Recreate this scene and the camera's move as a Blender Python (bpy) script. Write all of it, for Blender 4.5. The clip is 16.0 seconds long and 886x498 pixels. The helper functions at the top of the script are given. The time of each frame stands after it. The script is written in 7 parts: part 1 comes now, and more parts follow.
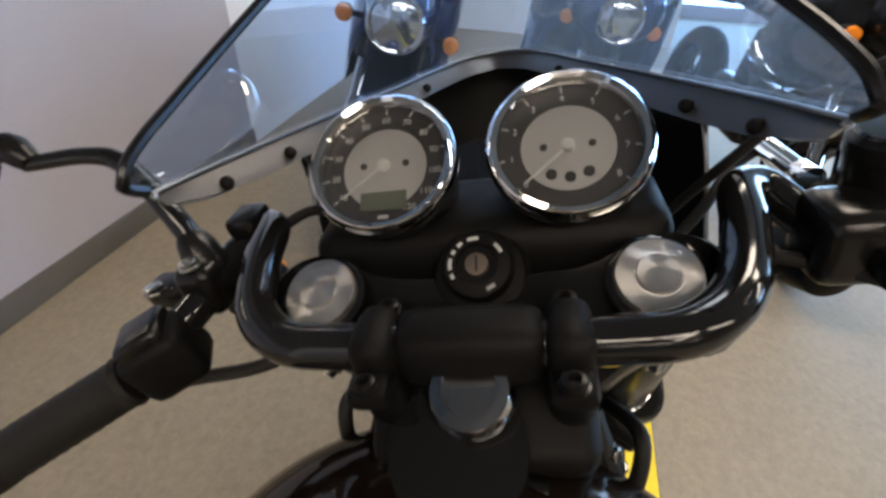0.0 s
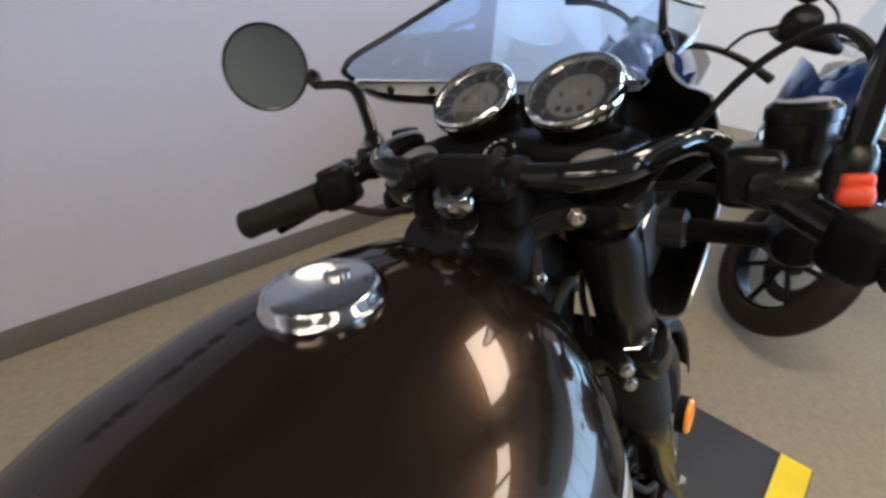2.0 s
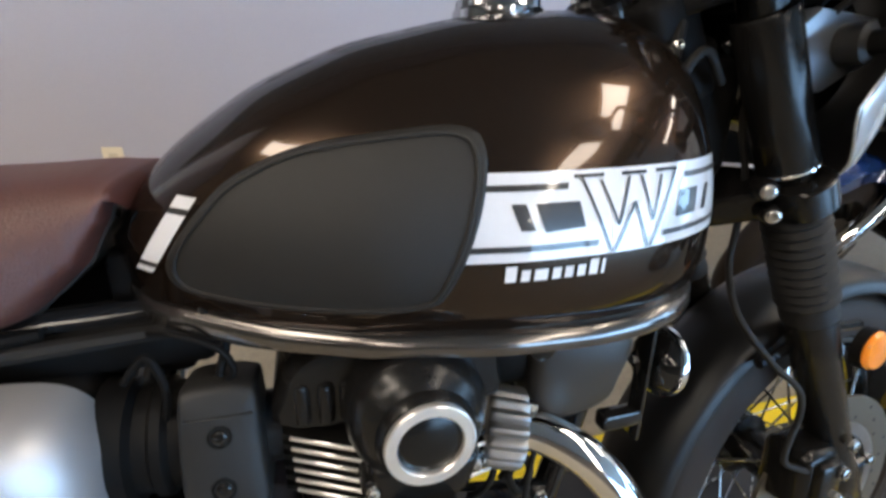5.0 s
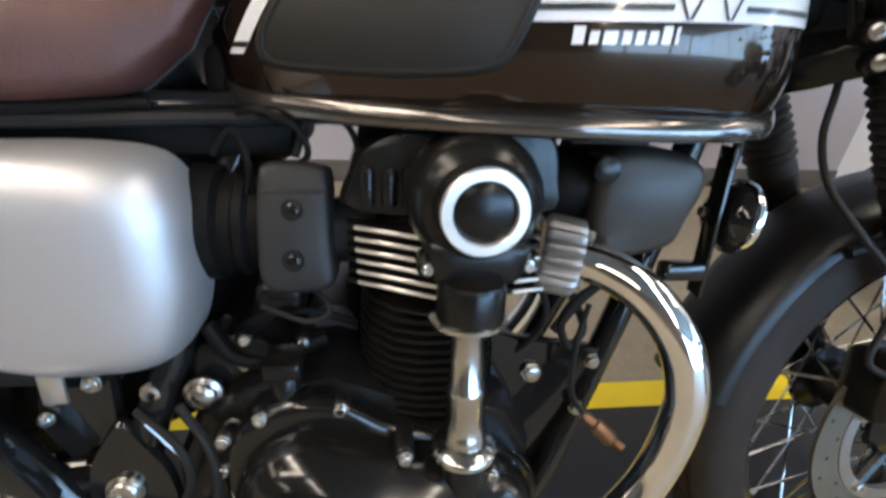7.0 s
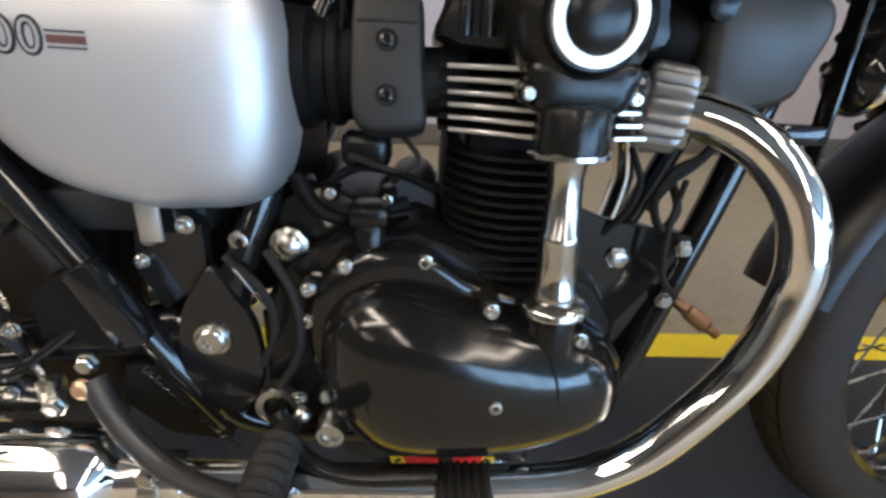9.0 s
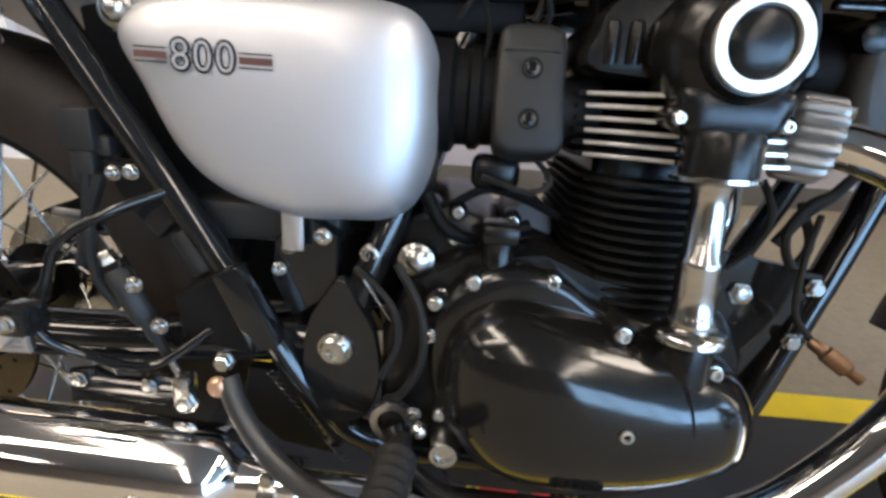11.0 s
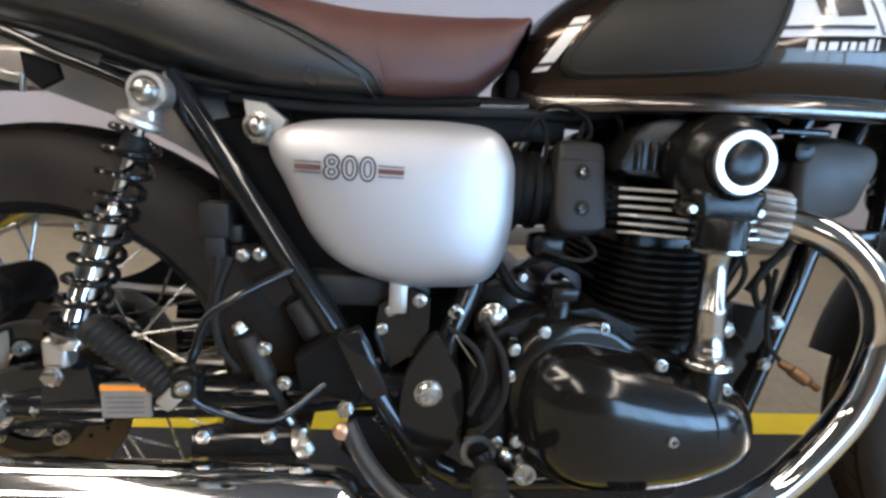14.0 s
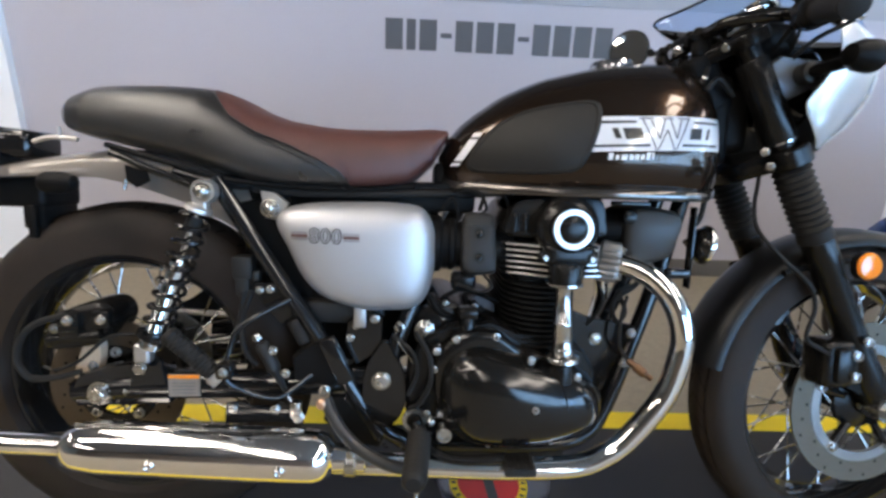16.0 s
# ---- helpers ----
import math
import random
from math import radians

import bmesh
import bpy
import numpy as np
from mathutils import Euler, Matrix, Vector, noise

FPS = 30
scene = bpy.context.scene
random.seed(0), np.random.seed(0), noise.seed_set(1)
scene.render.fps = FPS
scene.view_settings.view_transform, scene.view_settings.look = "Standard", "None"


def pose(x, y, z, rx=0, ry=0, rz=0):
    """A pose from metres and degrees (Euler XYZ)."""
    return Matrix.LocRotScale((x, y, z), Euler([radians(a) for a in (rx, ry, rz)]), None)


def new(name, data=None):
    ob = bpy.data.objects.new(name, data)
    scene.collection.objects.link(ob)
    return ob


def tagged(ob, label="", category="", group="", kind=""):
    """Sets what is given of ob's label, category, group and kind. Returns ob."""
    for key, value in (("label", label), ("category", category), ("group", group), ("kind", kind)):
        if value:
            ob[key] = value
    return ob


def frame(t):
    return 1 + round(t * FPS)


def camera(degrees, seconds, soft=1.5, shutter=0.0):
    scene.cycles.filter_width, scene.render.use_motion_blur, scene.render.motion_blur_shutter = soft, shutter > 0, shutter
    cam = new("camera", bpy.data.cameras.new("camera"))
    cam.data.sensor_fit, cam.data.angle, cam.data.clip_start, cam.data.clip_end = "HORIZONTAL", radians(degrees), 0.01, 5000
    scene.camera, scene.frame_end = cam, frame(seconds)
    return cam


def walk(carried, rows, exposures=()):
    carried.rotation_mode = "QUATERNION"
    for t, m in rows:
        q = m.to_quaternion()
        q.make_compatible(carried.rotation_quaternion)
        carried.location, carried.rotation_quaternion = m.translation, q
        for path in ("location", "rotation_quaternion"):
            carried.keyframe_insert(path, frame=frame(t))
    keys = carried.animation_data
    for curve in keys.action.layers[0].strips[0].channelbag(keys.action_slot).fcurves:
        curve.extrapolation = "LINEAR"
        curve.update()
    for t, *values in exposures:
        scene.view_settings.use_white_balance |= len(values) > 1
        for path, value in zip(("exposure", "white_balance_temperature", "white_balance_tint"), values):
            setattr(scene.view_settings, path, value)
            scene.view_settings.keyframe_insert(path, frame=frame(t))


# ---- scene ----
# Bike frame: x ahead from the rear axle, y to its left, z up; the bike leans to its left on its stand.
cam = camera(85.5, 16.0, soft=2.9, shutter=0.5)
S = 1.4917
LEAN = 9.0
LEANED = pose(0, 0, 0, -LEAN, 0, 0)
BASE = LEANED @ Matrix(((0.23842, 0.782733, 0.574878, 0.920575), (-0.964799, 0.258554, 0.048095, -0.043263), (-0.110991, -0.566109, 0.816824, 1.160229), (0, 0, 0, 1)))
ROWS = [
    (0, 0.0008, -0.0047, -0.0019, 0.31, 0.27, 0.28),
    (0.5, 0.0108, -0.0246, -0.0204, 3.53, 1.68, -3.31),
    (1, 0.0337, -0.0479, -0.0402, 8.89, 3.83, -7.78),
    (1.5, 0.0701, -0.0730, -0.0632, 16.18, 4.77, -12.89),
    (2, 0.1163, -0.0885, -0.0936, 23.83, 5.21, -18.21),
    (2.5, 0.1583, -0.1039, -0.1229, 31.45, 4.86, -23.04),
    (3, 0.1856, -0.1097, -0.1486, 38.32, 3.44, -26.69),
    (3.5, 0.2081, -0.1059, -0.1765, 43.34, 1.19, -29.42),
    (3.7, 0.2181, -0.0984, -0.1827, 44.78, 0.31, -30.38),
    (5.8, 0.2778, -0.0521, -0.2607, 57.86, -6.66, -35.01),
    (6, 0.2827, -0.0540, -0.2693, 58.96, -7.70, -35.38),
    (6.5, 0.2909, -0.0496, -0.2901, 61.92, -9.92, -36.40),
    (7, 0.3045, -0.0260, -0.3114, 63.71, -11.82, -36.84),
    (7.5, 0.3119, -0.0116, -0.3355, 65.24, -13.18, -37.02),
    (8, 0.3149, -0.0044, -0.3498, 67.15, -15.81, -36.91),
    (8.2, 0.3171, -0.0038, -0.3574, 67.98, -16.93, -36.98),
    (10.3, 0.3244, -0.0139, -0.4330, 74.94, -15.90, -38.09),
    (10.5, 0.3240, -0.0182, -0.4333, 76.01, -16.33, -38.27),
    (11, 0.3246, -0.0347, -0.4328, 78.29, -16.22, -38.45),
    (11.5, 0.3266, -0.0547, -0.4424, 79.34, -15.39, -38.95),
    (12, 0.3241, -0.0848, -0.4620, 78.05, -14.01, -38.61),
    (12.5, 0.3339, -0.1023, -0.4701, 75.63, -11.65, -38.48),
    (13, 0.3412, -0.1216, -0.4737, 73.14, -8.71, -38.19),
    (13.5, 0.3547, -0.1394, -0.4780, 70.28, -6.18, -37.77),
    (14, 0.3713, -0.1478, -0.4749, 68.26, -4.09, -37.68),
    (14.5, 0.4059, -0.1622, -0.4640, 67.67, -3.13, -37.14),
    (15, 0.4518, -0.1697, -0.4407, 68.25, -3.50, -37.01),
    (15.5, 0.5058, -0.1708, -0.4169, 69.62, -3.21, -37.07),
    (16, 0.5632, -0.1746, -0.4016, 70.64, -3.01, -36.99),
]
walk(cam, [(t, BASE @ pose(S * x, S * y, S * z, 90 + pitch, roll, yaw)) for t, x, y, z, yaw, pitch, roll in ROWS],
     ((0.0, -0.02, 7000, 12), (1.0, -0.03, 6900, 11), (2.0, -0.09, 7050, 11), (3.0, -0.21, 7000, 10), (3.6, -0.22, 6850, 10), (6.0, 0.10, 6750, 10), (8.0, 0.10, 6950, 10), (10.5, 0.20, 6900, 11), (12.0, 0.15, 6750, 11), (13.5, 0.10, 6750, 11), (14.5, 0.04, 6550, 10), (15.0, 0.03, 6500, 10), (16.0, -0.06, 6480, 10)))

# ---- world and light ----
world = bpy.data.worlds.new("world")
scene.world = world
world.use_nodes = True
world.node_tree.nodes["Background"].inputs["Color"].default_value = (0.55, 0.7, 1.0, 1)
world.node_tree.nodes["Background"].inputs["Strength"].default_value = 0.15


# ---- materials ----
def pbr(name, color, rough=0.5, metal=0.0, var=0.12, scale=18.0, bump=0.0, bscale=250.0, coat=0.0, spec=0.5, rvar=0.12, color2=None, cscale=None, stretch=(1, 1, 1), tint=None):
    """A painted, metal, rubber or mineral surface with large stains and fine grain."""
    m = bpy.data.materials.new(name)
    m.use_nodes = True
    nt = m.node_tree
    b = nt.nodes["Principled BSDF"]
    tc = nt.nodes.new("ShaderNodeTexCoord")
    mp = nt.nodes.new("ShaderNodeMapping")
    mp.inputs["Scale"].default_value = stretch
    nt.links.new(tc.outputs["Object"], mp.inputs["Vector"])
    n1 = nt.nodes.new("ShaderNodeTexNoise")
    n1.inputs["Scale"].default_value = cscale or scale
    n1.inputs["Detail"].default_value = 5
    n2 = nt.nodes.new("ShaderNodeTexNoise")
    n2.inputs["Scale"].default_value = bscale
    n2.inputs["Detail"].default_value = 3
    for n in (n1, n2):
        nt.links.new(mp.outputs["Vector"], n.inputs["Vector"])
    mix = nt.nodes.new("ShaderNodeMix")
    mix.data_type = "RGBA"
    lo = color2 or tuple(max(0.0, c * (1 - var)) for c in color)
    hi = color if color2 else tuple(min(1.0, c * (1 + var)) for c in color)
    mix.inputs["A"].default_value = (*lo, 1)
    mix.inputs["B"].default_value = (*hi, 1)
    ramp = nt.nodes.new("ShaderNodeMapRange")
    ramp.inputs["From Min"].default_value, ramp.inputs["From Max"].default_value = 0.3, 0.7
    add = nt.nodes.new("ShaderNodeMath")
    add.operation = "MULTIPLY_ADD"
    add.inputs[1].default_value = 0.35
    nt.links.new(n2.outputs["Fac"], add.inputs[0])
    sc = nt.nodes.new("ShaderNodeMath")
    sc.operation = "MULTIPLY_ADD"
    sc.inputs[1].default_value, sc.inputs[2].default_value = 0.65, 0.0
    nt.links.new(n1.outputs["Fac"], sc.inputs[0])
    nt.links.new(sc.outputs[0], add.inputs[2])
    nt.links.new(add.outputs[0], ramp.inputs["Value"])
    nt.links.new(ramp.outputs["Result"], mix.inputs["Factor"])
    nt.links.new(mix.outputs["Result"], b.inputs["Base Color"])
    rr = nt.nodes.new("ShaderNodeMapRange")
    rr.inputs["To Min"].default_value, rr.inputs["To Max"].default_value = max(0.02, rough * (1 - rvar)), min(1.0, rough * (1 + rvar))
    nt.links.new(n1.outputs["Fac"], rr.inputs["Value"])
    nt.links.new(rr.outputs["Result"], b.inputs["Roughness"])
    b.inputs["Metallic"].default_value = metal
    if tint:
        b.inputs["Specular Tint"].default_value = (*tint, 1)
        b.inputs["Coat IOR"].default_value = 1.46
    b.inputs["Coat Weight"].default_value = coat
    b.inputs["Coat Roughness"].default_value = 0.03
    b.inputs["Specular IOR Level"].default_value = spec
    if bump:
        bp = nt.nodes.new("ShaderNodeBump")
        bp.inputs["Strength"].default_value, bp.inputs["Distance"].default_value = bump, 0.002
        nt.links.new(n2.outputs["Fac"], bp.inputs["Height"])
        nt.links.new(bp.outputs["Normal"], b.inputs["Normal"])
    return m


def glowing(name, color, strength):
    m = bpy.data.materials.new(name)
    m.use_nodes = True
    b = m.node_tree.nodes["Principled BSDF"]
    b.inputs["Base Color"].default_value = (*color, 1)
    b.inputs["Emission Color"].default_value = (*color, 1)
    b.inputs["Emission Strength"].default_value = strength
    return m


def thin_clear(name, tint, gloss=0.9, base=0.04, sky_veil=0.0):
    """A thin clear sheet: light passes straight, with a mirror gloss that grows at a slant; an optional blue veil
    imitates sky light.
    """
    m = bpy.data.materials.new(name)
    m.use_nodes = True
    nt = m.node_tree
    nt.nodes.clear()
    out = nt.nodes.new("ShaderNodeOutputMaterial")
    mix = nt.nodes.new("ShaderNodeMixShader")
    tr = nt.nodes.new("ShaderNodeBsdfTransparent")
    gl = nt.nodes.new("ShaderNodeBsdfGlossy")
    lw = nt.nodes.new("ShaderNodeLayerWeight")
    lw.inputs["Blend"].default_value = 0.35
    mr = nt.nodes.new("ShaderNodeMapRange")
    mr.inputs["To Min"].default_value, mr.inputs["To Max"].default_value = base, gloss
    tr.inputs["Color"].default_value = (*tint, 1)
    gl.inputs["Roughness"].default_value = 0.02
    nt.links.new(lw.outputs["Fresnel"], mr.inputs["Value"])
    nt.links.new(mr.outputs["Result"], mix.inputs["Fac"])
    nt.links.new(tr.outputs["BSDF"], mix.inputs[1])
    nt.links.new(gl.outputs["BSDF"], mix.inputs[2])
    if sky_veil:
        tl = nt.nodes.new("ShaderNodeBsdfTranslucent")
        tl.inputs["Color"].default_value = (0.55, 0.75, 1.0, 1)
        mix2 = nt.nodes.new("ShaderNodeMixShader")
        mix2.inputs["Fac"].default_value = sky_veil
        nt.links.new(mix.outputs["Shader"], mix2.inputs[1])
        nt.links.new(tl.outputs["BSDF"], mix2.inputs[2])
        nt.links.new(mix2.outputs["Shader"], out.inputs["Surface"])
    else:
        nt.links.new(mix.outputs["Shader"], out.inputs["Surface"])
    return m


tank_paint = pbr("tank_paint", (0.037, 0.0240, 0.0168), 0.225, 0.8, var=0.1, scale=6, bscale=2600, coat=0.62, rvar=0.1, tint=(0.20, 0.13, 0.09))
flake_paint = pbr("fender_paint", (0.22, 0.195, 0.17), 0.4, 0.6, var=0.1, scale=6, bscale=2600, coat=1.0)
black_gloss = pbr("black_gloss", (0.0085, 0.0083, 0.0085), 0.09, 0.0, coat=0.12, var=0.3, bscale=400, spec=0.38)
black_satin = pbr("black_satin", (0.0070, 0.0066, 0.0064), 0.25, 0.0, var=0.25, bump=0.03, bscale=900, spec=0.28)
black_matte = pbr("black_matte", (0.0058, 0.0055, 0.0054), 0.48, 0.0, var=0.3, bump=0.15, bscale=1200, spec=0.09)
grey_plastic = pbr("grey_plastic", (0.016, 0.0155, 0.015), 0.45, 0.0, var=0.2, bump=0.2, bscale=1500, spec=0.3)
rubber = pbr("rubber", (0.010, 0.0092, 0.0086), 0.62, 0.0, var=0.3, bump=0.25, bscale=700, spec=0.26)
tyre_rubber = pbr("tyre_rubber", (0.018, 0.0128, 0.0098), 0.6, 0.0, var=0.3, bump=0.2, bscale=500, spec=0.22)
chrome = pbr("chrome", (0.80, 0.79, 0.77), 0.06, 1.0, var=0.04, rvar=0.4)
steel = pbr("zinc_steel", (0.46, 0.455, 0.435), 0.27, 1.0, var=0.2, bump=0.05)
alu = pbr("cast_aluminium", (0.55, 0.54, 0.52), 0.38, 0.9, var=0.15, bump=0.15, bscale=900)
brushed = pbr("turned_aluminium", (0.74, 0.72, 0.69), 0.34, 0.95, var=0.06)
spun = brushed.node_tree.nodes.new("ShaderNodeTangent")
spun.direction_type, spun.axis = "RADIAL", "Z"
brushed.node_tree.links.new(spun.outputs["Tangent"], brushed.node_tree.nodes["Principled BSDF"].inputs["Tangent"])
brushed.node_tree.nodes["Principled BSDF"].inputs["Anisotropic"].default_value = 0.85
fin_metal = pbr("machined_fin_edge", (0.8, 0.79, 0.76), 0.3, 0.8, var=0.1)
silver_paint = pbr("silver_paint", (0.48, 0.48, 0.49), 0.48, 0.75, var=0.04, scale=5, bscale=2600, coat=0.2)
chrome_cap = pbr("worn_chrome", (0.50, 0.50, 0.51), 0.13, 1.0, var=0.1, rvar=0.3)
# silver paint with the blue-grey of its shaded side put into the colour
shaded_silver = pbr("shaded_silver", (0.24, 0.26, 0.29), 0.3, 0.8, var=0.08)
chrome_soft = pbr("polished_steel", (0.86, 0.85, 0.85), 0.09, 1.0, var=0.05, rvar=0.3)
fin_black = pbr("fin_black", (0.006, 0.0058, 0.0055), 0.55, 0.0, var=0.3, bump=0.1, spec=0.15)
shaft_steel = pbr("shaft_steel", (0.50, 0.495, 0.48), 0.19, 1.0, var=0.15, rvar=0.3)
flange_black = pbr("flange_grey", (0.028, 0.028, 0.030), 0.38, 0.0, var=0.1, bscale=2600)
engine_black = pbr("engine_black", (0.0062, 0.0058, 0.0055), 0.155, 0.0, var=0.25, bump=0.02, bscale=700, coat=0.15, spec=0.38)
cast_grey = pbr("cast_grey", (0.26, 0.255, 0.25), 0.33, 0.85, var=0.25, bump=0.25, bscale=900)
cast_dark = pbr("cast_dark", (0.42, 0.41, 0.40), 0.4, 0.9, var=0.2, bump=0.2, bscale=900)
cowl_paint = pbr("cowl_paint", (0.60, 0.61, 0.62), 0.25, 0.4, var=0.03, bscale=2600, coat=0.8)
black_leather = pbr("black_vinyl", (0.017, 0.0155, 0.0145), 0.29, 0.0, var=0.25, bump=0.3, bscale=650, spec=0.75)
brown_leather = pbr("brown_vinyl", (0.075, 0.026, 0.020), 0.5, 0.0, var=0.2, bump=0.35, bscale=650)
knee_rubber = pbr("knee_rubber", (0.012, 0.011, 0.0098), 0.55, 0.0, var=0.15, bump=0.3, bscale=1200, spec=0.35)
white_decal = pbr("white_decal", (0.68, 0.68, 0.69), 0.3, 0.0, var=0.03, coat=0.8)
black_decal = pbr("black_decal", (0.02, 0.018, 0.017), 0.3, 0.0, var=0.1, coat=0.8)
brown_decal = pbr("brown_decal", (0.11, 0.05, 0.04), 0.3, 0.0, var=0.1, coat=0.5)
dial_black = pbr("dial_black", (0.03, 0.028, 0.027), 0.4, 0.0)
dial_silver = pbr("dial_silver", (0.34, 0.335, 0.33), 0.42, 0.2, var=0.05, bscale=2000)
dial_white = pbr("dial_print", (0.42, 0.42, 0.41), 0.5, 0.0, var=0.03)
lcd = pbr("lcd_grey", (0.085, 0.095, 0.075), 0.3, 0.0, var=0.05)
amber = pbr("amber_lens", (0.85, 0.25, 0.02), 0.15, 0.0, var=0.1, coat=0.5)
red_plastic = pbr("red_plastic", (0.72, 0.07, 0.025), 0.4, 0.0, var=0.1)
sticker_white = pbr("sticker", (0.20, 0.17, 0.14), 0.5, 0.0, var=0.2)
disc_steel = pbr("brake_disc_steel", (0.105, 0.088, 0.070), 0.42, 1.0, var=0.15, rvar=0.3)
mirror_glass = pbr("mirror_glass", (0.86, 0.87, 0.86), 0.02, 1.0, var=0.01, rvar=0.0)
# blue tint and veil imitate the sky's reflection in clear acrylic
screen_glass = thin_clear("sky_tinted_acrylic", (0.62, 0.76, 0.96), 0.26, 0.015, 0.07)
dial_glass = thin_clear("dial_glass", (0.95, 0.95, 0.95), 0.6, 0.03)


# ---- shaping kit ----
def part(name, bm, material, parent=None, label="", m=None, smooth=40):
    """Links a bmesh as one mesh object."""
    if m is not None:
        bm.transform(m)
    bmesh.ops.recalc_face_normals(bm, faces=bm.faces[:])
    me = bpy.data.meshes.new(name)
    bm.to_mesh(me)
    bm.free()
    if smooth:
        me.shade_smooth()
        me.set_sharp_from_angle(angle=radians(smooth))
    me.materials.append(material)
    ob = new(name, me)
    ob.parent = parent
    if label:
        ob["label"] = label
    return ob


def grid_skin(bm, rings, closed=True, caps=True):
    """Skins rows of points with quads."""
    rows = [[bm.verts.new(p) for p in ring] for ring in rings]
    for a, b in zip(rows, rows[1:]):
        n = len(a)
        for i in range(n if closed else n - 1):
            j = (i + 1) % n
            bm.faces.new((a[i], a[j], b[j], b[i]))
    if caps and closed:
        bm.faces.new(rows[0][::-1])
        bm.faces.new(rows[-1])
    return bm


def smooth_path(pts, n=8):
    """A Catmull-Rom curve through the points."""
    p = [Vector(q) for q in pts]
    p = [p[0] * 2 - p[1]] + p + [p[-1] * 2 - p[-2]]
    out = []
    for i in range(1, len(p) - 2):
        for k in range(n):
            t = k / n
            out.append(0.5 * (2 * p[i] + (p[i + 1] - p[i - 1]) * t + (2 * p[i - 1] - 5 * p[i] + 4 * p[i + 1] - p[i + 2]) * t * t + (3 * p[i] - p[i - 1] - 3 * p[i + 1] + p[i + 2]) * t**3))
    return out + [p[-2]]


def tube(pts, r, sides=12, curve=8, bm=None, caps=True):
    """A round bar along a smooth path; r is one radius or one for each point."""
    path = smooth_path(pts, curve) if curve else [Vector(q) for q in pts]
    bm = bm or bmesh.new()
    rs = [r] * len(path)
    if not isinstance(r, (int, float)):
        rs = [float(v) for v in np.interp(np.linspace(0, 1, len(path)), np.linspace(0, 1, len(r)), r)]
    side = None
    rings = []
    for i, p in enumerate(path):
        d = (path[min(i + 1, len(path) - 1)] - path[max(i - 1, 0)]).normalized()
        if side is None:
            side = d.orthogonal().normalized()
        side = (side - d * side.dot(d)).normalized()
        up = d.cross(side)
        rings.append([p + rs[i] * (math.cos(a) * side + math.sin(a) * up) for a in np.linspace(0, 2 * math.pi, sides, endpoint=False)])
    return grid_skin(bm, rings, True, caps)


def lathe(profile, axis="y", at=(0, 0, 0), sides=32, bm=None, closed=False):
    """Turns a profile of (radius, height) about an axis through a point."""
    bm = bm or bmesh.new()
    rings = []
    for r, h in profile:
        ring = []
        for a in np.linspace(0, 2 * math.pi, sides, endpoint=False):
            c, s = max(r, 1e-4) * math.cos(a), max(r, 1e-4) * math.sin(a)
            ring.append({"x": (h, c, s), "y": (c, h, s), "z": (c, s, h)}[axis])
        rings.append([Vector(p) + Vector(at) for p in ring])
    if closed:
        rings.append(rings[0])
        grid_skin(bm, rings, True, False)
        bmesh.ops.remove_doubles(bm, verts=bm.verts[:], dist=1e-6)
        return bm
    return grid_skin(bm, rings, True, True)


def rod(a, b, r, sides=12, bm=None):
    return tube([a, b], r, sides, 0, bm)


def along(a, b):
    """The pose at a whose z axis points to b."""
    return Matrix.Translation(a) @ (Vector(b) - Vector(a)).to_track_quat("Z", "Y").to_matrix().to_4x4()


def turned(profile, a, b, sides=24):
    """A turned piece with its axis from a towards b; heights in metres from a."""
    bm = lathe(profile, "z", (0, 0, 0), sides)
    bm.transform(along(a, b))
    return bm


def box(x0, x1, y0, y1, z0, z1, bevel=0.004, seg=2, bm=None):
    bm2 = bmesh.new()
    bmesh.ops.create_cube(bm2, size=1)
    bm2.transform(Matrix.Translation(((x0 + x1) / 2, (y0 + y1) / 2, (z0 + z1) / 2)) @ Matrix.Diagonal((abs(x1 - x0), abs(y1 - y0), abs(z1 - z0), 1)))
    if bevel:
        bmesh.ops.bevel(bm2, geom=bm2.edges[:], offset=bevel, segments=seg, affect="EDGES", profile=0.5)
    return bm2


def merged(*bms):
    out = bms[0]
    for b in bms[1:]:
        me = bpy.data.meshes.new("joined")
        b.to_mesh(me)
        b.free()
        out.from_mesh(me)
        bpy.data.meshes.remove(me)
    return out


def round_outline(pts, n=6):
    """A closed smooth outline through 2D points."""
    p = [Vector(q) for q in pts]
    k = len(p)
    out = []
    for i in range(k):
        a, b, c, d = p[i - 1], p[i], p[(i + 1) % k], p[(i + 2) % k]
        for j in range(n):
            t = j / n
            out.append(0.5 * (2 * b + (c - a) * t + (2 * a - 5 * b + 4 * c - d) * t * t + (3 * b - a - 3 * c + d) * t**3))
    return out


def dome(outline, y0, levels, centre=None):
    """A cover over an outline in x and z: levels are (inset share, y), the last one closes it; y0 is the back."""
    c = Vector(centre) if centre else sum(outline, Vector((0, 0))) / len(outline)
    bm = bmesh.new()
    rings = [[(q.x, y0, q.y) for q in outline]]
    for share, y in levels:
        rings.append([(c.x + (q.x - c.x) * (1 - share), y, c.y + (q.y - c.y) * (1 - share)) for q in outline])
    return grid_skin(bm, rings, True, True)


def slab(outline, y0, y1, bevel=0.002):
    """A flat plate with a softened edge, from an outline in x and z."""
    c = sum((Vector(q) for q in outline), Vector((0, 0))) / len(outline)
    size = max((Vector(q) - c).length for q in outline)
    k = bevel / size
    s = 1 if y1 > y0 else -1
    return dome([Vector(q) for q in outline], y0, [(0, y1 - s * bevel), (k, y1)], c)


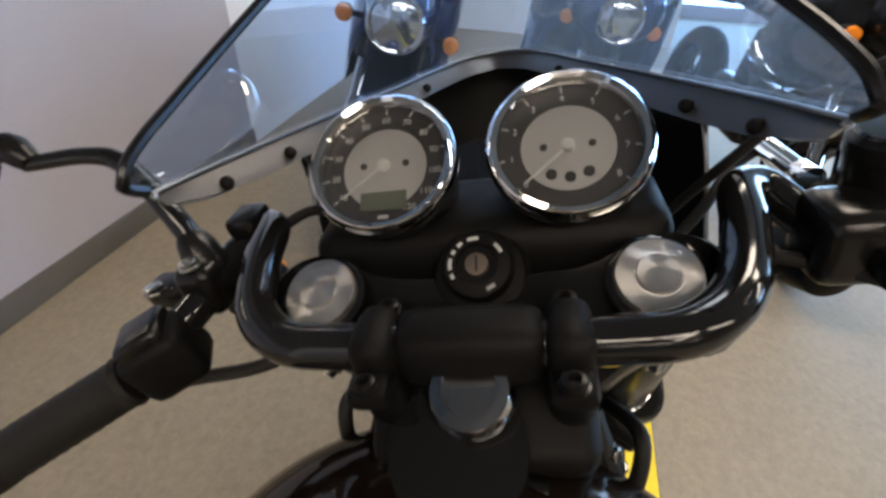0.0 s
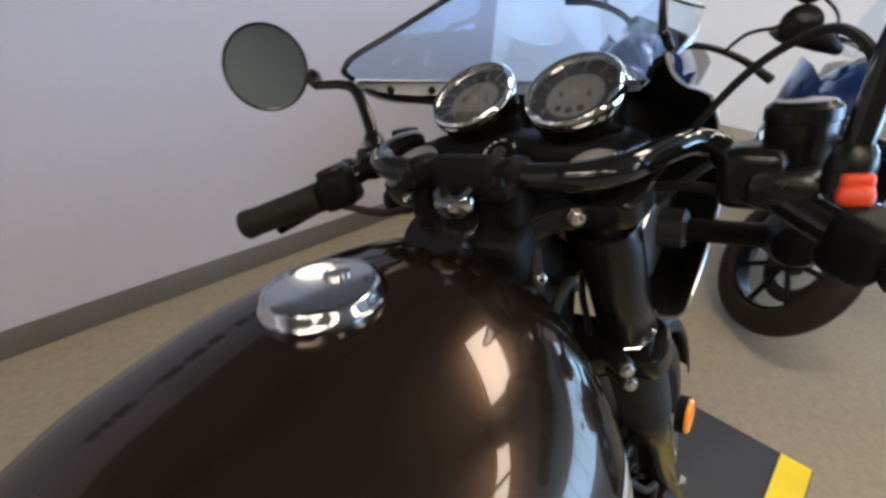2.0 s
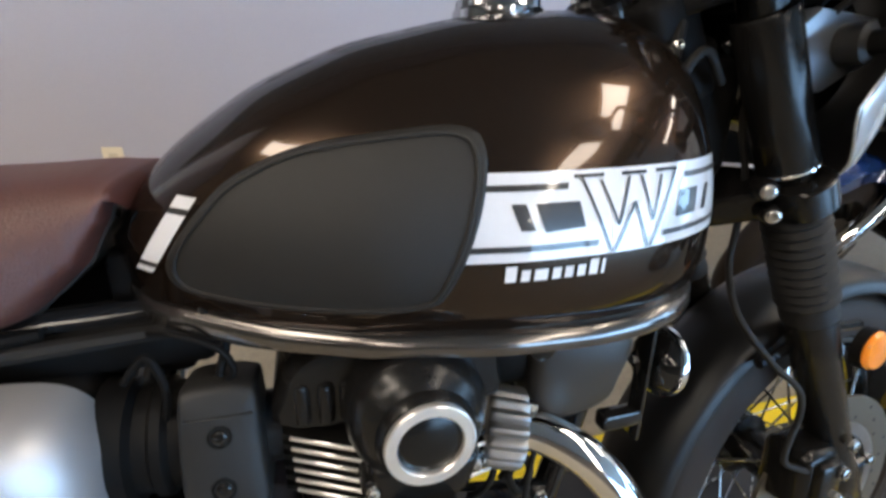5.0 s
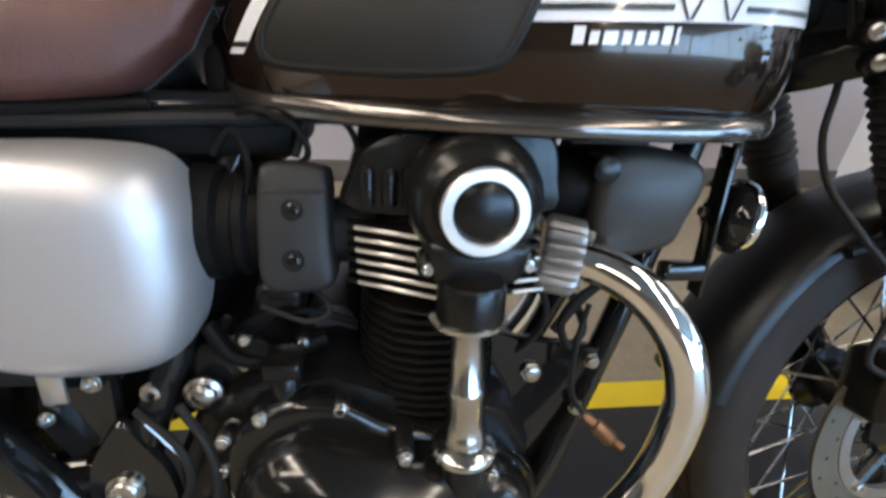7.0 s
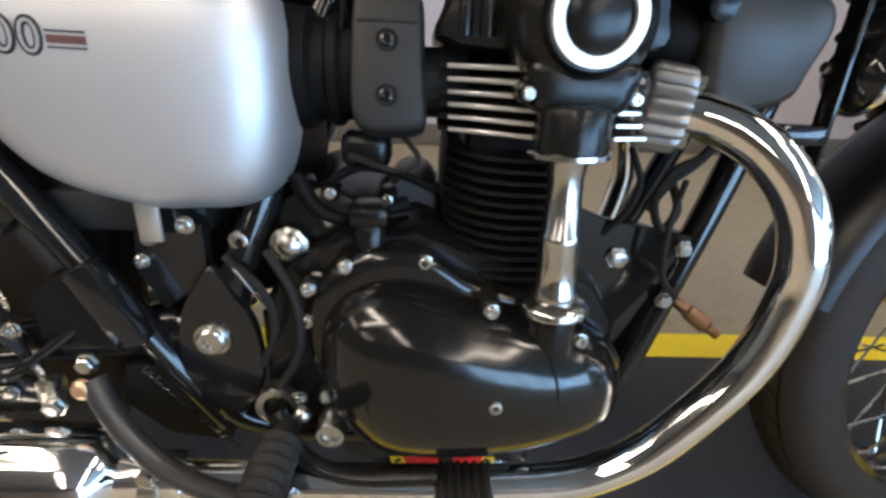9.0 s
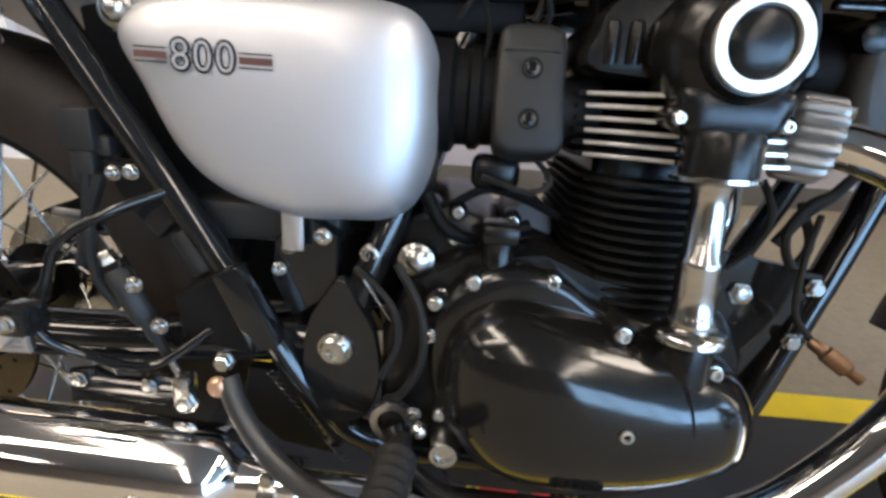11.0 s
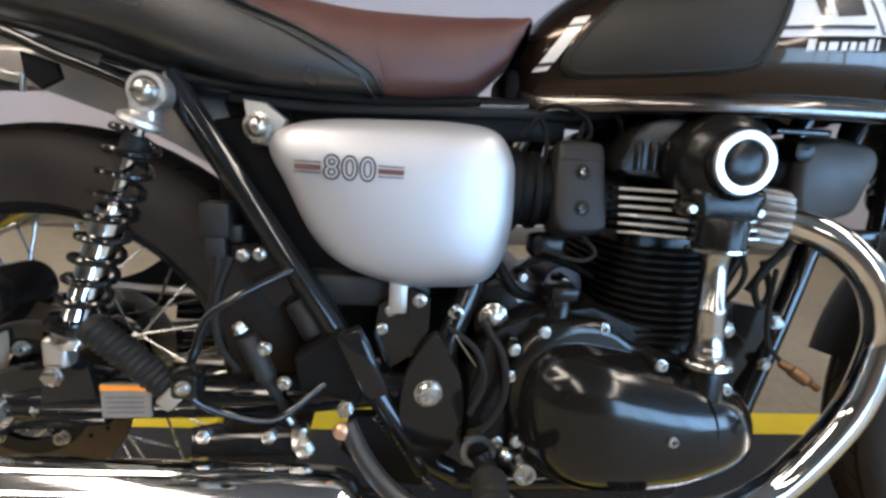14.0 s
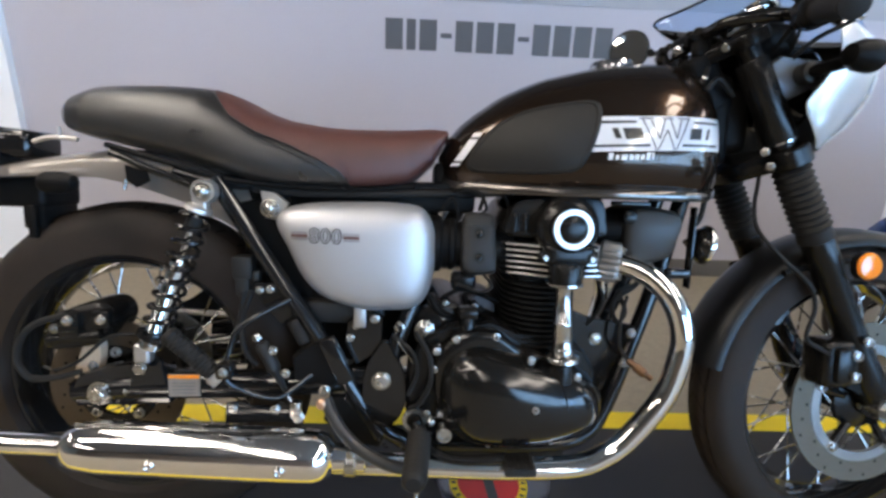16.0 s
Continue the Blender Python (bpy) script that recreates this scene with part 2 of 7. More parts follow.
def bolt(at, r=0.006, h=0.004, out=(0, -1, 0), kind="socket"):
    """A screw head that looks out: socket, hex or dome."""
    a = Vector(at)
    b = a + Vector(out)
    if kind == "hex":
        bm = turned([(r * 1.25, 0), (r * 1.25, h * 0.3), (r, h * 0.3), (r, h * 0.9), (r * 0.85, h), (r * 0.3, h)], a, b, 6)
    elif kind == "dome":
        bm = turned([(r, 0), (r, h * 0.3), (r * 0.9, h * 0.65), (r * 0.6, h * 0.92), (r * 0.2, h)], a, b, 16)
    else:
        bm = turned([(r * 1.2, 0), (r * 1.2, h * 0.25), (r, h * 0.3), (r, h * 0.9), (r * 0.88, h), (r * 0.55, h), (r * 0.5, h * 0.45), (r * 0.1, h * 0.45)], a, b, 12)
    return bm


def text_part(name, words, size, material, parent, m, label="", extrude=0.0004, align="CENTER", swell=0.0):
    """Lettering as a mesh in the plane of m."""
    cu = bpy.data.curves.new(name, "FONT")
    cu.body, cu.size, cu.extrude, cu.align_x, cu.align_y, cu.offset, cu.resolution_u = words, size, extrude, align, "CENTER", swell, 4
    tmp = bpy.data.objects.new(name, cu)
    scene.collection.objects.link(tmp)
    bpy.context.view_layer.update()
    me = bpy.data.meshes.new_from_object(tmp.evaluated_get(bpy.context.evaluated_depsgraph_get()))
    bpy.data.objects.remove(tmp)
    bpy.data.curves.remove(cu)
    me.transform(m)
    me.name = name
    me.materials.clear()
    me.materials.append(material)
    ob = new(name, me)
    ob.parent = parent
    if label:
        ob["label"] = label
    return ob


# ---- the showroom ----
wall_paint = pbr("wall_paint", (0.398, 0.380, 0.416), 0.75, 0.0, var=0.04, scale=1.2, bump=0.12, bscale=160, rvar=0.05)
white_paint = pbr("white_paint", (0.74, 0.75, 0.77), 0.65, 0.0, var=0.03, scale=1.5, bump=0.1, bscale=160)
base_vinyl = pbr("base_vinyl", (0.10, 0.090, 0.078), 0.5, 0.0, var=0.15, scale=4)
floor_stone = pbr("floor_concrete", (0.28, 0.24, 0.178), 0.62, 0.0, color2=(0.198, 0.168, 0.124), cscale=46.0, bscale=120, bump=0.15, rvar=0.15)
mat_rubber = pbr("mat_rubber", (0.026, 0.026, 0.029), 0.7, 0.0, var=0.3, scale=8, bump=0.35, bscale=420)
mat_yellow = pbr("mat_yellow", (0.78, 0.58, 0.015), 0.6, 0.0, var=0.1, scale=9, bump=0.3, bscale=420)
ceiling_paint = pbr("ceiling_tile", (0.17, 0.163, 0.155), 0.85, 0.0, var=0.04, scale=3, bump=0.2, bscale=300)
grey_print = pbr("grey_print", (0.072, 0.076, 0.085), 0.6, 0.0, var=0.08)
ivory = pbr("ivory_plastic", (0.66, 0.58, 0.42), 0.4, 0.0, var=0.04)
tube_light = glowing("lamp_tube", (1.0, 0.90, 0.79), 22.6)
daylight = glowing("daylight", (0.38, 0.655, 1.0), 11.8)
frame_alu = pbr("window_alu", (0.12, 0.12, 0.13), 0.4, 0.8, var=0.1)

FLOOR = -0.012
WALL_Y = 1.715


def flat_box(name, x0, x1, y0, y1, z0, z1, material, label, category, bevel=0.0, parent=None):
    ob = part(name, box(x0, x1, y0, y1, z0, z1, bevel), material, parent)
    if not parent:
        tagged(ob, label, category, kind="structure")
    return ob


flat_box("floor", -8, 9, -8, 6, FLOOR - 0.2, FLOOR, floor_stone, "beige speckled concrete showroom floor", "floor")
flat_box("wall_north", -1.48, 3.1, WALL_Y, WALL_Y + 0.15, FLOOR, 1.68, wall_paint, "lilac-grey painted showroom wall", "wall")
# unseen upper wall, made dark so the tank mirrors less brightness
flat_box("wall_north_upper", -1.48, 3.1, WALL_Y, WALL_Y + 0.15, 1.68, 3.4, pbr("reflection_dimmer", (0.065, 0.062, 0.062), 0.7, var=0.08, bump=0.1), "unseen dark upper wall, added to dim reflections on the tank", "wall")
flat_box("wall_pier", -2.35, -1.45, WALL_Y - 0.04, WALL_Y + 0.15, FLOOR, 3.4, white_paint, "white painted wall pier", "wall")
flat_box("wall_north_west", -8, -2.35, WALL_Y, WALL_Y + 0.15, FLOOR, 3.4, wall_paint, "lilac-grey painted showroom wall", "wall")
flat_box("wall_north_east", 3.1, 6.4, WALL_Y + 0.02, WALL_Y + 0.17, FLOOR, 3.4, white_paint, "white painted showroom wall", "wall")
flat_box("wall_east", 6.4, 6.6, -0.9, 2.0, FLOOR, 3.4, white_paint, "white painted end wall of the showroom", "wall")
flat_box("wall_west", -8.2, -8, -8, 6, FLOOR, 3.4, pbr("olive_wall", (0.19, 0.18, 0.145), 0.7, var=0.08), "dull olive painted showroom wall", "wall")
flat_box("ceiling", -8.2, 9, -8.2, 6.2, 3.4, 3.5, ceiling_paint, "grey tiled showroom ceiling", "ceiling")
flat_box("baseboard", -1.48, 3.1, WALL_Y - 0.012, WALL_Y, FLOOR, 0.086, base_vinyl, "dark brown vinyl baseboard along the wall", "baseboard", 0.003)

# windows: daylight behind glazing bars, ahead on the right and along the right-hand side
def window_wall(name, a, b, panes):
    """A glazed front from a to b (plan points) with sill, head, mullions and the sky's light behind it."""
    ax, ay = a
    bx, by = b
    length = math.hypot(bx - ax, by - ay)
    m = pose(ax, ay, 0, 0, 0, math.degrees(math.atan2(by - ay, bx - ax)))
    win = part(name, merged(box(0, length, -0.1, 0.1, FLOOR, 0.15, 0), box(0, length, -0.1, 0.1, 2.75, 3.4, 0)), wall_paint, None, m=m)
    tagged(win, "low wall and head of a glazed shop front", "window", kind="structure")
    step = length / panes
    for i in range(panes + 1):
        part("mullion", box(max(0, i * step - 0.03), min(length, i * step + 0.03), -0.05, 0.05, 0.15, 2.75, 0), frame_alu, win, m=m)
    for i in range(panes):
        part("pane", box(i * step + 0.03, (i + 1) * step - 0.03, 0.10, 0.11, 0.15, 2.75, 0), daylight, win, "bright daylight behind glass", m=m)
    return win


window_wall("window_1", (8.2, -8.0), (8.2, -0.9), 5)
window_wall("window_2", (8.2, -8.0), (2.6, -8.0), 4)
flat_box("wall_south", -8, 2.6, -8.15, -8.0, FLOOR, 3.4, pbr("dim_wall", (0.16, 0.13, 0.11), 0.7, var=0.1), "brown showroom wall", "wall")

# ceiling lamps
def troffer(x, y, turn=0, half=0.60, wide=0.16):
    m = pose(x, y, 0, 0, 0, turn)
    w = wide - 0.015
    lamp = part("ceiling_light", merged(box(-wide, -w, -half, half, 3.33, 3.4, 0), box(w, wide, -half, half, 3.33, 3.4, 0), box(-w, w, -half, 0.02 - half, 3.33, 3.4, 0), box(-w, w, half - 0.02, half, 3.33, 3.4, 0)), white_paint, m=m)
    tagged(lamp, "white surface-mounted fluorescent ceiling light, lit", "ceiling light", "ceiling lights")
    part("diffuser", box(-w, w, 0.02 - half, half - 0.02, 3.345, 3.36, 0), tube_light, lamp, "glowing diffuser", m)


for x, ys in ((-4.6, (0.0, -1.3, -3.9, -5.2)), (-0.7, (-2.9, -4.2, -5.5)), (2.5, (-2.1, -3.4, -4.7, -6.0, -7.3)), (5.4, (0.6, -0.7))):
    for y in ys:
        troffer(x, y, 0, 0.60, 0.16)
troffer(2.74, -0.45, 0, 0.66, 0.32)
for x, y in ((-1.53, 0.32), (-1.19, -0.72)):
    troffer(x, y, 18, 0.52, 0.25)
for x in (-2.6, -1.35):
    troffer(x, -1.55, 90, 0.60, 0.24)

# safety mat under the bike
MX0, MX1, MY0, MY1 = -1.2, 2.155, -0.278, 0.402
mat_ob = tagged(part("floor_mat", box(MX0, MX1, MY0, MY1, FLOOR, 0.0, 0.004), mat_rubber), "black rubber floor mat with yellow safety edges under the motorcycle", "mat")
part("edge_stripe", box(MX0 + 0.004, MX1 - 0.004, MY0 + 0.004, MY0 + 0.08, 0.0005, 0.0022, 0.0006, 1), mat_yellow, mat_ob, "yellow safety stripe")
part("edge_stripe", box(MX0 + 0.004, MX1 - 0.004, MY1 - 0.08, MY1 - 0.004, 0.0005, 0.0022, 0.0006, 1), mat_yellow, mat_ob, "yellow safety stripe")

# wall writing: the number becomes plain bars; a printed band above it
sign = tagged(part("wall_lettering", box(0.345, 0.4295, WALL_Y - 0.003, WALL_Y - 0.0005, 1.115, 1.255, 0), grey_print), "row of grey printed bars on the wall", "wall sign")
bars = [0.045, 0.0845, -0.055, 0.0845, 0.0845, 0.0845, -0.055, 0.0845, 0.0845, 0.0845, 0.0845]
bx = 0.4475
for w in bars:
    hgt = (1.115, 1.255) if w > 0 else (1.175, 1.197)
    part("bar", box(bx, bx + abs(w), WALL_Y - 0.003, WALL_Y - 0.0005, hgt[0], hgt[1], 0), grey_print, sign)
    bx += abs(w) + 0.018
tagged(part("wall_band", box(0.62, 3.08, WALL_Y - 0.004, WALL_Y - 0.0005, 1.345, 1.62, 0), pbr("band_grey", (0.30, 0.30, 0.32), 0.6, var=0.05)), "grey printed band across the wall", "wall sign")
outlet = tagged(part("wall_outlet", box(0.028, 0.098, WALL_Y - 0.007, WALL_Y - 0.0005, 0.276, 0.391, 0.003), ivory), "ivory plastic wall outlet plate", "outlet")
for dz in (-0.022, 0.022):
    part("socket", box(0.048, 0.078, WALL_Y - 0.009, WALL_Y - 0.0065, 0.3335 + dz - 0.013, 0.3335 + dz + 0.013, 0.001), pbr("ivory_dark", (0.5, 0.43, 0.3), 0.4), outlet)


# ---- the motorcycle, in its own upright frame ----
bike = tagged(new("motorcycle"), "dark brown and silver retro motorcycle leaning on its side stand", "motorcycle")
bike.matrix_basis = LEANED

RAKE = math.atan(0.52)
STEER = 7.0
HEAD = Vector((1.045, 0, 0.99))
AXIS = Vector((-math.sin(RAKE), 0, math.cos(RAKE)))
ST = Matrix.Translation(HEAD + Vector((0, -0.006, 0))) @ Matrix.Rotation(radians(STEER), 4, AXIS) @ Matrix.Translation(-HEAD)


def fork_x(z):
    return 1.104 - (z - 1.0) * 0.52


# wheels
def tyre_mesh(at, R, w, rim):
    """A tyre with a rounded crown and circumferential grooves."""
    prof = []
    n = 22
    h = R - rim
    for i in range(n + 1):
        a = math.pi * i / n
        y = -w / 2 * math.cos(a)
        r = rim + 0.008 + (h - 0.008) * (math.sin(a) ** 0.62)
        if i in (8, 14):
            r -= 0.004
        prof.append((r, y))
    prof += [(rim - 0.004, w * 0.36), (rim - 0.004, -w * 0.36)]
    return lathe(prof, "y", at, 72, closed=True)


def tread_blocks(at, R, w, count, reach):
    """Slanted raised tread bars across the crown."""
    bm = bmesh.new()
    for k in range(count):
        a0 = 2 * math.pi * k / count
        for side in (-1, 1):
            ring = []
            for u, da in ((0.08, 0.0), (0.55 * reach, 0.05), (reach, 0.10)):
                y = side * w / 2 * u
                r = 0.2366 + (R - 0.2366) * (1 - u * u) ** 0.31 + 0.0004
                for off in (-0.007, 0.007):
                    a = a0 + da + off
                    ring.append(Vector((r * math.cos(a), y, r * math.sin(a))) + Vector(at))
            v = [bm.verts.new(p) for p in ring]
            bm.faces.new((v[0], v[1], v[3], v[2]))
            bm.faces.new((v[2], v[3], v[5], v[4]))
    return bm


def wheel(name, at, R, w, rim, m=None, spokes=36):
    at = Vector(at)
    rimw = w * 0.36
    prof = [(rim - 0.016, -rimw * 0.5), (rim - 0.004, -rimw), (rim + 0.010, -rimw), (rim + 0.010, -rimw - 0.005), (rim - 0.008, -rimw - 0.005), (rim - 0.022, -rimw * 0.5), (rim - 0.026, 0), (rim - 0.022, rimw * 0.5), (rim - 0.008, rimw + 0.005), (rim + 0.010, rimw + 0.005), (rim + 0.010, rimw), (rim - 0.004, rimw), (rim - 0.016, rimw * 0.5)]
    wh = part(name, lathe(prof, "y", at, 72, closed=True), black_gloss, bike, "gloss black rim with wire spokes", m)
    part("tyre", tyre_mesh(at, R, w, rim), tyre_rubber, wh, "black road tyre", m)
    part("tread", tread_blocks(at, R, w, 44, 0.86 if w > 0.11 else 0.5), pbr("tread_groove", (0.009, 0.007, 0.006), 0.9, spec=0.1), wh, m=m)
    part("hub", lathe([(0.012, -0.075), (0.032, -0.07), (0.055, -0.062), (0.055, -0.05), (0.036, -0.045), (0.034, 0.045), (0.055, 0.05), (0.055, 0.062), (0.03, 0.07), (0.012, 0.075)], "y", at, 32), black_satin, wh, m=m)
    for i in range(spokes):
        a = 2 * math.pi * i / spokes
        side = 1 if i % 2 else -1
        lean = 0.42 if (i // 2) % 2 else -0.42
        hubp = at + Vector((0.05 * math.cos(a + lean * 2.2), side * 0.055, 0.05 * math.sin(a + lean * 2.2)))
        rimp = at + Vector(((rim - 0.02) * math.cos(a), side * 0.006, (rim - 0.02) * math.sin(a)))
        part("spoke", rod(hubp, rimp, 0.0019, 6), steel, wh, m=m)
    return wh


RA = Vector((0.017, 0, 0.338))
rear = wheel("rear_wheel", RA, 0.333, 0.128, 0.2286)
FA = Vector((fork_x(0.318) - 0.012, 0, 0.318))
front = wheel("front_wheel", FA, 0.318, 0.102, 0.2400, ST)


def brake_disc(name, at, y, r, parent, m=None, inner=0.72, ring_metal=None, metal=None):
    prof = [(r * inner, y - 0.0025), (r, y - 0.0025), (r, y + 0.0025), (r * inner, y + 0.0025)]
    d = part(name, lathe(prof, "y", (at[0], 0, at[2]), 56, closed=True), metal or disc_steel, parent, "drilled steel brake disc", m)
    part("carrier", lathe([(r * inner - 0.018, y - 0.004), (r * inner, y - 0.004), (r * inner, y + 0.001), (r * inner - 0.018, y + 0.004)], "y", (at[0], 0, at[2]), 48, closed=True), ring_metal or black_satin, d, "inner ring of the disc", m)
    hole = lathe([(0.003, -0.0004), (0.0005, -0.0004)], "y", (0, 0, 0), 8)
    first = None
    for k in range(30):
        a = 2 * math.pi * k / 30
        rr = r * (inner + (0.95 - inner) * (0.25 + 0.32 * (k % 3)))
        where = (m or Matrix()) @ Matrix.Translation((at[0] + rr * math.cos(a), y - 0.0026, at[2] + rr * math.sin(a)))
        if first is None:
            first = part("disc_hole", hole, black_matte, d)
            first.matrix_basis = where
        else:
            o = new("disc_hole", first.data)
            o.parent, o.matrix_basis = d, where
    for k in range(5):
        a = 2 * math.pi * k / 5 + 0.3
        p = Vector((at[0], y, at[2]))
        e = Vector((math.cos(a), 0, math.sin(a)))
        part("disc_arm", rod(p + e * 0.05, p + e * (r * inner - 0.008), 0.008, 8), black_satin, d, m=m)
        part("disc_bolt", bolt(p + e * (r * inner - 0.012) + Vector((0, -0.004, 0)), 0.008, 0.007), steel, d, m=m)
    return d


brake_disc("brake_disc", FA, -0.070, 0.162, front, ST, 0.74, cast_grey, pbr("front_disc_steel", (0.13, 0.112, 0.087), 0.55, 0.8, var=0.12))
brake_disc("brake_disc", RA, -0.092, 0.122, rear, None, 0.62)

# rear axle, swingarm, caliper
swing = part("swingarm", merged(tube([(-0.035, -0.120, 0.340), (0.10, -0.126, 0.356), (0.30, -0.124, 0.362), (0.50, -0.11, 0.374)], [0.022, 0.026, 0.025, 0.024], 14), tube([(-0.035, 0.118, 0.337), (0.10, 0.118, 0.342), (0.50, 0.11, 0.372)], 0.022, 12), rod((0.46, -0.11, 0.368), (0.46, 0.11, 0.368), 0.024)), black_gloss, bike, "black tubular swingarm")
part("axle_plate", slab([(-0.028, 0.318), (0.08, 0.322), (0.135, 0.328), (0.135, 0.388), (0.09, 0.400), (0.03, 0.392), (-0.020, 0.374), (-0.032, 0.35)], -0.118, -0.140, 0.003), black_gloss, swing)
part("axle_nut", bolt((0.018, -0.141, 0.345), 0.0150, 0.018, kind="hex"), steel, swing, "zinc-plated axle nut")
part("axle_washer", lathe([(0.021, -0.142), (0.021, -0.146), (0.01, -0.146)], "y", (0.018, 0, 0.345), 24), steel, swing)
part("chain_adjuster", rod((0.034, -0.144, 0.350), (0.078, -0.144, 0.351), 0.004, 8), steel, swing)
part("adjuster_nut", bolt((0.062, -0.144, 0.351), 0.007, 0.008, (1, 0, 0), "hex"), steel, swing)
part("warning_label", slab([(0.140, 0.346), (0.192, 0.3475), (0.192, 0.3858), (0.140, 0.385)], -0.150, -0.1545, 0.0004), sticker_white, swing, "pale printed warning sticker")
part("label_band", slab([(0.140, 0.379), (0.192, 0.3797), (0.192, 0.3858), (0.140, 0.385)], -0.1546, -0.1550, 0.0001), amber, swing)
for k in range(4):
    part("label_line", slab([(0.145, 0.352 + 0.006 * k), (0.186, 0.353 + 0.006 * k), (0.186, 0.3545 + 0.006 * k), (0.145, 0.3535 + 0.006 * k)], -0.1546, -0.1549, 0.0001), grey_print, swing)
cal = part("rear_caliper", merged(dome(round_outline([(-0.086, 0.428), (-0.075, 0.460), (-0.056, 0.480), (-0.020, 0.496), (0.014, 0.502), (0.034, 0.491), (0.040, 0.468), (0.026, 0.442), (0.003, 0.424), (-0.045, 0.416), (-0.076, 0.414)], 4), -0.06, [(0, -0.118), (0.05, -0.127), (0.14, -0.131), (0.35, -0.133)]), box(-0.050, -0.012, -0.144, -0.12, 0.440, 0.488, 0.008, 2), box(0.006, 0.038, -0.142, -0.12, 0.458, 0.492, 0.007, 2), rod((-0.07, -0.132, 0.435), (0.02, -0.134, 0.447), 0.009, 12)), black_satin, bike, "black rear brake caliper")
# the bracket's tan base colour imitates the floor mirrored in its metal
part("caliper_bracket", merged(slab(round_outline([(-0.040, 0.330), (-0.026, 0.306), (-0.008, 0.318), (-0.012, 0.350), (0.002, 0.385), (0.004, 0.428), (-0.018, 0.430), (-0.036, 0.395), (-0.044, 0.362)], 3), -0.098, -0.116), lathe([(0.028, -0.098), (0.028, -0.110), (0.018, -0.112)], "y", (0.018, 0, 0.345), 24)), pbr("floor_tinted_bracket", (0.50, 0.39, 0.28), 0.42, 0.15, var=0.2), cal, "caliper bracket coloured tan for the floor's reflection")
for p in ((-0.028, -0.145, 0.474), (0.026, -0.143, 0.476), (-0.058, -0.134, 0.456), (-0.008, -0.118, 0.384)):
    part("caliper_bolt", bolt(p, 0.0072, 0.006), steel, cal)
for z in (0.452, 0.462, 0.472):
    part("caliper_rib", box(-0.046, -0.016, -0.1465, -0.14, z, z + 0.003, 0.001, 1), black_satin, cal)
part("brake_hose", tube([(-0.03, -0.142, 0.484), (-0.081, -0.146, 0.466), (-0.106, -0.148, 0.438), (-0.114, -0.148, 0.403), (-0.106, -0.146, 0.380), (-0.092, -0.144, 0.369), (-0.053, -0.140, 0.371), (-0.02, -0.132, 0.379)], 0.0055, 8), rubber, cal)
part("speed_cable", tube([(-0.06, -0.142, 0.384), (-0.035, -0.145, 0.391), (-0.008, -0.148, 0.406), (0.033, -0.150, 0.442), (0.060, -0.152, 0.453), (0.086, -0.150, 0.454), (0.13, -0.140, 0.445)], 0.0030, 8), rubber, cal)

# chain guard and sprocket on the far side
part("chain_guard", slab(round_outline([(-0.035, 0.405), (0.00, 0.432), (0.06, 0.455), (0.12, 0.492), (0.22, 0.50), (0.34, 0.478), (0.46, 0.45), (0.47, 0.405), (0.30, 0.405), (0.13, 0.402), (0.04, 0.392)], 3), 0.092, 0.104, 0.003), black_matte, swing, "black chain guard")
part("sprocket", lathe([(0.045, 0.086), (0.088, 0.086), (0.090, 0.088), (0.088, 0.091), (0.045, 0.091)], "y", (RA.x, 0, RA.z), 44, closed=True), steel, rear, "steel rear sprocket")
part("chain", merged(rod((RA.x, 0.0885, RA.z + 0.092), (0.50, 0.0885, 0.405), 0.007, 8), rod((RA.x, 0.0885, RA.z - 0.092), (0.50, 0.0885, 0.335), 0.007, 8)), cast_dark, swing, "drive chain")

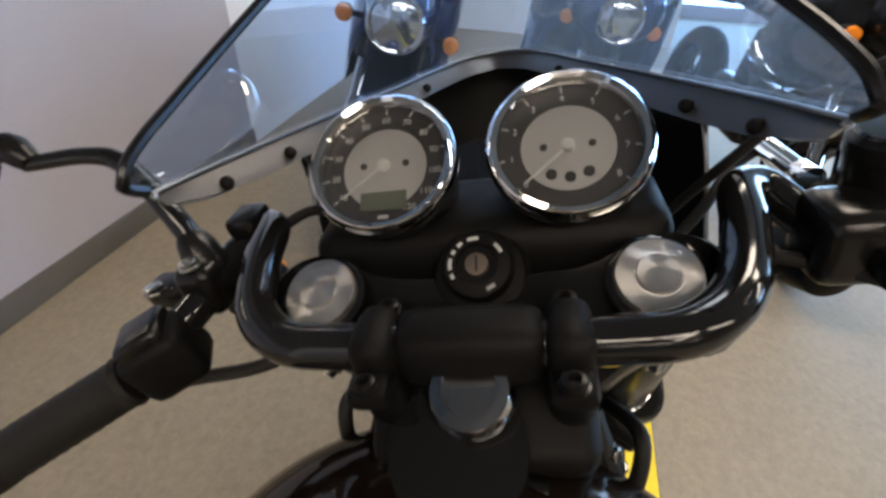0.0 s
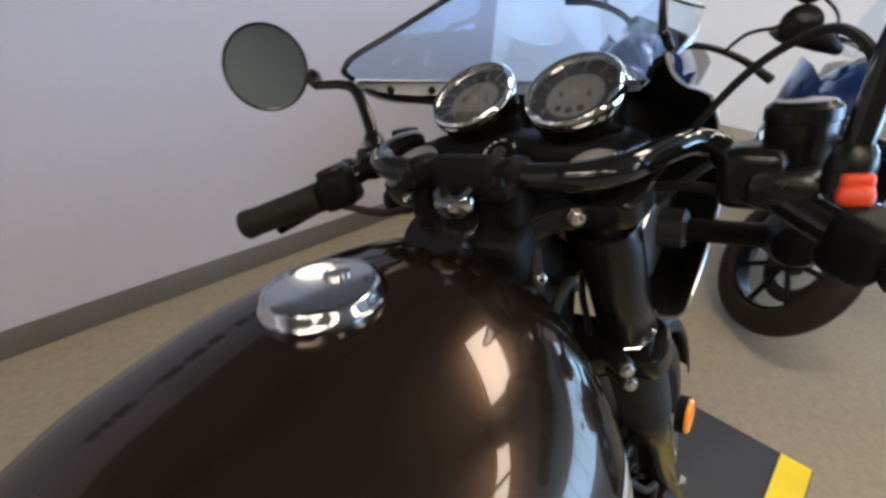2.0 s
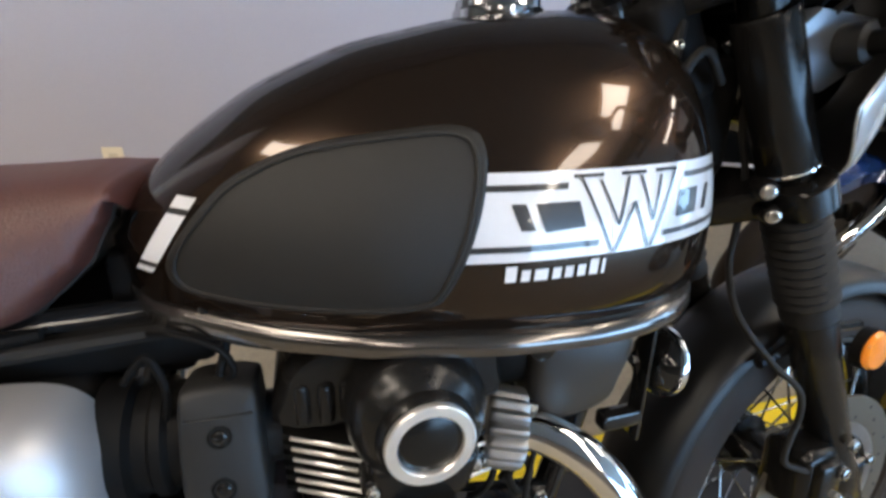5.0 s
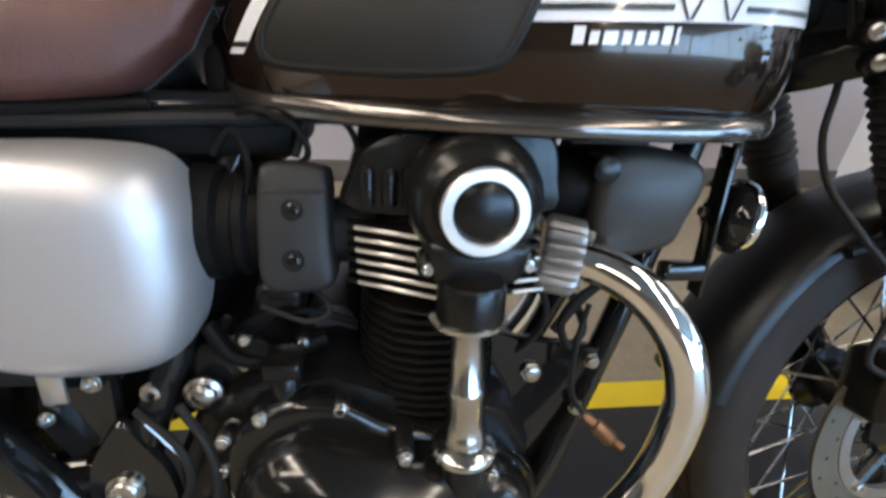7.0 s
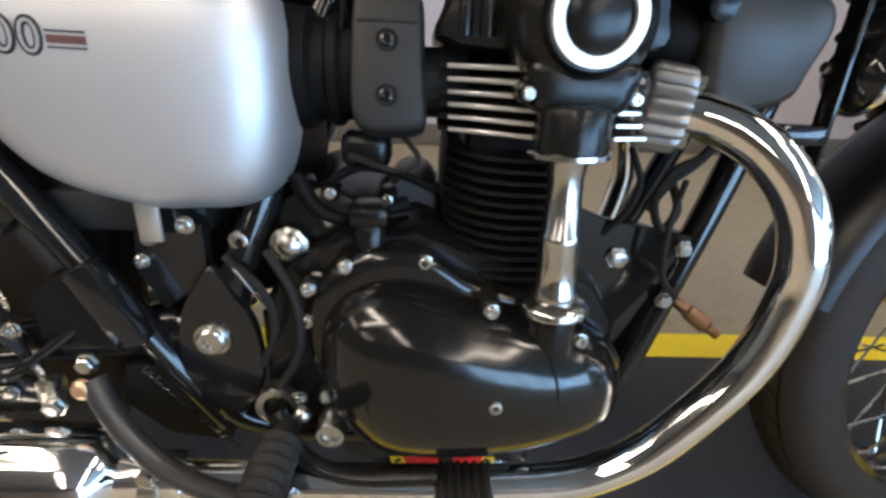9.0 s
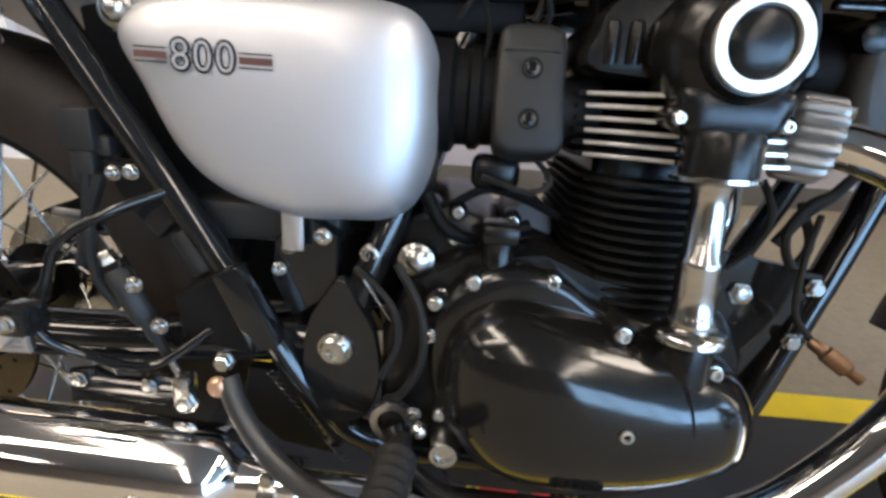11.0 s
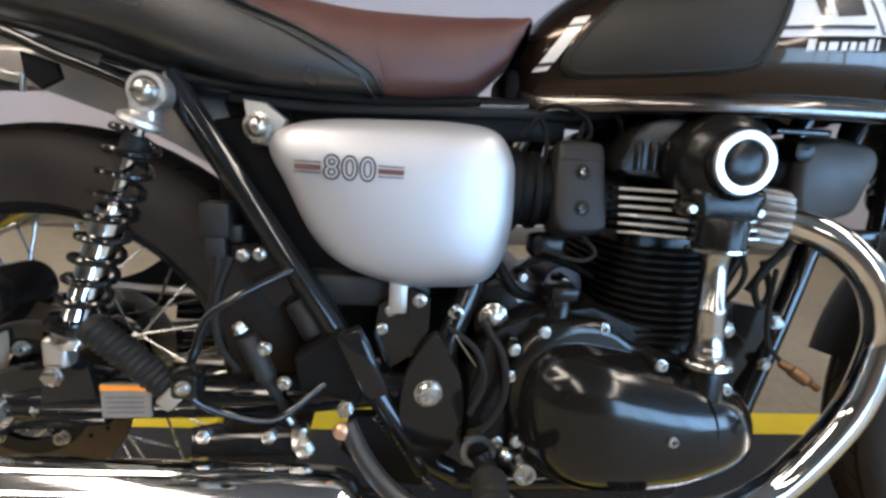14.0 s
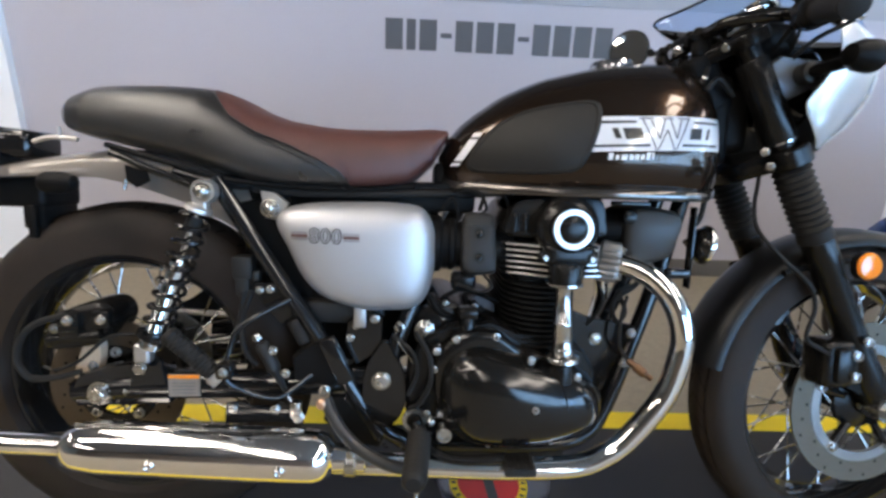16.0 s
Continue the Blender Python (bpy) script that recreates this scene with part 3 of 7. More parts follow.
# shock absorber
def shock(y, parent_label):
    top, bot = Vector((0.212, y, 0.699)), Vector((0.101, y, 0.402))
    d = (bot - top)
    L = d.length
    s = -1 if y < 0 else 1
    body = part("shock_absorber", turned([(0.006, 0.02), (0.006, 0.125), (0.0150, 0.125), (0.0155, 0.128), (0.0155, L - 0.055), (0.018, L - 0.052), (0.018, L - 0.035), (0.012, L - 0.03)], top, bot), chrome, bike, parent_label)
    part("upper_seat", turned([(0.012, 0.022), (0.0215, 0.028), (0.0225, 0.033), (0.020, 0.036), (0.010, 0.037)], top, bot), alu, body)
    part("bump_stop", turned([(0.0105, 0.045), (0.0125, 0.05), (0.0125, 0.065), (0.0105, 0.07)], top, bot, 16), rubber, body)
    part("lower_seat", turned([(0.016, L - 0.066), (0.0265, L - 0.062), (0.0275, L - 0.055), (0.018, L - 0.046)], top, bot), black_gloss, body)
    f = along(top, bot)
    n, turns, l0, l1 = 9 * 16, 9, 0.040, L - 0.064
    coil = [f @ Vector((0.0222 * math.cos(2 * math.pi * turns * i / n), 0.0222 * math.sin(2 * math.pi * turns * i / n), l0 + (l1 - l0) * i / n)) for i in range(n + 1)]
    part("spring", tube(coil, 0.0040, 8, 0), black_gloss, body, "black coil spring")
    part("upper_eye", merged(lathe([(0.0185, y - 0.011), (0.0195, y - 0.009), (0.0195, y + 0.009), (0.0185, y + 0.011)], "y", (top.x, 0, top.z), 28), box(top.x - 0.019, top.x + 0.006, y - 0.010, y + 0.010, top.z - 0.034, top.z, 0.005, 3)), alu, body)
    part("eye_bush", lathe([(0.0145, y + s * 0.0105), (0.0145, y + s * 0.0125), (0.008, y + s * 0.0125)], "y", (top.x, 0, top.z), 24), steel, body)
    part("cap_nut", bolt((top.x, y + s * 0.0125, top.z), 0.0105, 0.010, (0, s, 0), "dome"), steel, body)
    part("lower_clevis", merged(box(bot.x - 0.011, bot.x + 0.015, y - 0.011, y + 0.011, bot.z + 0.006, bot.z + 0.040, 0.005, 3), box(bot.x - 0.002, bot.x + 0.025, y - 0.010, y + 0.010, bot.z + 0.028, bot.z + 0.054, 0.005)), alu, body)
    part("clevis_bolt", bolt((bot.x + 0.002, y + s * 0.013, bot.z), 0.0095, 0.008, (0, s, 0), "hex"), steel, body)
    part("clevis_lug", slab([(bot.x - 0.03, bot.z - 0.05), (bot.x + 0.035, bot.z - 0.05), (bot.x + 0.025, bot.z + 0.008), (bot.x + 0.012, bot.z + 0.014), (bot.x - 0.01, bot.z + 0.014), (bot.x - 0.022, bot.z + 0.005)], y + 0.013, y + 0.005, 0.002), black_gloss, body)
    return body


shock(-0.155, "chrome shock absorber with black coil spring")
shock(0.155, "chrome shock absorber with black coil spring")

# frame tubes
def mirrored(pts):
    return [(x, -y, z) for x, y, z in pts]


frame_paths = [
    ([(0.214, -0.124, 0.720), (0.30, -0.130, 0.59), (0.405, -0.135, 0.432), (0.455, -0.135, 0.35), (0.50, -0.13, 0.27)], 0.0145),
    ([(0.14, -0.105, 0.730), (0.20, -0.098, 0.716), (0.27, -0.090, 0.714), (0.45, -0.074, 0.713), (0.60, -0.060, 0.716), (0.72, -0.05, 0.730)], 0.0125),
    ([(0.62, -0.055, 0.70), (0.585, -0.072, 0.62), (0.548, -0.112, 0.50), (0.52, -0.128, 0.42), (0.50, -0.13, 0.30), (0.54, -0.12, 0.255)], 0.0155),
    ([(1.065, -0.045, 0.745), (1.015, -0.06, 0.56), (0.97, -0.075, 0.43), (0.925, -0.09, 0.315), (0.885, -0.10, 0.262), (0.80, -0.11, 0.245), (0.54, -0.12, 0.250)], 0.0150),
]
chassis = part("frame", rod((1.03, 0, 0.97), (1.13, 0, 0.77), 0.032, 20), black_gloss, bike, "gloss black tubular frame")
for pts, r in frame_paths:
    part("frame_tube", tube(pts, r, 14), black_gloss, chassis)
    part("frame_tube", tube(mirrored(pts), r, 14), black_gloss, chassis)
grab = part("grab_rail", tube([(0.044, -0.122, 0.757), (0.070, -0.124, 0.748), (0.104, -0.126, 0.734), (0.140, -0.127, 0.722), (0.178, -0.128, 0.708)], 0.0062, 10), black_gloss, chassis, "slim black rail under the seat tail")
part("rail_tab", slab([(0.060, 0.738), (0.096, 0.728), (0.100, 0.712), (0.078, 0.700), (0.062, 0.712)], -0.108, -0.114, 0.002), black_matte, grab)
part("rail_stud", rod((0.062, -0.113, 0.714), (0.060, -0.114, 0.696), 0.0028, 8), steel, grab)
# added black boxes keep the gaps under and ahead of the seat dark
part("seat_tray", merged(box(0.25, 0.66, -0.078, 0.078, 0.672, 0.716, 0.010, 2), box(0.56, 0.64, -0.060, 0.060, 0.655, 0.700, 0.010, 2), box(0.582, 0.632, -0.055, 0.055, 0.695, 0.765, 0.012, 2)), black_matte, chassis, "black filler boxes that keep the gaps under the seat dark")
part("wiring_loom", tube([(0.27, -0.100, 0.705), (0.36, -0.098, 0.700), (0.47, -0.094, 0.702), (0.58, -0.086, 0.706), (0.66, -0.078, 0.708), (0.74, -0.075, 0.715)], 0.0065, 8), rubber, chassis)
part("inner_panel", slab([(0.30, 0.69), (0.56, 0.69), (0.56, 0.40), (0.50, 0.375), (0.40, 0.385), (0.36, 0.43), (0.33, 0.52)], -0.045, -0.058, 0.004), black_matte, chassis, "black plastic panel inside the frame")
part("backbone", tube([(1.05, 0, 0.88), (0.85, 0, 0.84), (0.62, 0, 0.73)], 0.026, 16), black_gloss, chassis)
part("pivot_plate", slab(round_outline([(0.478, 0.305), (0.505, 0.292), (0.532, 0.305), (0.546, 0.345), (0.541, 0.395), (0.524, 0.428), (0.508, 0.452), (0.490, 0.432), (0.474, 0.400), (0.468, 0.350)], 4), -0.136, -0.146, 0.003), black_gloss, chassis)
part("pivot_nut", merged(turned([(0.0128, 0), (0.0135, 0.001), (0.0135, 0.007), (0.0115, 0.009), (0.006, 0.0095), (0.005, 0.007), (0.001, 0.007)], (0.502, -0.147, 0.379), (0.502, -1, 0.379), 20), lathe([(0.0165, -0.146), (0.0165, -0.149), (0.005, -0.149)], "y", (0.502, 0, 0.379), 24)), steel, chassis, "zinc-plated swingarm pivot nut")
part("gusset", slab([(0.350, 0.422), (0.388, 0.448), (0.402, 0.455), (0.432, 0.383), (0.420, 0.368), (0.355, 0.381)], -0.120, -0.156, 0.004), black_matte, chassis)
part("gusset_guard", box(-0.014, 0.014, -0.01, 0.010, -0.042, 0.042, 0.004), black_gloss, chassis, m=pose(0.428, -0.164, 0.422, 0, -25, 0))
part("upper_gusset", slab([(0.455, 0.40), (0.50, 0.43), (0.502, 0.488), (0.475, 0.505), (0.44, 0.48), (0.435, 0.44)], -0.118, -0.132, 0.003), black_gloss, chassis)
for p, r in (((0.445, -0.134, 0.452), 0.006), ((0.455, -0.134, 0.474), 0.006), ((0.488, -0.134, 0.487), 0.007), ((0.532, -0.13, 0.472), 0.0085), ((0.60, -0.135, 0.44), 0.007), ((0.597, -0.137, 0.415), 0.0065)):
    part("frame_bolt", bolt(p, r, 0.006), steel, chassis)
part("knob_bolt", turned([(0.017, 0), (0.017, 0.004), (0.013, 0.006), (0.0125, 0.010), (0.009, 0.0125), (0.003, 0.0138)], (0.575, -0.128, 0.469), (0.575, -1, 0.469)), steel, chassis, "chrome domed bolt")

# seat
def seat_sections():
    xs = [-0.080, -0.068, -0.045, -0.008, 0.05, 0.12, 0.19, 0.23, 0.27, 0.32, 0.40, 0.48, 0.54, 0.58, 0.597, 0.603]
    top = np.interp(xs, [-0.095, -0.068, -0.03, 0.01, 0.113, 0.186, 0.217, 0.259, 0.312, 0.398, 0.507, 0.585, 0.605], [0.828, 0.852, 0.871, 0.879, 0.882, 0.881, 0.871, 0.847, 0.827, 0.815, 0.816, 0.823, 0.818])
    bot = np.interp(xs, [-0.085, -0.05, 0.0, 0.063, 0.144, 0.217, 0.272, 0.328, 0.422, 0.517, 0.555, 0.587, 0.605], [0.815, 0.790, 0.777, 0.766, 0.749, 0.727, 0.712, 0.706, 0.707, 0.711, 0.724, 0.768, 0.812])
    wid = np.interp(xs, [-0.082, -0.070, -0.038, 0.005, 0.1, 0.25, 0.45, 0.55, 0.605], [0.03, 0.07, 0.105, 0.122, 0.135, 0.143, 0.126, 0.101, 0.078])
    return xs, top, bot, wid


def seat_point(x, top, bot, w, a, grow=0.0):
    c, s = math.cos(a), math.sin(a)
    zc = bot + (top - bot) * 0.36
    y = (w + grow) * (abs(c) ** 0.72) * (1 if c >= 0 else -1)
    z = zc + ((top - zc + grow) * abs(s) ** 0.8 if s >= 0 else -(zc - bot) * abs(s) ** 0.5)
    return (x, y, z)


xs, top, bot, wid = seat_sections()
def spread(values, n=12):
    return np.interp(np.linspace(0, len(values) - 1, (len(values) - 1) * n + 1), range(len(values)), values)


def softened(v, k=2):
    v = np.array(v)
    for _ in range(k):
        v[1:-1] = (v[:-2] + 2 * v[1:-1] + v[2:]) / 4
    return v


SX, STOP, SBOT, SWID = spread(xs), softened(spread(top), 18), softened(spread(bot), 18), softened(spread(wid), 18)
rings = [[seat_point(x, t, b, w, a) for a in np.linspace(0, 2 * math.pi, 40, endpoint=False)] for x, t, b, w in zip(SX, STOP, SBOT, SWID) if x < 0.590]
seat = part("seat", grid_skin(bmesh.new(), rings), black_leather, bike, "black vinyl seat with a raised tail and brown panel")
# brown front panel: starts at the step and widens forward
seam_x, seam_z = [0.195, 0.215, 0.244, 0.285, 0.345, 0.392, 0.425, 0.45], [0.874, 0.852, 0.820, 0.797, 0.776, 0.755, 0.737, 0.70]
cover, seam_r, seam_l = bmesh.new(), [], []
rows = []
for x, t, b, w in zip(SX, STOP, SBOT, SWID):
    if x < 0.19:
        continue
    zlow = float(np.interp(x, seam_x, seam_z))
    cand = [a for a in np.linspace(-1.0, math.pi / 2 - 0.05, 500) if seat_point(x, t, b, w, a)[2] >= zlow]
    amin = cand[0] if cand else math.pi / 2 - 0.05
    arc = np.linspace(amin, math.pi - amin, 61)
    lift = 0.0006 + 0.0028 * min(1.0, (x - 0.19) / 0.05)
    ring = [seat_point(x, t, b, w, a, lift) for a in arc]
    rows.append(ring)
    seam_l.append(seat_point(x, t, b, w, amin, lift + 0.0004))
    seam_r.append(seat_point(x, t, b, w, math.pi - amin, lift + 0.0004))
last = rows[-1]
mid = sum((Vector(p) for p in last), Vector()) / len(last)
for k, dx in ((0.985, 0.0025), (0.95, 0.004), (0.6, 0.006), (0.05, 0.006)):
    rows.append([(p[0] + dx, mid.y + (p[1] - mid.y) * k, 0.775 + (p[2] - 0.775) * k) for p in last])
grid_skin(cover, rows, False, False)
part("seat_panel", cover, brown_leather, seat, "brown vinyl front seat panel")
for s_pts in (seam_l, seam_r):
    part("piping", tube(s_pts[5:], 0.0018, 6, 2), black_leather, seat)
    part("piping", tube([(x - 0.010, y, z - 0.006) for x, y, z in s_pts[6:]], 0.0014, 6, 2), black_leather, seat)
part("seat_base", tube([(0.03, -0.110, 0.770), (0.14, -0.130, 0.745), (0.25, -0.118, 0.717), (0.42, -0.104, 0.710), (0.55, -0.086, 0.717)], 0.005, 8), black_matte, seat)

# fuel tank
TX = [0.592, 0.60, 0.615, 0.64, 0.70, 0.774, 0.871, 0.94, 0.985, 1.02, 1.05, 1.078, 1.095, 1.104]
TT = [0.775, 0.800, 0.821, 0.845, 0.889, 0.923, 0.948, 0.957, 0.961, 0.959, 0.952, 0.930, 0.90, 0.87]
TW = [0.044, 0.060, 0.077, 0.099, 0.142, 0.176, 0.197, 0.199, 0.192, 0.179, 0.160, 0.124, 0.086, 0.055]
TZC, TZB, TEX = 0.775, 0.727, 2.05
TNX = np.linspace(TX[0], TX[-1], 70)


def tank_at(x):
    i = np.interp(x, TNX, np.arange(70))
    return float(np.interp(i, np.arange(70), TTS)), float(np.interp(i, np.arange(70), TWS))


TTS, TWS = softened(np.interp(TNX, TX, TT), 6), softened(np.interp(TNX, TX, TW), 6)


def tank_side(x, z, off=0.0):
    """The right-hand y of the tank's skin at x and z."""
    t, w = tank_at(x)
    if z >= TZC:
        k = min(0.999, (z - TZC) / (t - TZC))
        return -(w * (1 - k**TEX) ** (1 / TEX) + off)
    k = (TZC - z) / (TZC - TZB)
    return -(w * (1 - 0.10 * k**2) + off)


rings = []
for x, t, w in zip(TNX, TTS, TWS):
    ring = []
    for a in np.linspace(0, math.pi, 49):
        c, s_ = math.cos(a), math.sin(a)
        ring.append((x, (1 if c >= 0 else -1) * w * abs(c) ** (2 / TEX), TZC + (t - TZC) * abs(s_) ** (2 / TEX)))
    for k in (0.35, 0.7, 1.0):
        ring.append((x, -w * (1 - 0.10 * k * k), TZC - (TZC - TZB) * k))
    for u in (-0.5, 0, 0.5):
        ring.append((x, w * u, TZB + 0.03 * (1 - abs(u))))
    for k in (1.0, 0.7, 0.35):
        ring.append((x, w * (1 - 0.10 * k * k), TZC - (TZC - TZB) * k))
    rings.append(ring)
tank = part("fuel_tank", grid_skin(bmesh.new(), rings), tank_paint, bike, "glossy dark brown metallic fuel tank", smooth=60)
edge = [(x, -(w * 0.90 + 0.004), TZB - 0.004 + 0.016 * max(0.0, (0.628 - x) / 0.036) ** 1.6 + 0.022 * max(0.0, (x - 1.035) / 0.069) ** 1.6) for x, t, w in zip(TNX, TTS, TWS)]
flange = bmesh.new()
loop = edge + [(x, -y, z) for x, y, z in edge[::-1]]
grid_skin(flange, [[(x, y * (1 - k), z + dz) for x, y, z in loop] for k, dz in ((0.06, 0.007), (0.01, 0.006), (-0.022, 0.003), (-0.040, -0.001), (-0.046, -0.006), (-0.038, -0.011), (-0.012, -0.0135), (0.06, -0.0135))], True, False)
part("seam_flange", flange, pbr("flange_paint", (0.13, 0.118, 0.11), 0.2, 0.9, var=0.12, coat=0.6), tank, "folded seam along the tank's lower edge")


def tank_patch(name, outline, material, label, off, rings_n=7, lift=0.0, thick=0.0):
    """A pad or decal laid on the tank's right side, from an outline in x and z."""
    c = sum(outline, Vector((0, 0))) / len(outline)
    bm = bmesh.new()
    rows = []
    if thick:
        rows.append([(q.x, tank_side(q.x, q.y, -0.002), q.y) for q in outline])
        rows.append([(q.x, tank_side(q.x, q.y, off * 0.5), q.y) for q in outline])
    for k in range(rings_n):
        u = 1 - (k / rings_n) - (0.03 if thick else 0)
        rows.append([((c + (q - c) * u).x, tank_side(*(c + (q - c) * u), off + lift * (1 - u)), (c + (q - c) * u).y) for q in outline])
    grid_skin(bm, rows, True, True)
    return part(name, bm, material, tank, label)


knee_pts = [(0.846, 0.852), (0.838, 0.81), (0.822, 0.768), (0.806, 0.752), (0.75, 0.746), (0.668, 0.746), (0.642, 0.753), (0.642, 0.775), (0.674, 0.816), (0.700, 0.836), (0.74, 0.853), (0.80, 0.864), (0.835, 0.866)]
tank_patch("knee_pad", round_outline(knee_pts, 5), knee_rubber, "dark grey rubber knee pad", 0.005, 8, 0.002, 0.005)


ridge = [Vector((0.745, 0.803)) + (q - Vector((0.745, 0.803))) * 0.93 for q in round_outline(knee_pts, 3)]
part("pad_ridge", tube([(q.x, tank_side(q.x, q.y, 0.0055), q.y) for q in ridge + ridge[:1]], 0.0016, 6, 2), knee_rubber, tank)


def quad_decal(name, quad, material, off, n=14, mm=4):
    """A four-cornered decal on the tank's right side: corners in order round it."""
    a, b, c, d = (Vector(q) for q in quad)
    bm = bmesh.new()
    rows = []
    for i in range(n + 1):
        u = i / n
        lo, hi = a.lerp(b, u), d.lerp(c, u)
        rows.append([(q.x, tank_side(q.x, q.y, off), q.y) for q in (lo.lerp(hi, v / mm) for v in range(mm + 1))])
    grid_skin(bm, rows, False, False)
    return part(name, bm, material, tank)


S0, S1 = 0.819, 1.056
def st(u, v):
    """A place on the side band: u along it, v from its lower to its upper edge."""
    return (S0 + (S1 - S0) * u + 0.021 * v * (1 - u), 0.783 + 0.010 * u + v * (0.056 - 0.003 * u))


def bx_u(x):
    return (x - S0) / (S1 - S0)


def band_quad(name, u0, u1, v0, v1, material, off, n=10, skew=0.0):
    return quad_decal(name, [st(u0, v0), st(u1, v0), st(u1 + skew, v1), st(u0 + skew, v1)], material, off, n, 4)


band_quad("side_band", 0, 1.0, 0, 1, white_decal, 0.0008, 26)
band_quad("band_line", 0.0, bx_u(0.884), 0.80, 0.87, black_decal, 0.0014, 12)
band_quad("band_line", 0.0, bx_u(0.916), 0.12, 0.19, black_decal, 0.0014, 12)
band_quad("band_line", bx_u(0.988), 0.97, 0.80, 0.87, black_decal, 0.0014, 8)
band_quad("band_line", bx_u(0.970), 0.95, 0.12, 0.19, black_decal, 0.0014, 8)


def band_shape(name, corners):
    """A dark four-cornered shape on the band; corners are (x, share of the band's height)."""
    quad_decal(name, [st(bx_u(x) - 0.021 * v * (1 - bx_u(x)) / (S1 - S0), v) for x, v in corners], black_decal, 0.0015, 6, 4)


band_shape("band_window", [(0.8640, 0.36), (0.8735, 0.36), (0.8670, 0.66), (0.8575, 0.66)])
band_shape("band_window", [(0.8800, 0.33), (0.9080, 0.36), (0.9035, 0.66), (0.8735, 0.66)])
band_shape("band_window", [(0.9830, 0.33), (1.0060, 0.33), (1.0090, 0.66), (0.9870, 0.66)])
band_shape("band_window", [(1.0150, 0.33), (1.0210, 0.33), (1.0270, 0.66), (1.0210, 0.66)])


def stroke(x0, v0, x1, v1, wide=0.0022):
    """A dark outline stroke of the emblem on the band, from one place to another."""
    band_shape("badge_stroke", [(x1, v1), (x1 + wide, v1), (x0 + wide, v0), (x0, v0)])


for x0, v0, x1, v1 in ((0.9040, 0.93, 0.9270, 0.02), (0.9180, 0.88, 0.9315, 0.34), (0.9400, 0.90, 0.9315, 0.34), (0.9440, 0.60, 0.9290, 0.02), (0.9440, 0.60, 0.9565, 0.02), (0.9500, 0.90, 0.9600, 0.34), (0.9680, 0.88, 0.9600, 0.34), (0.9820, 0.93, 0.9590, 0.02)):
    stroke(x0, v0, x1, v1)
for x0, x1 in ((0.9000, 0.9215), (0.9350, 0.9555), (0.9640, 0.9850)):
    band_shape("badge_serif", [(x0, 0.915), (x1, 0.915), (x1, 0.955), (x0, 0.955)])
for k, (dx, w, hi) in enumerate(((0.0, 0.0074, 0.0108), (0.0106, 0.0058, 0.0078), (0.0194, 0.0090, 0.0078), (0.0318, 0.0058, 0.0078), (0.0406, 0.0058, 0.0078), (0.0494, 0.0058, 0.0078), (0.0582, 0.0062, 0.0108), (0.0672, 0.0024, 0.0100))):
    x0, z0 = 0.8545 + dx, 0.7710 + 0.045 * dx
    quad_decal("name_block", [(x0, z0), (x0 + w, z0 + 0.0004), (x0 + w + 0.0006, z0 + hi + 0.0004), (x0 + 0.0006, z0 + hi)], white_decal, 0.0010, 2, 2)


def rear_strip(name, z0, z1, material, off):
    """A strip of the slanting rear band between two heights."""
    def edge_x(z):
        return 0.6120 + (z - 0.757) * 0.68
    quad_decal(name, [(edge_x(z0), z0), (edge_x(z0) + 0.0145, z0), (edge_x(z1) + 0.0145, z1), (edge_x(z1), z1)], material, off, 4, 6)


rear_strip("rear_band", 0.757, 0.815, white_decal, 0.0010)
rear_strip("rear_band_line", 0.762, 0.766, black_decal, 0.0016)
rear_strip("rear_band_line", 0.803, 0.807, black_decal, 0.0016)
fill = part("filler_cap", lathe([(0.0415, 0.0), (0.0425, 0.006), (0.0420, 0.013), (0.0395, 0.0155), (0.0390, 0.0205), (0.0375, 0.0222), (0.0340, 0.0228), (0.026, 0.0235), (0.005, 0.024)], "z", (0, 0, 0), 48), chrome_cap, tank, "chrome fuel filler cap", pose(0.919, 0, 0.9435, 0, -2.5, 0))
part("cap_keyhole_cover", lathe([(0.009, 0.023), (0.009, 0.0265), (0.006, 0.0275), (0.001, 0.0275)], "z", (0.012, 0, 0), 20), chrome, fill, m=pose(0.919, 0, 0.9435, 0, -2.5, 0))

# ---- engine, exhaust and covers ----
side = [(0.313, 0.652), (0.332, 0.676), (0.382, 0.686), (0.45, 0.689), (0.517, 0.690), (0.566, 0.682), (0.588, 0.652), (0.592, 0.61), (0.590, 0.565), (0.577, 0.522), (0.552, 0.503), (0.51, 0.499), (0.469, 0.499), (0.403, 0.518), (0.362, 0.553), (0.331, 0.613)]
side_out = [Vector((0.50, 0.66)) + (q - Vector((0.50, 0.66))) * 0.966 for q in round_outline(side, 6)]
cover_ob = part("side_cover", dome(side_out, -0.100, [(0, -0.128), (0.015, -0.141), (0.04, -0.151), (0.08, -0.160), (0.14, -0.167), (0.22, -0.172), (0.34, -0.1755), (0.55, -0.1780), (0.8, -0.1790)]), silver_paint, bike, "silver painted side cover with lettering", smooth=70)
part("side_cover", dome([Vector((q.x, q.y)) for q in side_out], 0.100, [(0, 0.128), (0.02, 0.143), (0.05, 0.154), (0.10, 0.163), (0.18, 0.170), (0.32, 0.1745), (0.8, 0.1785)]), silver_paint, bike, "silver painted side cover", smooth=70)
TM = pose(0.411, -0.1788, 0.6335, 90, 0, 0) @ pose(0, 0, 0, 0, 0, -1.0)
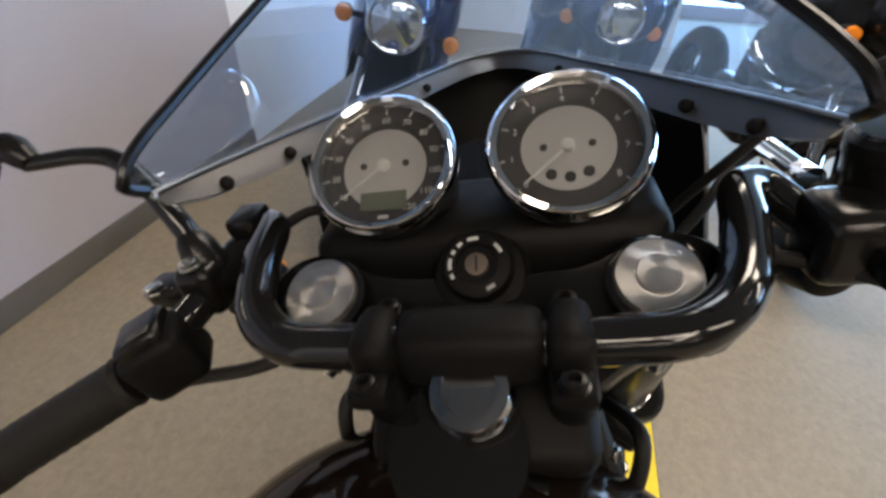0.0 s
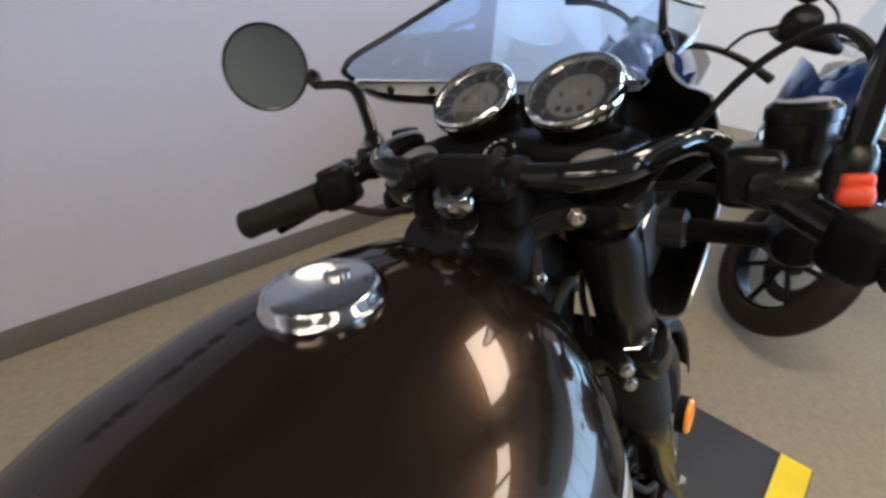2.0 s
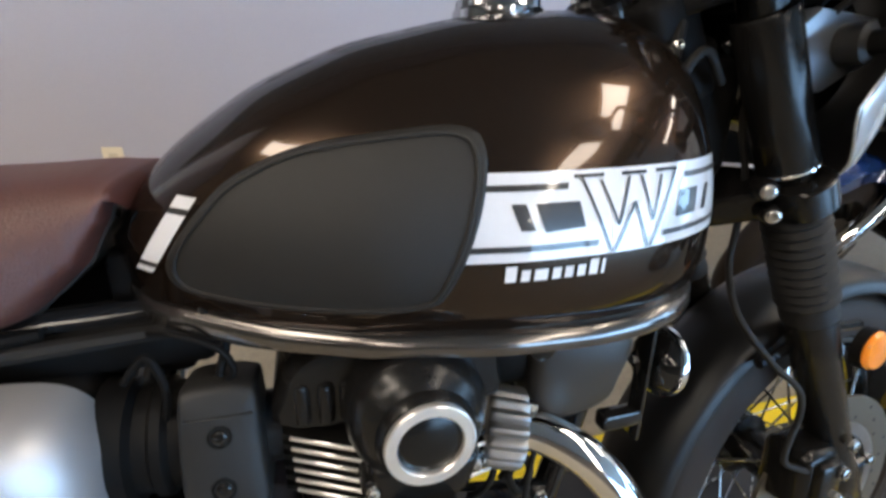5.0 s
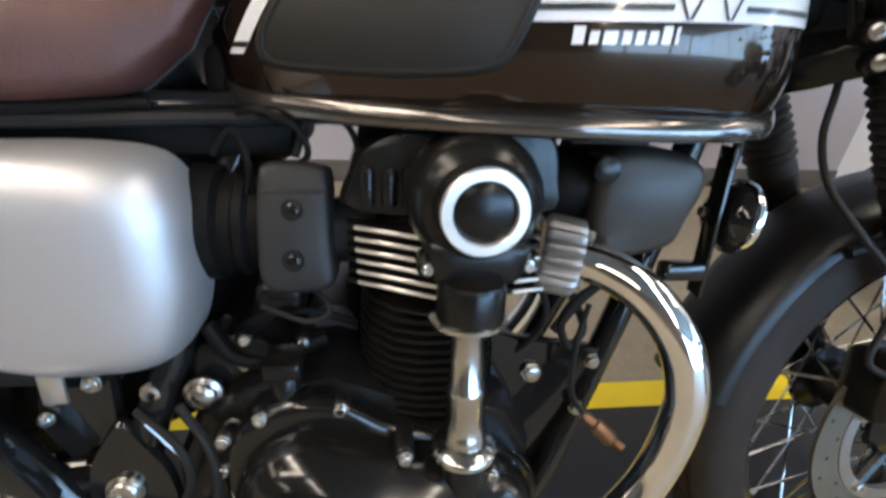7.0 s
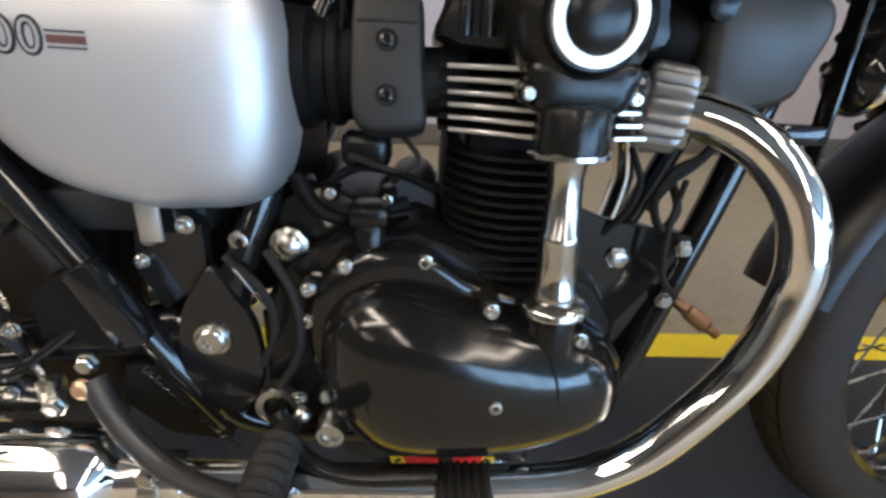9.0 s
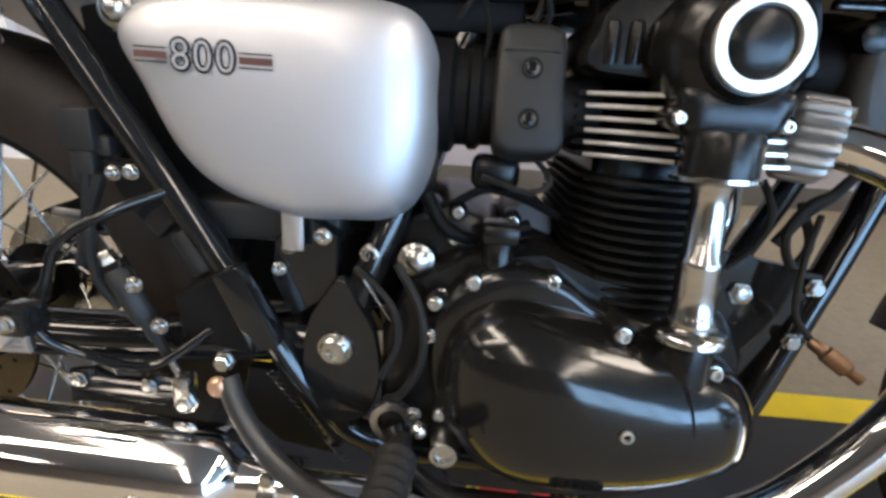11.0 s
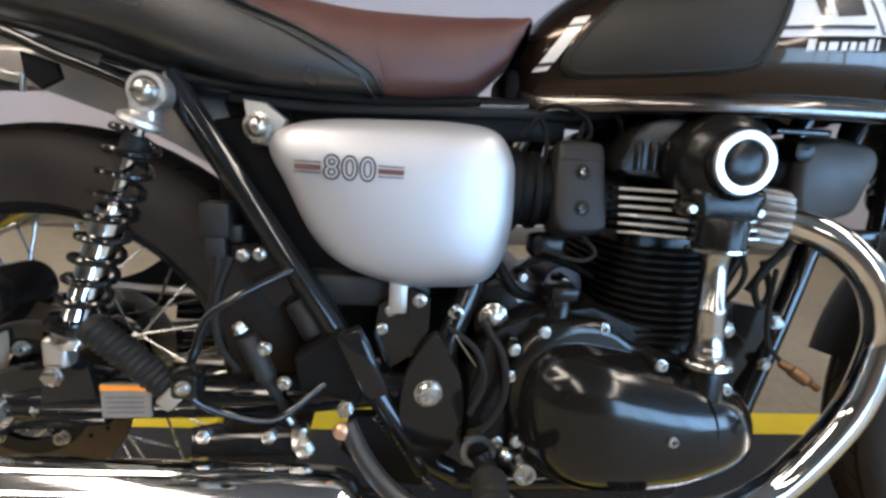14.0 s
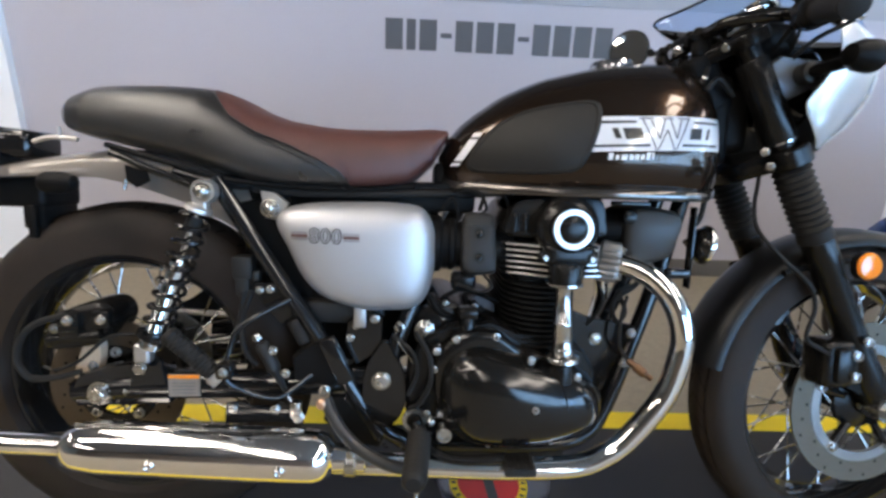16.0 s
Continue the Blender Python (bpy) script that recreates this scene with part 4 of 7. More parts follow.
for digit, dx in (("8", -0.0178), ("0", 0.0), ("0", 0.0178)):
    text_part("number_outline", digit, 0.0330, black_decal, cover_ob, TM @ pose(dx, 0, 0), "dark outlined digit", 0.0002, swell=0.0014)
    text_part("number", digit, 0.0322, silver_paint, cover_ob, TM @ pose(dx, 0, 0.0006), "pale digit", 0.0002, swell=-0.0004)
for x0, x1 in ((-0.0545, -0.0285), (0.0285, 0.0545)):
    for dy, hh, mt in ((0, 0.0026, brown_decal), (0.0052, 0.0006, black_decal), (-0.0052, 0.0006, black_decal)):
        part("number_line", box(x0, x1, dy - hh, dy + hh, 0.0, 0.0004, 0), mt, cover_ob, m=TM)
part("cover_bracket", slab([(0.288, 0.702), (0.312, 0.700), (0.335, 0.682), (0.320, 0.652), (0.296, 0.656)], -0.110, -0.118), alu, chassis, "pale triangular bracket")
part("cover_bolt", turned([(0.016, 0), (0.016, 0.003), (0.011, 0.004), (0.0098, 0.008), (0.006, 0.0105), (0.002, 0.0112)], (0.305, -0.121, 0.673), (0.305, -1, 0.673)), steel, chassis, "chrome domed bolt")
part("cover_tab", box(0.453, 0.473, -0.146, -0.141, 0.474, 0.512, 0.002), alu, chassis)
part("air_box", box(0.36, 0.575, -0.09, 0.09, 0.478, 0.675, 0.02, 3), black_matte, bike, "black plastic air box behind the side cover")
part("battery_case", box(0.33, 0.50, -0.118, -0.05, 0.472, 0.51, 0.006), grey_plastic, bike)

# crankcase
case_out = [Vector(q) for q in [(0.545, 0.30), (0.60, 0.272), (0.72, 0.265), (0.84, 0.285), (0.885, 0.33), (0.885, 0.40), (0.86, 0.44), (0.80, 0.46), (0.74, 0.47), (0.69, 0.49), (0.62, 0.48), (0.57, 0.455), (0.545, 0.40)]]
engine = part("engine", slab(case_out, 0.135, -0.14, 0.008), black_satin, bike, "black air-cooled twin engine with bevel drive tower")
cov_pts = [(0.589, 0.404), (0.600, 0.438), (0.624, 0.464), (0.658, 0.479), (0.700, 0.475), (0.735, 0.453), (0.765, 0.443), (0.800, 0.434), (0.845, 0.412), (0.872, 0.393), (0.891, 0.364), (0.893, 0.333), (0.876, 0.308), (0.840, 0.291), (0.780, 0.274), (0.720, 0.268), (0.665, 0.268), (0.626, 0.292), (0.602, 0.330), (0.592, 0.370)]
dome_pts = [(0.605, 0.366), (0.610, 0.410), (0.630, 0.437), (0.666, 0.450), (0.712, 0.445), (0.754, 0.436), (0.800, 0.426), (0.851, 0.406), (0.875, 0.385), (0.885, 0.356), (0.880, 0.325), (0.840, 0.300), (0.780, 0.284), (0.700, 0.279), (0.645, 0.290), (0.615, 0.325)]
cov_out = round_outline(cov_pts, 5)
part("clutch_cover_rim", dome(cov_out, -0.13, [(0, -0.146), (0.006, -0.152), (0.018, -0.157), (0.04, -0.161), (0.08, -0.1635), (0.16, -0.164)]), engine_black, engine, smooth=70)
part("clutch_cover", dome(round_outline(dome_pts, 5), -0.155, [(0, -0.163), (0.010, -0.170), (0.030, -0.179), (0.065, -0.188), (0.115, -0.197), (0.18, -0.2045), (0.27, -0.2115), (0.38, -0.217), (0.52, -0.2215), (0.68, -0.2240), (0.85, -0.2252)], (0.745, 0.360)), engine_black, engine, "satin black oval engine cover", smooth=70)
part("cover_seam", tube([(0.795, -0.180, 0.425), (0.802, -0.2075, 0.408), (0.808, -0.2180, 0.388), (0.811, -0.2205, 0.365), (0.809, -0.2190, 0.342)], 0.0010, 6), black_matte, engine)
for x, z in ((0.698, 0.468), (0.630, 0.462), (0.754, 0.438), (0.833, 0.410), (0.872, 0.325), (0.758, 0.368), (0.597, 0.440), (0.594, 0.408), (0.607, 0.326), (0.691, 0.281), (0.80, 0.288)):
    face = {0.754: -0.190, 0.833: -0.188, 0.758: -0.2225, 0.691: -0.172, 0.80: -0.172}.get(x, -0.160)
    part("cover_screw", bolt((x, face, z), 0.0056, 0.0055), steel, engine)
    part("screw_boss", lathe([(0.0095, -0.15), (0.0095, face + 0.002), (0.0080, face), (0.004, face)], "y", (x, 0, z), 16), black_satin, engine)
part("oil_filler", merged(lathe([(0.014, 0.47), (0.014, 0.498), (0.011, 0.502)], "z", (0.65, -0.14, 0), 16), box(0.634, 0.666, -0.16, -0.122, 0.497, 0.514, 0.004)), black_satin, engine, "black oil filler plug")
part("drain_plug", merged(lathe([(0.0135, -0.135), (0.0135, -0.186), (0.0125, -0.188), (0.009, -0.188), (0.008, -0.184), (0.001, -0.184)], "y", (0.614, 0, 0.301), 22), box(0.6128, 0.6152, -0.187, -0.183, 0.293, 0.309, 0)), steel, engine, "slotted steel plug")

part("oil_pan", slab([(0.60, 0.285), (0.612, 0.212), (0.63, 0.203), (0.80, 0.203), (0.845, 0.222), (0.87, 0.295)], 0.115, -0.115, 0.008), black_satin, engine, "black oil pan under the crankcase")

# cylinders with fins
def plan_plate(outline, z0, z1):
    """A flat plate from an outline in x and y."""
    return grid_skin(bmesh.new(), [[(x, y, z) for x, y in outline] for z in (z0, z1)])


part("cylinder_core", box(0.730, 0.835, -0.118, 0.118, 0.45, 0.64, 0.02, 3), black_satin, engine)
NF = 12
for i in range(NF):
    z = 0.447 + 0.0097 * i
    grow = 0.006 * math.sin(math.pi * (i + 2) / (NF + 4))
    x0, x1 = 0.716 - grow, 0.842 + grow
    part("cylinder_fin", plan_plate([(x0 + 0.004, -0.092), (x0 + 0.014, -0.120), (x0 + 0.034, -0.142), (x0 + 0.058, -0.151), (x1 - 0.050, -0.151), (x1 - 0.026, -0.142), (x1 - 0.008, -0.120), (x1, -0.092), (x1, 0.092), (x1 - 0.026, 0.142), (x1 - 0.050, 0.151), (x0 + 0.058, 0.151), (x0 + 0.034, 0.142), (x0 + 0.004, 0.092)], z, z + 0.0032), fin_black, engine)
for i in range(6):
    z = 0.5745 + 0.0099 * i
    part("head_fin", plan_plate([(0.706, -0.1235), (0.786, -0.1655), (0.868, -0.1475), (0.868, 0.1475), (0.786, 0.1655), (0.706, 0.1235)], z, z + 0.0040), fin_black, engine)
    part("fin_edge", box(0.002 + 0.0006 * (5 - i), 0.078 if i < 3 else 0.064, -0.0012, 0.0012, z + 0.0002, z + 0.0038, 0.0008, 1), fin_metal, engine, "polished fin edge", pose(0.710, -0.1262, 0, 0, 0, -27.7))
    if i < 4:
        part("fin_edge", box(0.0, 0.030, -0.0012, 0.0012, z + 0.0002, z + 0.0038, 0.0008, 1), fin_metal, engine, "polished fin edge", pose(0.846, -0.1535, 0, 0, 0, 12.0))
part("head_cover", dome(round_outline([(0.714, 0.640), (0.709, 0.672), (0.720, 0.694), (0.750, 0.708), (0.79, 0.716), (0.83, 0.718), (0.872, 0.708), (0.884, 0.67), (0.872, 0.640)], 4), 0.13, [(0, -0.13), (0.06, -0.138), (0.2, -0.14)]), black_satin, engine, "black cylinder head cover")
for x, y in ((0.724, -0.137), (0.741, -0.140), (0.757, -0.142)):
    part("cam_boss", turned([(0.0060, 0), (0.0064, 0.004), (0.0064, 0.026), (0.0052, 0.031), (0.002, 0.033)], (x, y, 0.648), (x, y, 1)), black_satin, engine)
# bevel gear housing, silver ring and tower
RX, RZ = 0.806, 0.660
part("bevel_housing", lathe([(0.0525, -0.11), (0.0540, -0.150), (0.0535, -0.163), (0.0510, -0.173), (0.0465, -0.181), (0.0410, -0.187), (0.0365, -0.190), (0.0350, -0.196), (0.0335, -0.1985), (0.024, -0.1985), (0.022, -0.194)], "y", (RX, 0, RZ), 56), black_satin, engine, "round satin black bevel gear housing")
part("ring_trim", lathe([(0.0322, -0.197), (0.0320, -0.2020), (0.0310, -0.2030), (0.0240, -0.2030), (0.0232, -0.202), (0.0230, -0.196)], "y", (RX, 0, RZ), 56, closed=True), fin_metal, engine, "bright turned aluminium ring")
part("ring_cap", lathe([(0.0230, -0.194), (0.0230, -0.199), (0.018, -0.2012), (0.010, -0.2026), (0.001, -0.2030)], "y", (RX, 0, RZ), 40), black_satin, engine)
part("bevel_neck", dome(round_outline([(0.768, 0.632), (0.806, 0.636), (0.848, 0.632), (0.846, 0.612), (0.838, 0.598), (0.804, 0.594), (0.774, 0.598), (0.770, 0.612)], 3), -0.12, [(0, -0.176), (0.04, -0.182), (0.12, -0.186), (0.3, -0.188)]), black_satin, engine, smooth=50)
part("neck_collar", lathe([(0.0255, 0.569), (0.0275, 0.571), (0.0275, 0.597), (0.0255, 0.602), (0.015, 0.604)], "z", (0.804, -0.181, 0), 32), black_satin, engine)
for p in ((0.769, -0.180, 0.610), (0.851, -0.171, 0.608)):
    part("housing_screw", bolt(p, 0.0043, 0.005), steel, engine)
    part("screw_boss", lathe([(0.0085, -0.13), (0.0085, p[1] + 0.002), (0.006, p[1])], "y", (p[0], 0, p[2]), 16), black_satin, engine)
part("bevel_tower", turned([(0.030, -0.004), (0.0315, -0.003), (0.0315, 0.000), (0.017, 0.003), (0.0150, 0.008), (0.0136, 0.016), (0.0144, 0.058), (0.0164, 0.061), (0.0170, 0.066), (0.0163, 0.068), (0.0168, 0.084), (0.0160, 0.086), (0.0172, 0.106), (0.0192, 0.110), (0.0180, 0.116), (0.0270, 0.120), (0.0285, 0.122), (0.0285, 0.127), (0.022, 0.131)], (0.803, -0.180, 0.566), (0.806, -0.187, 0.436), 28), shaft_steel, engine, "chrome bevel drive shaft tube")
for dx in (-0.023, 0.023):
    part("tower_bolt", bolt((0.806 + dx, -0.193, 0.441), 0.0045, 0.006, (0, -0.25, 1), "hex"), steel, engine)
part("tower_seat", lathe([(0.022, 0.400), (0.0205, 0.43), (0.019, 0.438)], "z", (0.806, -0.187, 0), 24), black_satin, engine)

# throttle body cover and intake
TCM = Matrix.Translation((-0.004, -0.11, 0.62)) @ Matrix.Rotation(radians(-12), 4, "X") @ Matrix.Translation((0, 0.11, -0.62))
carb = part("throttle_cover", dome(round_outline([(0.640, 0.662), (0.646, 0.674), (0.666, 0.676), (0.688, 0.674), (0.696, 0.664), (0.698, 0.61), (0.700, 0.578), (0.690, 0.568), (0.658, 0.566), (0.646, 0.570), (0.640, 0.580), (0.638, 0.61)], 4), -0.085, [(0, -0.124), (0.03, -0.131), (0.07, -0.1345), (0.14, -0.136), (0.4, -0.138)]), grey_plastic, bike, "dark grey plastic throttle body cover", TCM, smooth=50)
for z in (0.637, 0.596):
    part("cover_screw", bolt((0.668, -0.1375, z), 0.0048, 0.003), black_gloss, carb, m=TCM)
    part("screw_well", lathe([(0.0088, -0.1365), (0.0088, -0.1387), (0.0068, -0.1387), (0.0065, -0.1368)], "y", (0.668, 0, z), 18, closed=True), black_matte, carb, m=TCM)
part("cover_ridge", box(0.644, 0.692, -0.1392, -0.128, 0.650, 0.653, 0.0015), grey_plastic, carb, m=TCM)
part("intake_boot", lathe([(0.052, 0.578), (0.050, 0.598), (0.043, 0.602), (0.043, 0.612), (0.047, 0.615), (0.047, 0.622), (0.042, 0.626), (0.042, 0.645)], "x", (0, -0.085, 0.617), 32), black_matte, carb, "black rubber intake boot")
part("intake_stub", lathe([(0.030, 0.69), (0.030, 0.73)], "x", (0, -0.085, 0.61), 24), rubber, carb)
coil = part("ignition_coil", merged(box(0.735, 0.845, -0.052, 0.052, 0.712, 0.752, 0.008, 2), box(0.755, 0.825, -0.066, -0.050, 0.716, 0.742, 0.006, 2)), black_matte, chassis, "black ignition coil under the tank")
for pts in ([(0.75, -0.066, 0.725), (0.725, -0.088, 0.716), (0.718, -0.098, 0.690), (0.735, -0.104, 0.668)], [(0.83, -0.066, 0.725), (0.865, -0.084, 0.718), (0.888, -0.096, 0.694), (0.880, -0.104, 0.668)]):
    part("plug_lead", tube(pts, 0.0034, 8), black_matte, coil)
for pts in ([(0.618, -0.092, 0.712), (0.640, -0.108, 0.716), (0.668, -0.114, 0.704), (0.676, -0.114, 0.684), (0.664, -0.110, 0.672)], [(0.640, -0.085, 0.716), (0.672, -0.102, 0.722), (0.706, -0.110, 0.708), (0.716, -0.108, 0.682), (0.708, -0.100, 0.660)], [(0.690, -0.080, 0.728), (0.725, -0.090, 0.722), (0.760, -0.086, 0.726), (0.80, -0.080, 0.730)]):
    part("under_tank_cable", tube(pts, 0.0028, 8), black_matte, chassis)
part("throttle_cable", tube([(0.665, -0.11, 0.68), (0.672, -0.105, 0.71), (0.66, -0.10, 0.735), (0.70, -0.085, 0.76)], 0.0035, 8), black_matte, carb)
part("vent_hose", tube([(0.60, -0.105, 0.68), (0.618, -0.108, 0.70), (0.628, -0.11, 0.67), (0.62, -0.112, 0.63)], 0.003, 8), black_matte, carb)
part("drain_hose", tube([(0.675, -0.12, 0.57), (0.69, -0.13, 0.55), (0.67, -0.13, 0.54), (0.63, -0.12, 0.55)], 0.0026, 8), rubber, carb)
part("idle_body", box(0.62, 0.665, -0.11, -0.07, 0.535, 0.568, 0.01, 3), black_satin, carb)
part("hose", tube([(0.58, -0.115, 0.53), (0.60, -0.12, 0.50), (0.63, -0.11, 0.49), (0.68, -0.09, 0.50)], 0.007, 10), black_matte, engine)
part("hose", tube([(0.60, -0.10, 0.515), (0.635, -0.10, 0.535), (0.67, -0.09, 0.528), (0.71, -0.08, 0.51)], 0.0045, 8), black_matte, engine)
part("starter_motor", lathe([(0.026, -0.05), (0.028, -0.045), (0.028, 0.06), (0.02, 0.064)], "y", (0.683, 0, 0.489), 24), pbr("starter_grey", (0.085, 0.075, 0.078), 0.4, 0.5), engine)
part("crank_hump", dome(round_outline([(0.555, 0.44), (0.56, 0.50), (0.60, 0.52), (0.64, 0.505), (0.66, 0.47), (0.6, 0.44)], 4), 0.08, [(0, -0.10), (0.08, -0.112), (0.3, -0.116)]), black_satin, engine)

for x, z in ((0.585, 0.517), (0.611, 0.514), (0.609, 0.488), (0.662, 0.509), (0.593, 0.456)):
    part("case_boss", lathe([(0.0085, -0.085), (0.0085, -0.114), (0.007, -0.116)], "y", (x, 0, z), 14), black_satin, engine)
    part("case_bolt", bolt((x, -0.116, z), 0.0045, 0.0045), steel, engine)

# exhaust
head_path = [(0.885, -0.122, 0.600), (0.925, -0.135, 0.595), (0.962, -0.158, 0.577), (0.990, -0.178, 0.543), (1.004, -0.188, 0.500), (1.005, -0.190, 0.455), (0.985, -0.190, 0.382), (0.930, -0.190, 0.304), (0.885, -0.190, 0.268), (0.835, -0.190, 0.250), (0.727, -0.190, 0.245), (0.58, -0.191, 0.248), (0.41, -0.196, 0.256)]
def exhaust(side_sign):
    f = Matrix.Diagonal((1, -side_sign, 1, 1))
    ex = part("exhaust_pipe", tube(head_path, 0.0192, 20, 8), chrome, bike, "chrome exhaust header pipe", f)
    part("silencer", turned([(0.0205, -0.060), (0.0225, -0.058), (0.0225, -0.020), (0.0235, -0.006), (0.028, -0.002), (0.0345, 0.003), (0.0395, 0.011), (0.0425, 0.022), (0.0436, 0.036), (0.0440, 0.06), (0.0440, 0.12), (0.0428, 0.36), (0.039, 0.40), (0.034, 0.418), (0.026, 0.424), (0.020, 0.424), (0.0185, 0.43), (0.0175, 0.64), (0.0145, 0.64), (0.0145, 0.45)], (0.425, -0.198, 0.266), (0.0, -0.20, 0.2815), 40), chrome_soft, ex, "chrome silencer with slim tail pipe", f)
    part("pipe_clamp", turned([(0.0235, 0), (0.0255, 0.002), (0.0255, 0.018), (0.0235, 0.02)], (0.470, -0.198, 0.2585), (0.0, -0.20, 0.275), 28), steel, ex, "steel clamp", f)
    part("clamp_bolt", turned([(0.004, 0), (0.004, 0.012), (0.0065, 0.012), (0.0065, 0.018), (0.003, 0.019)], (0.461, -0.206, 0.286), (0.461, -0.30, 0.282), 10), steel, ex, m=f)
    for x, z in ((0.150, 0.271), (0.351, 0.264)):
        part("shield_bolt", bolt((x, -0.2405, z), 0.0085, 0.006, (0, -0.98, -0.15)), chrome, ex, m=f)
    part("shield_lip", tube([(0.38, -0.2, 0.309), (0.30, -0.205, 0.3125), (0.15, -0.21, 0.318), (0.02, -0.21, 0.322)], 0.0028, 6), chrome, ex, m=f)
    return ex


pipe_r = exhaust(1)
exhaust(-1)
FLM = along((0.884, -0.122, 0.601), (0.925, -0.136, 0.596))


def lobed(r_out, r_in, lobes, levels):
    """A collar round the z axis with rounded lobes; levels are (height, share of the radius)."""
    n = lobes * 8
    rings_ = []
    for h, k in levels:
        ring_ = []
        for i in range(n):
            a = 2 * math.pi * i / n
            r = r_in + (r_out - r_in) * (0.5 + 0.5 * math.cos(lobes * a)) ** 0.55
            ring_.append((r * k * math.cos(a), r * k * math.sin(a), h))
        rings_.append(ring_)
    return grid_skin(bmesh.new(), rings_)


fl = part("exhaust_flange", lobed(0.0365, 0.0318, 17, [(-0.006, 0.92), (-0.003, 1.0), (0.0, 1.01), (0.022, 0.99), (0.026, 0.98), (0.029, 0.92), (0.030, 0.6)]), cast_grey, engine, "lobed cast aluminium exhaust collar", m=FLM)
for dx, dy in ((0.0, 0.024), (0.0, -0.024)):
    part("flange_nut", turned([(0.006, 0.029), (0.006, 0.037), (0.003, 0.038)], FLM @ Vector((dx, dy, 0)), FLM @ Vector((dx, dy, 1)), 6), steel, fl)
sensor = part("oxygen_sensor", turned([(0.004, 0), (0.0062, 0.003), (0.0062, 0.014), (0.0085, 0.016), (0.0085, 0.036), (0.005, 0.039), (0.005, 0.050)], (0.944, -0.128, 0.420), (0.993, -0.162, 0.386), 12), pbr("heat_brown", (0.22, 0.13, 0.08), 0.35, 0.8), pipe_r, "heat-tinted brown sensor")
part("sensor_wire", tube([(0.946, -0.129, 0.419), (0.932, -0.118, 0.442), (0.934, -0.108, 0.49), (0.95, -0.09, 0.53)], 0.0032, 8), rubber, sensor)

# front engine mount, canister, horn
mount = part("engine_mount", slab([(0.850, 0.498), (0.880, 0.486), (0.978, 0.470), (0.962, 0.42), (0.935, 0.36), (0.914, 0.308), (0.87, 0.33), (0.855, 0.40)], -0.070, -0.082, 0.002), black_gloss, chassis, "black steel engine mount plate")
for p, r in (((0.898, -0.083, 0.445), 0.0095), ((0.966, -0.083, 0.457), 0.0075), ((0.953, -0.090, 0.401), 0.0075)):
    part("mount_bolt", bolt(p, r, 0.009, kind="hex"), steel, mount)
can = part("canister", dome(round_outline([(0.925, 0.69), (1.0, 0.692), (1.022, 0.672), (1.012, 0.635), (0.995, 0.605), (0.93, 0.602)], 4), -0.02, [(0, -0.118), (0.06, -0.128), (0.2, -0.132)]), pbr("canister_plastic", (0.030, 0.027, 0.024), 0.42, 0.0, var=0.15, bump=0.1, bscale=1500, spec=0.4), bike, "dark plastic canister under the tank", smooth=50)
part("canister_neck", lathe([(0.028, 0.88), (0.036, 0.90), (0.036, 0.93)], "x", (0, -0.08, 0.655), 24), black_matte, can)
part("canister_lug", lathe([(0.012, -0.10), (0.012, -0.132), (0.006, -0.134)], "y", (0.925, 0, 0.678), 16), black_satin, can)
part("clip", box(0.895, 0.965, -0.12, -0.112, 0.698, 0.706, 0.002), black_gloss, can)
HA, HB = (1.072, -0.110, 0.632), (1.272, -0.118, 0.604)
horn = part("horn", turned([(0.002, -0.030), (0.009, -0.030), (0.010, -0.022), (0.022, -0.020), (0.028, -0.014), (0.0325, -0.006), (0.0340, 0.0), (0.0325, 0.005), (0.02, 0.007), (0.002, 0.008)], HA, HB, 36), black_gloss, bike, "black disc horn with chrome rim")
part("horn_rim", turned([(0.0335, -0.0045), (0.0358, -0.003), (0.0362, 0.0), (0.0355, 0.003), (0.033, 0.0045)], HA, HB, 36), chrome, horn)
part("horn_bolt", turned([(0.005, -0.036), (0.0055, -0.035), (0.0055, -0.029)], HA, HB, 6), steel, horn)
part("horn_bracket", merged(box(1.040, 1.044, -0.13, -0.11, 0.555, 0.70, 0.001), box(1.0, 1.044, -0.13, -0.112, 0.572, 0.59, 0.004)), black_gloss, horn)
part("radiator_hose", tube([(1.09, -0.07, 0.73), (1.072, -0.09, 0.68), (1.05, -0.10, 0.66)], 0.005, 8), rubber, horn)
for k, pts in enumerate(([(1.06, -0.04, 0.70), (1.03, -0.055, 0.62), (0.98, -0.06, 0.55), (0.935, -0.09, 0.53), (0.915, -0.09, 0.50)], [(0.955, -0.09, 0.55), (0.93, -0.10, 0.54), (0.92, -0.095, 0.51), (0.935, -0.09, 0.48), (0.95, -0.085, 0.50), (0.93, -0.09, 0.54)], [(0.89, -0.09, 0.56), (0.90, -0.10, 0.53), (0.895, -0.095, 0.50), (0.88, -0.08, 0.47)])):
    part("wiring", tube(pts, 0.0055 - 0.001 * k, 8), rubber, chassis)

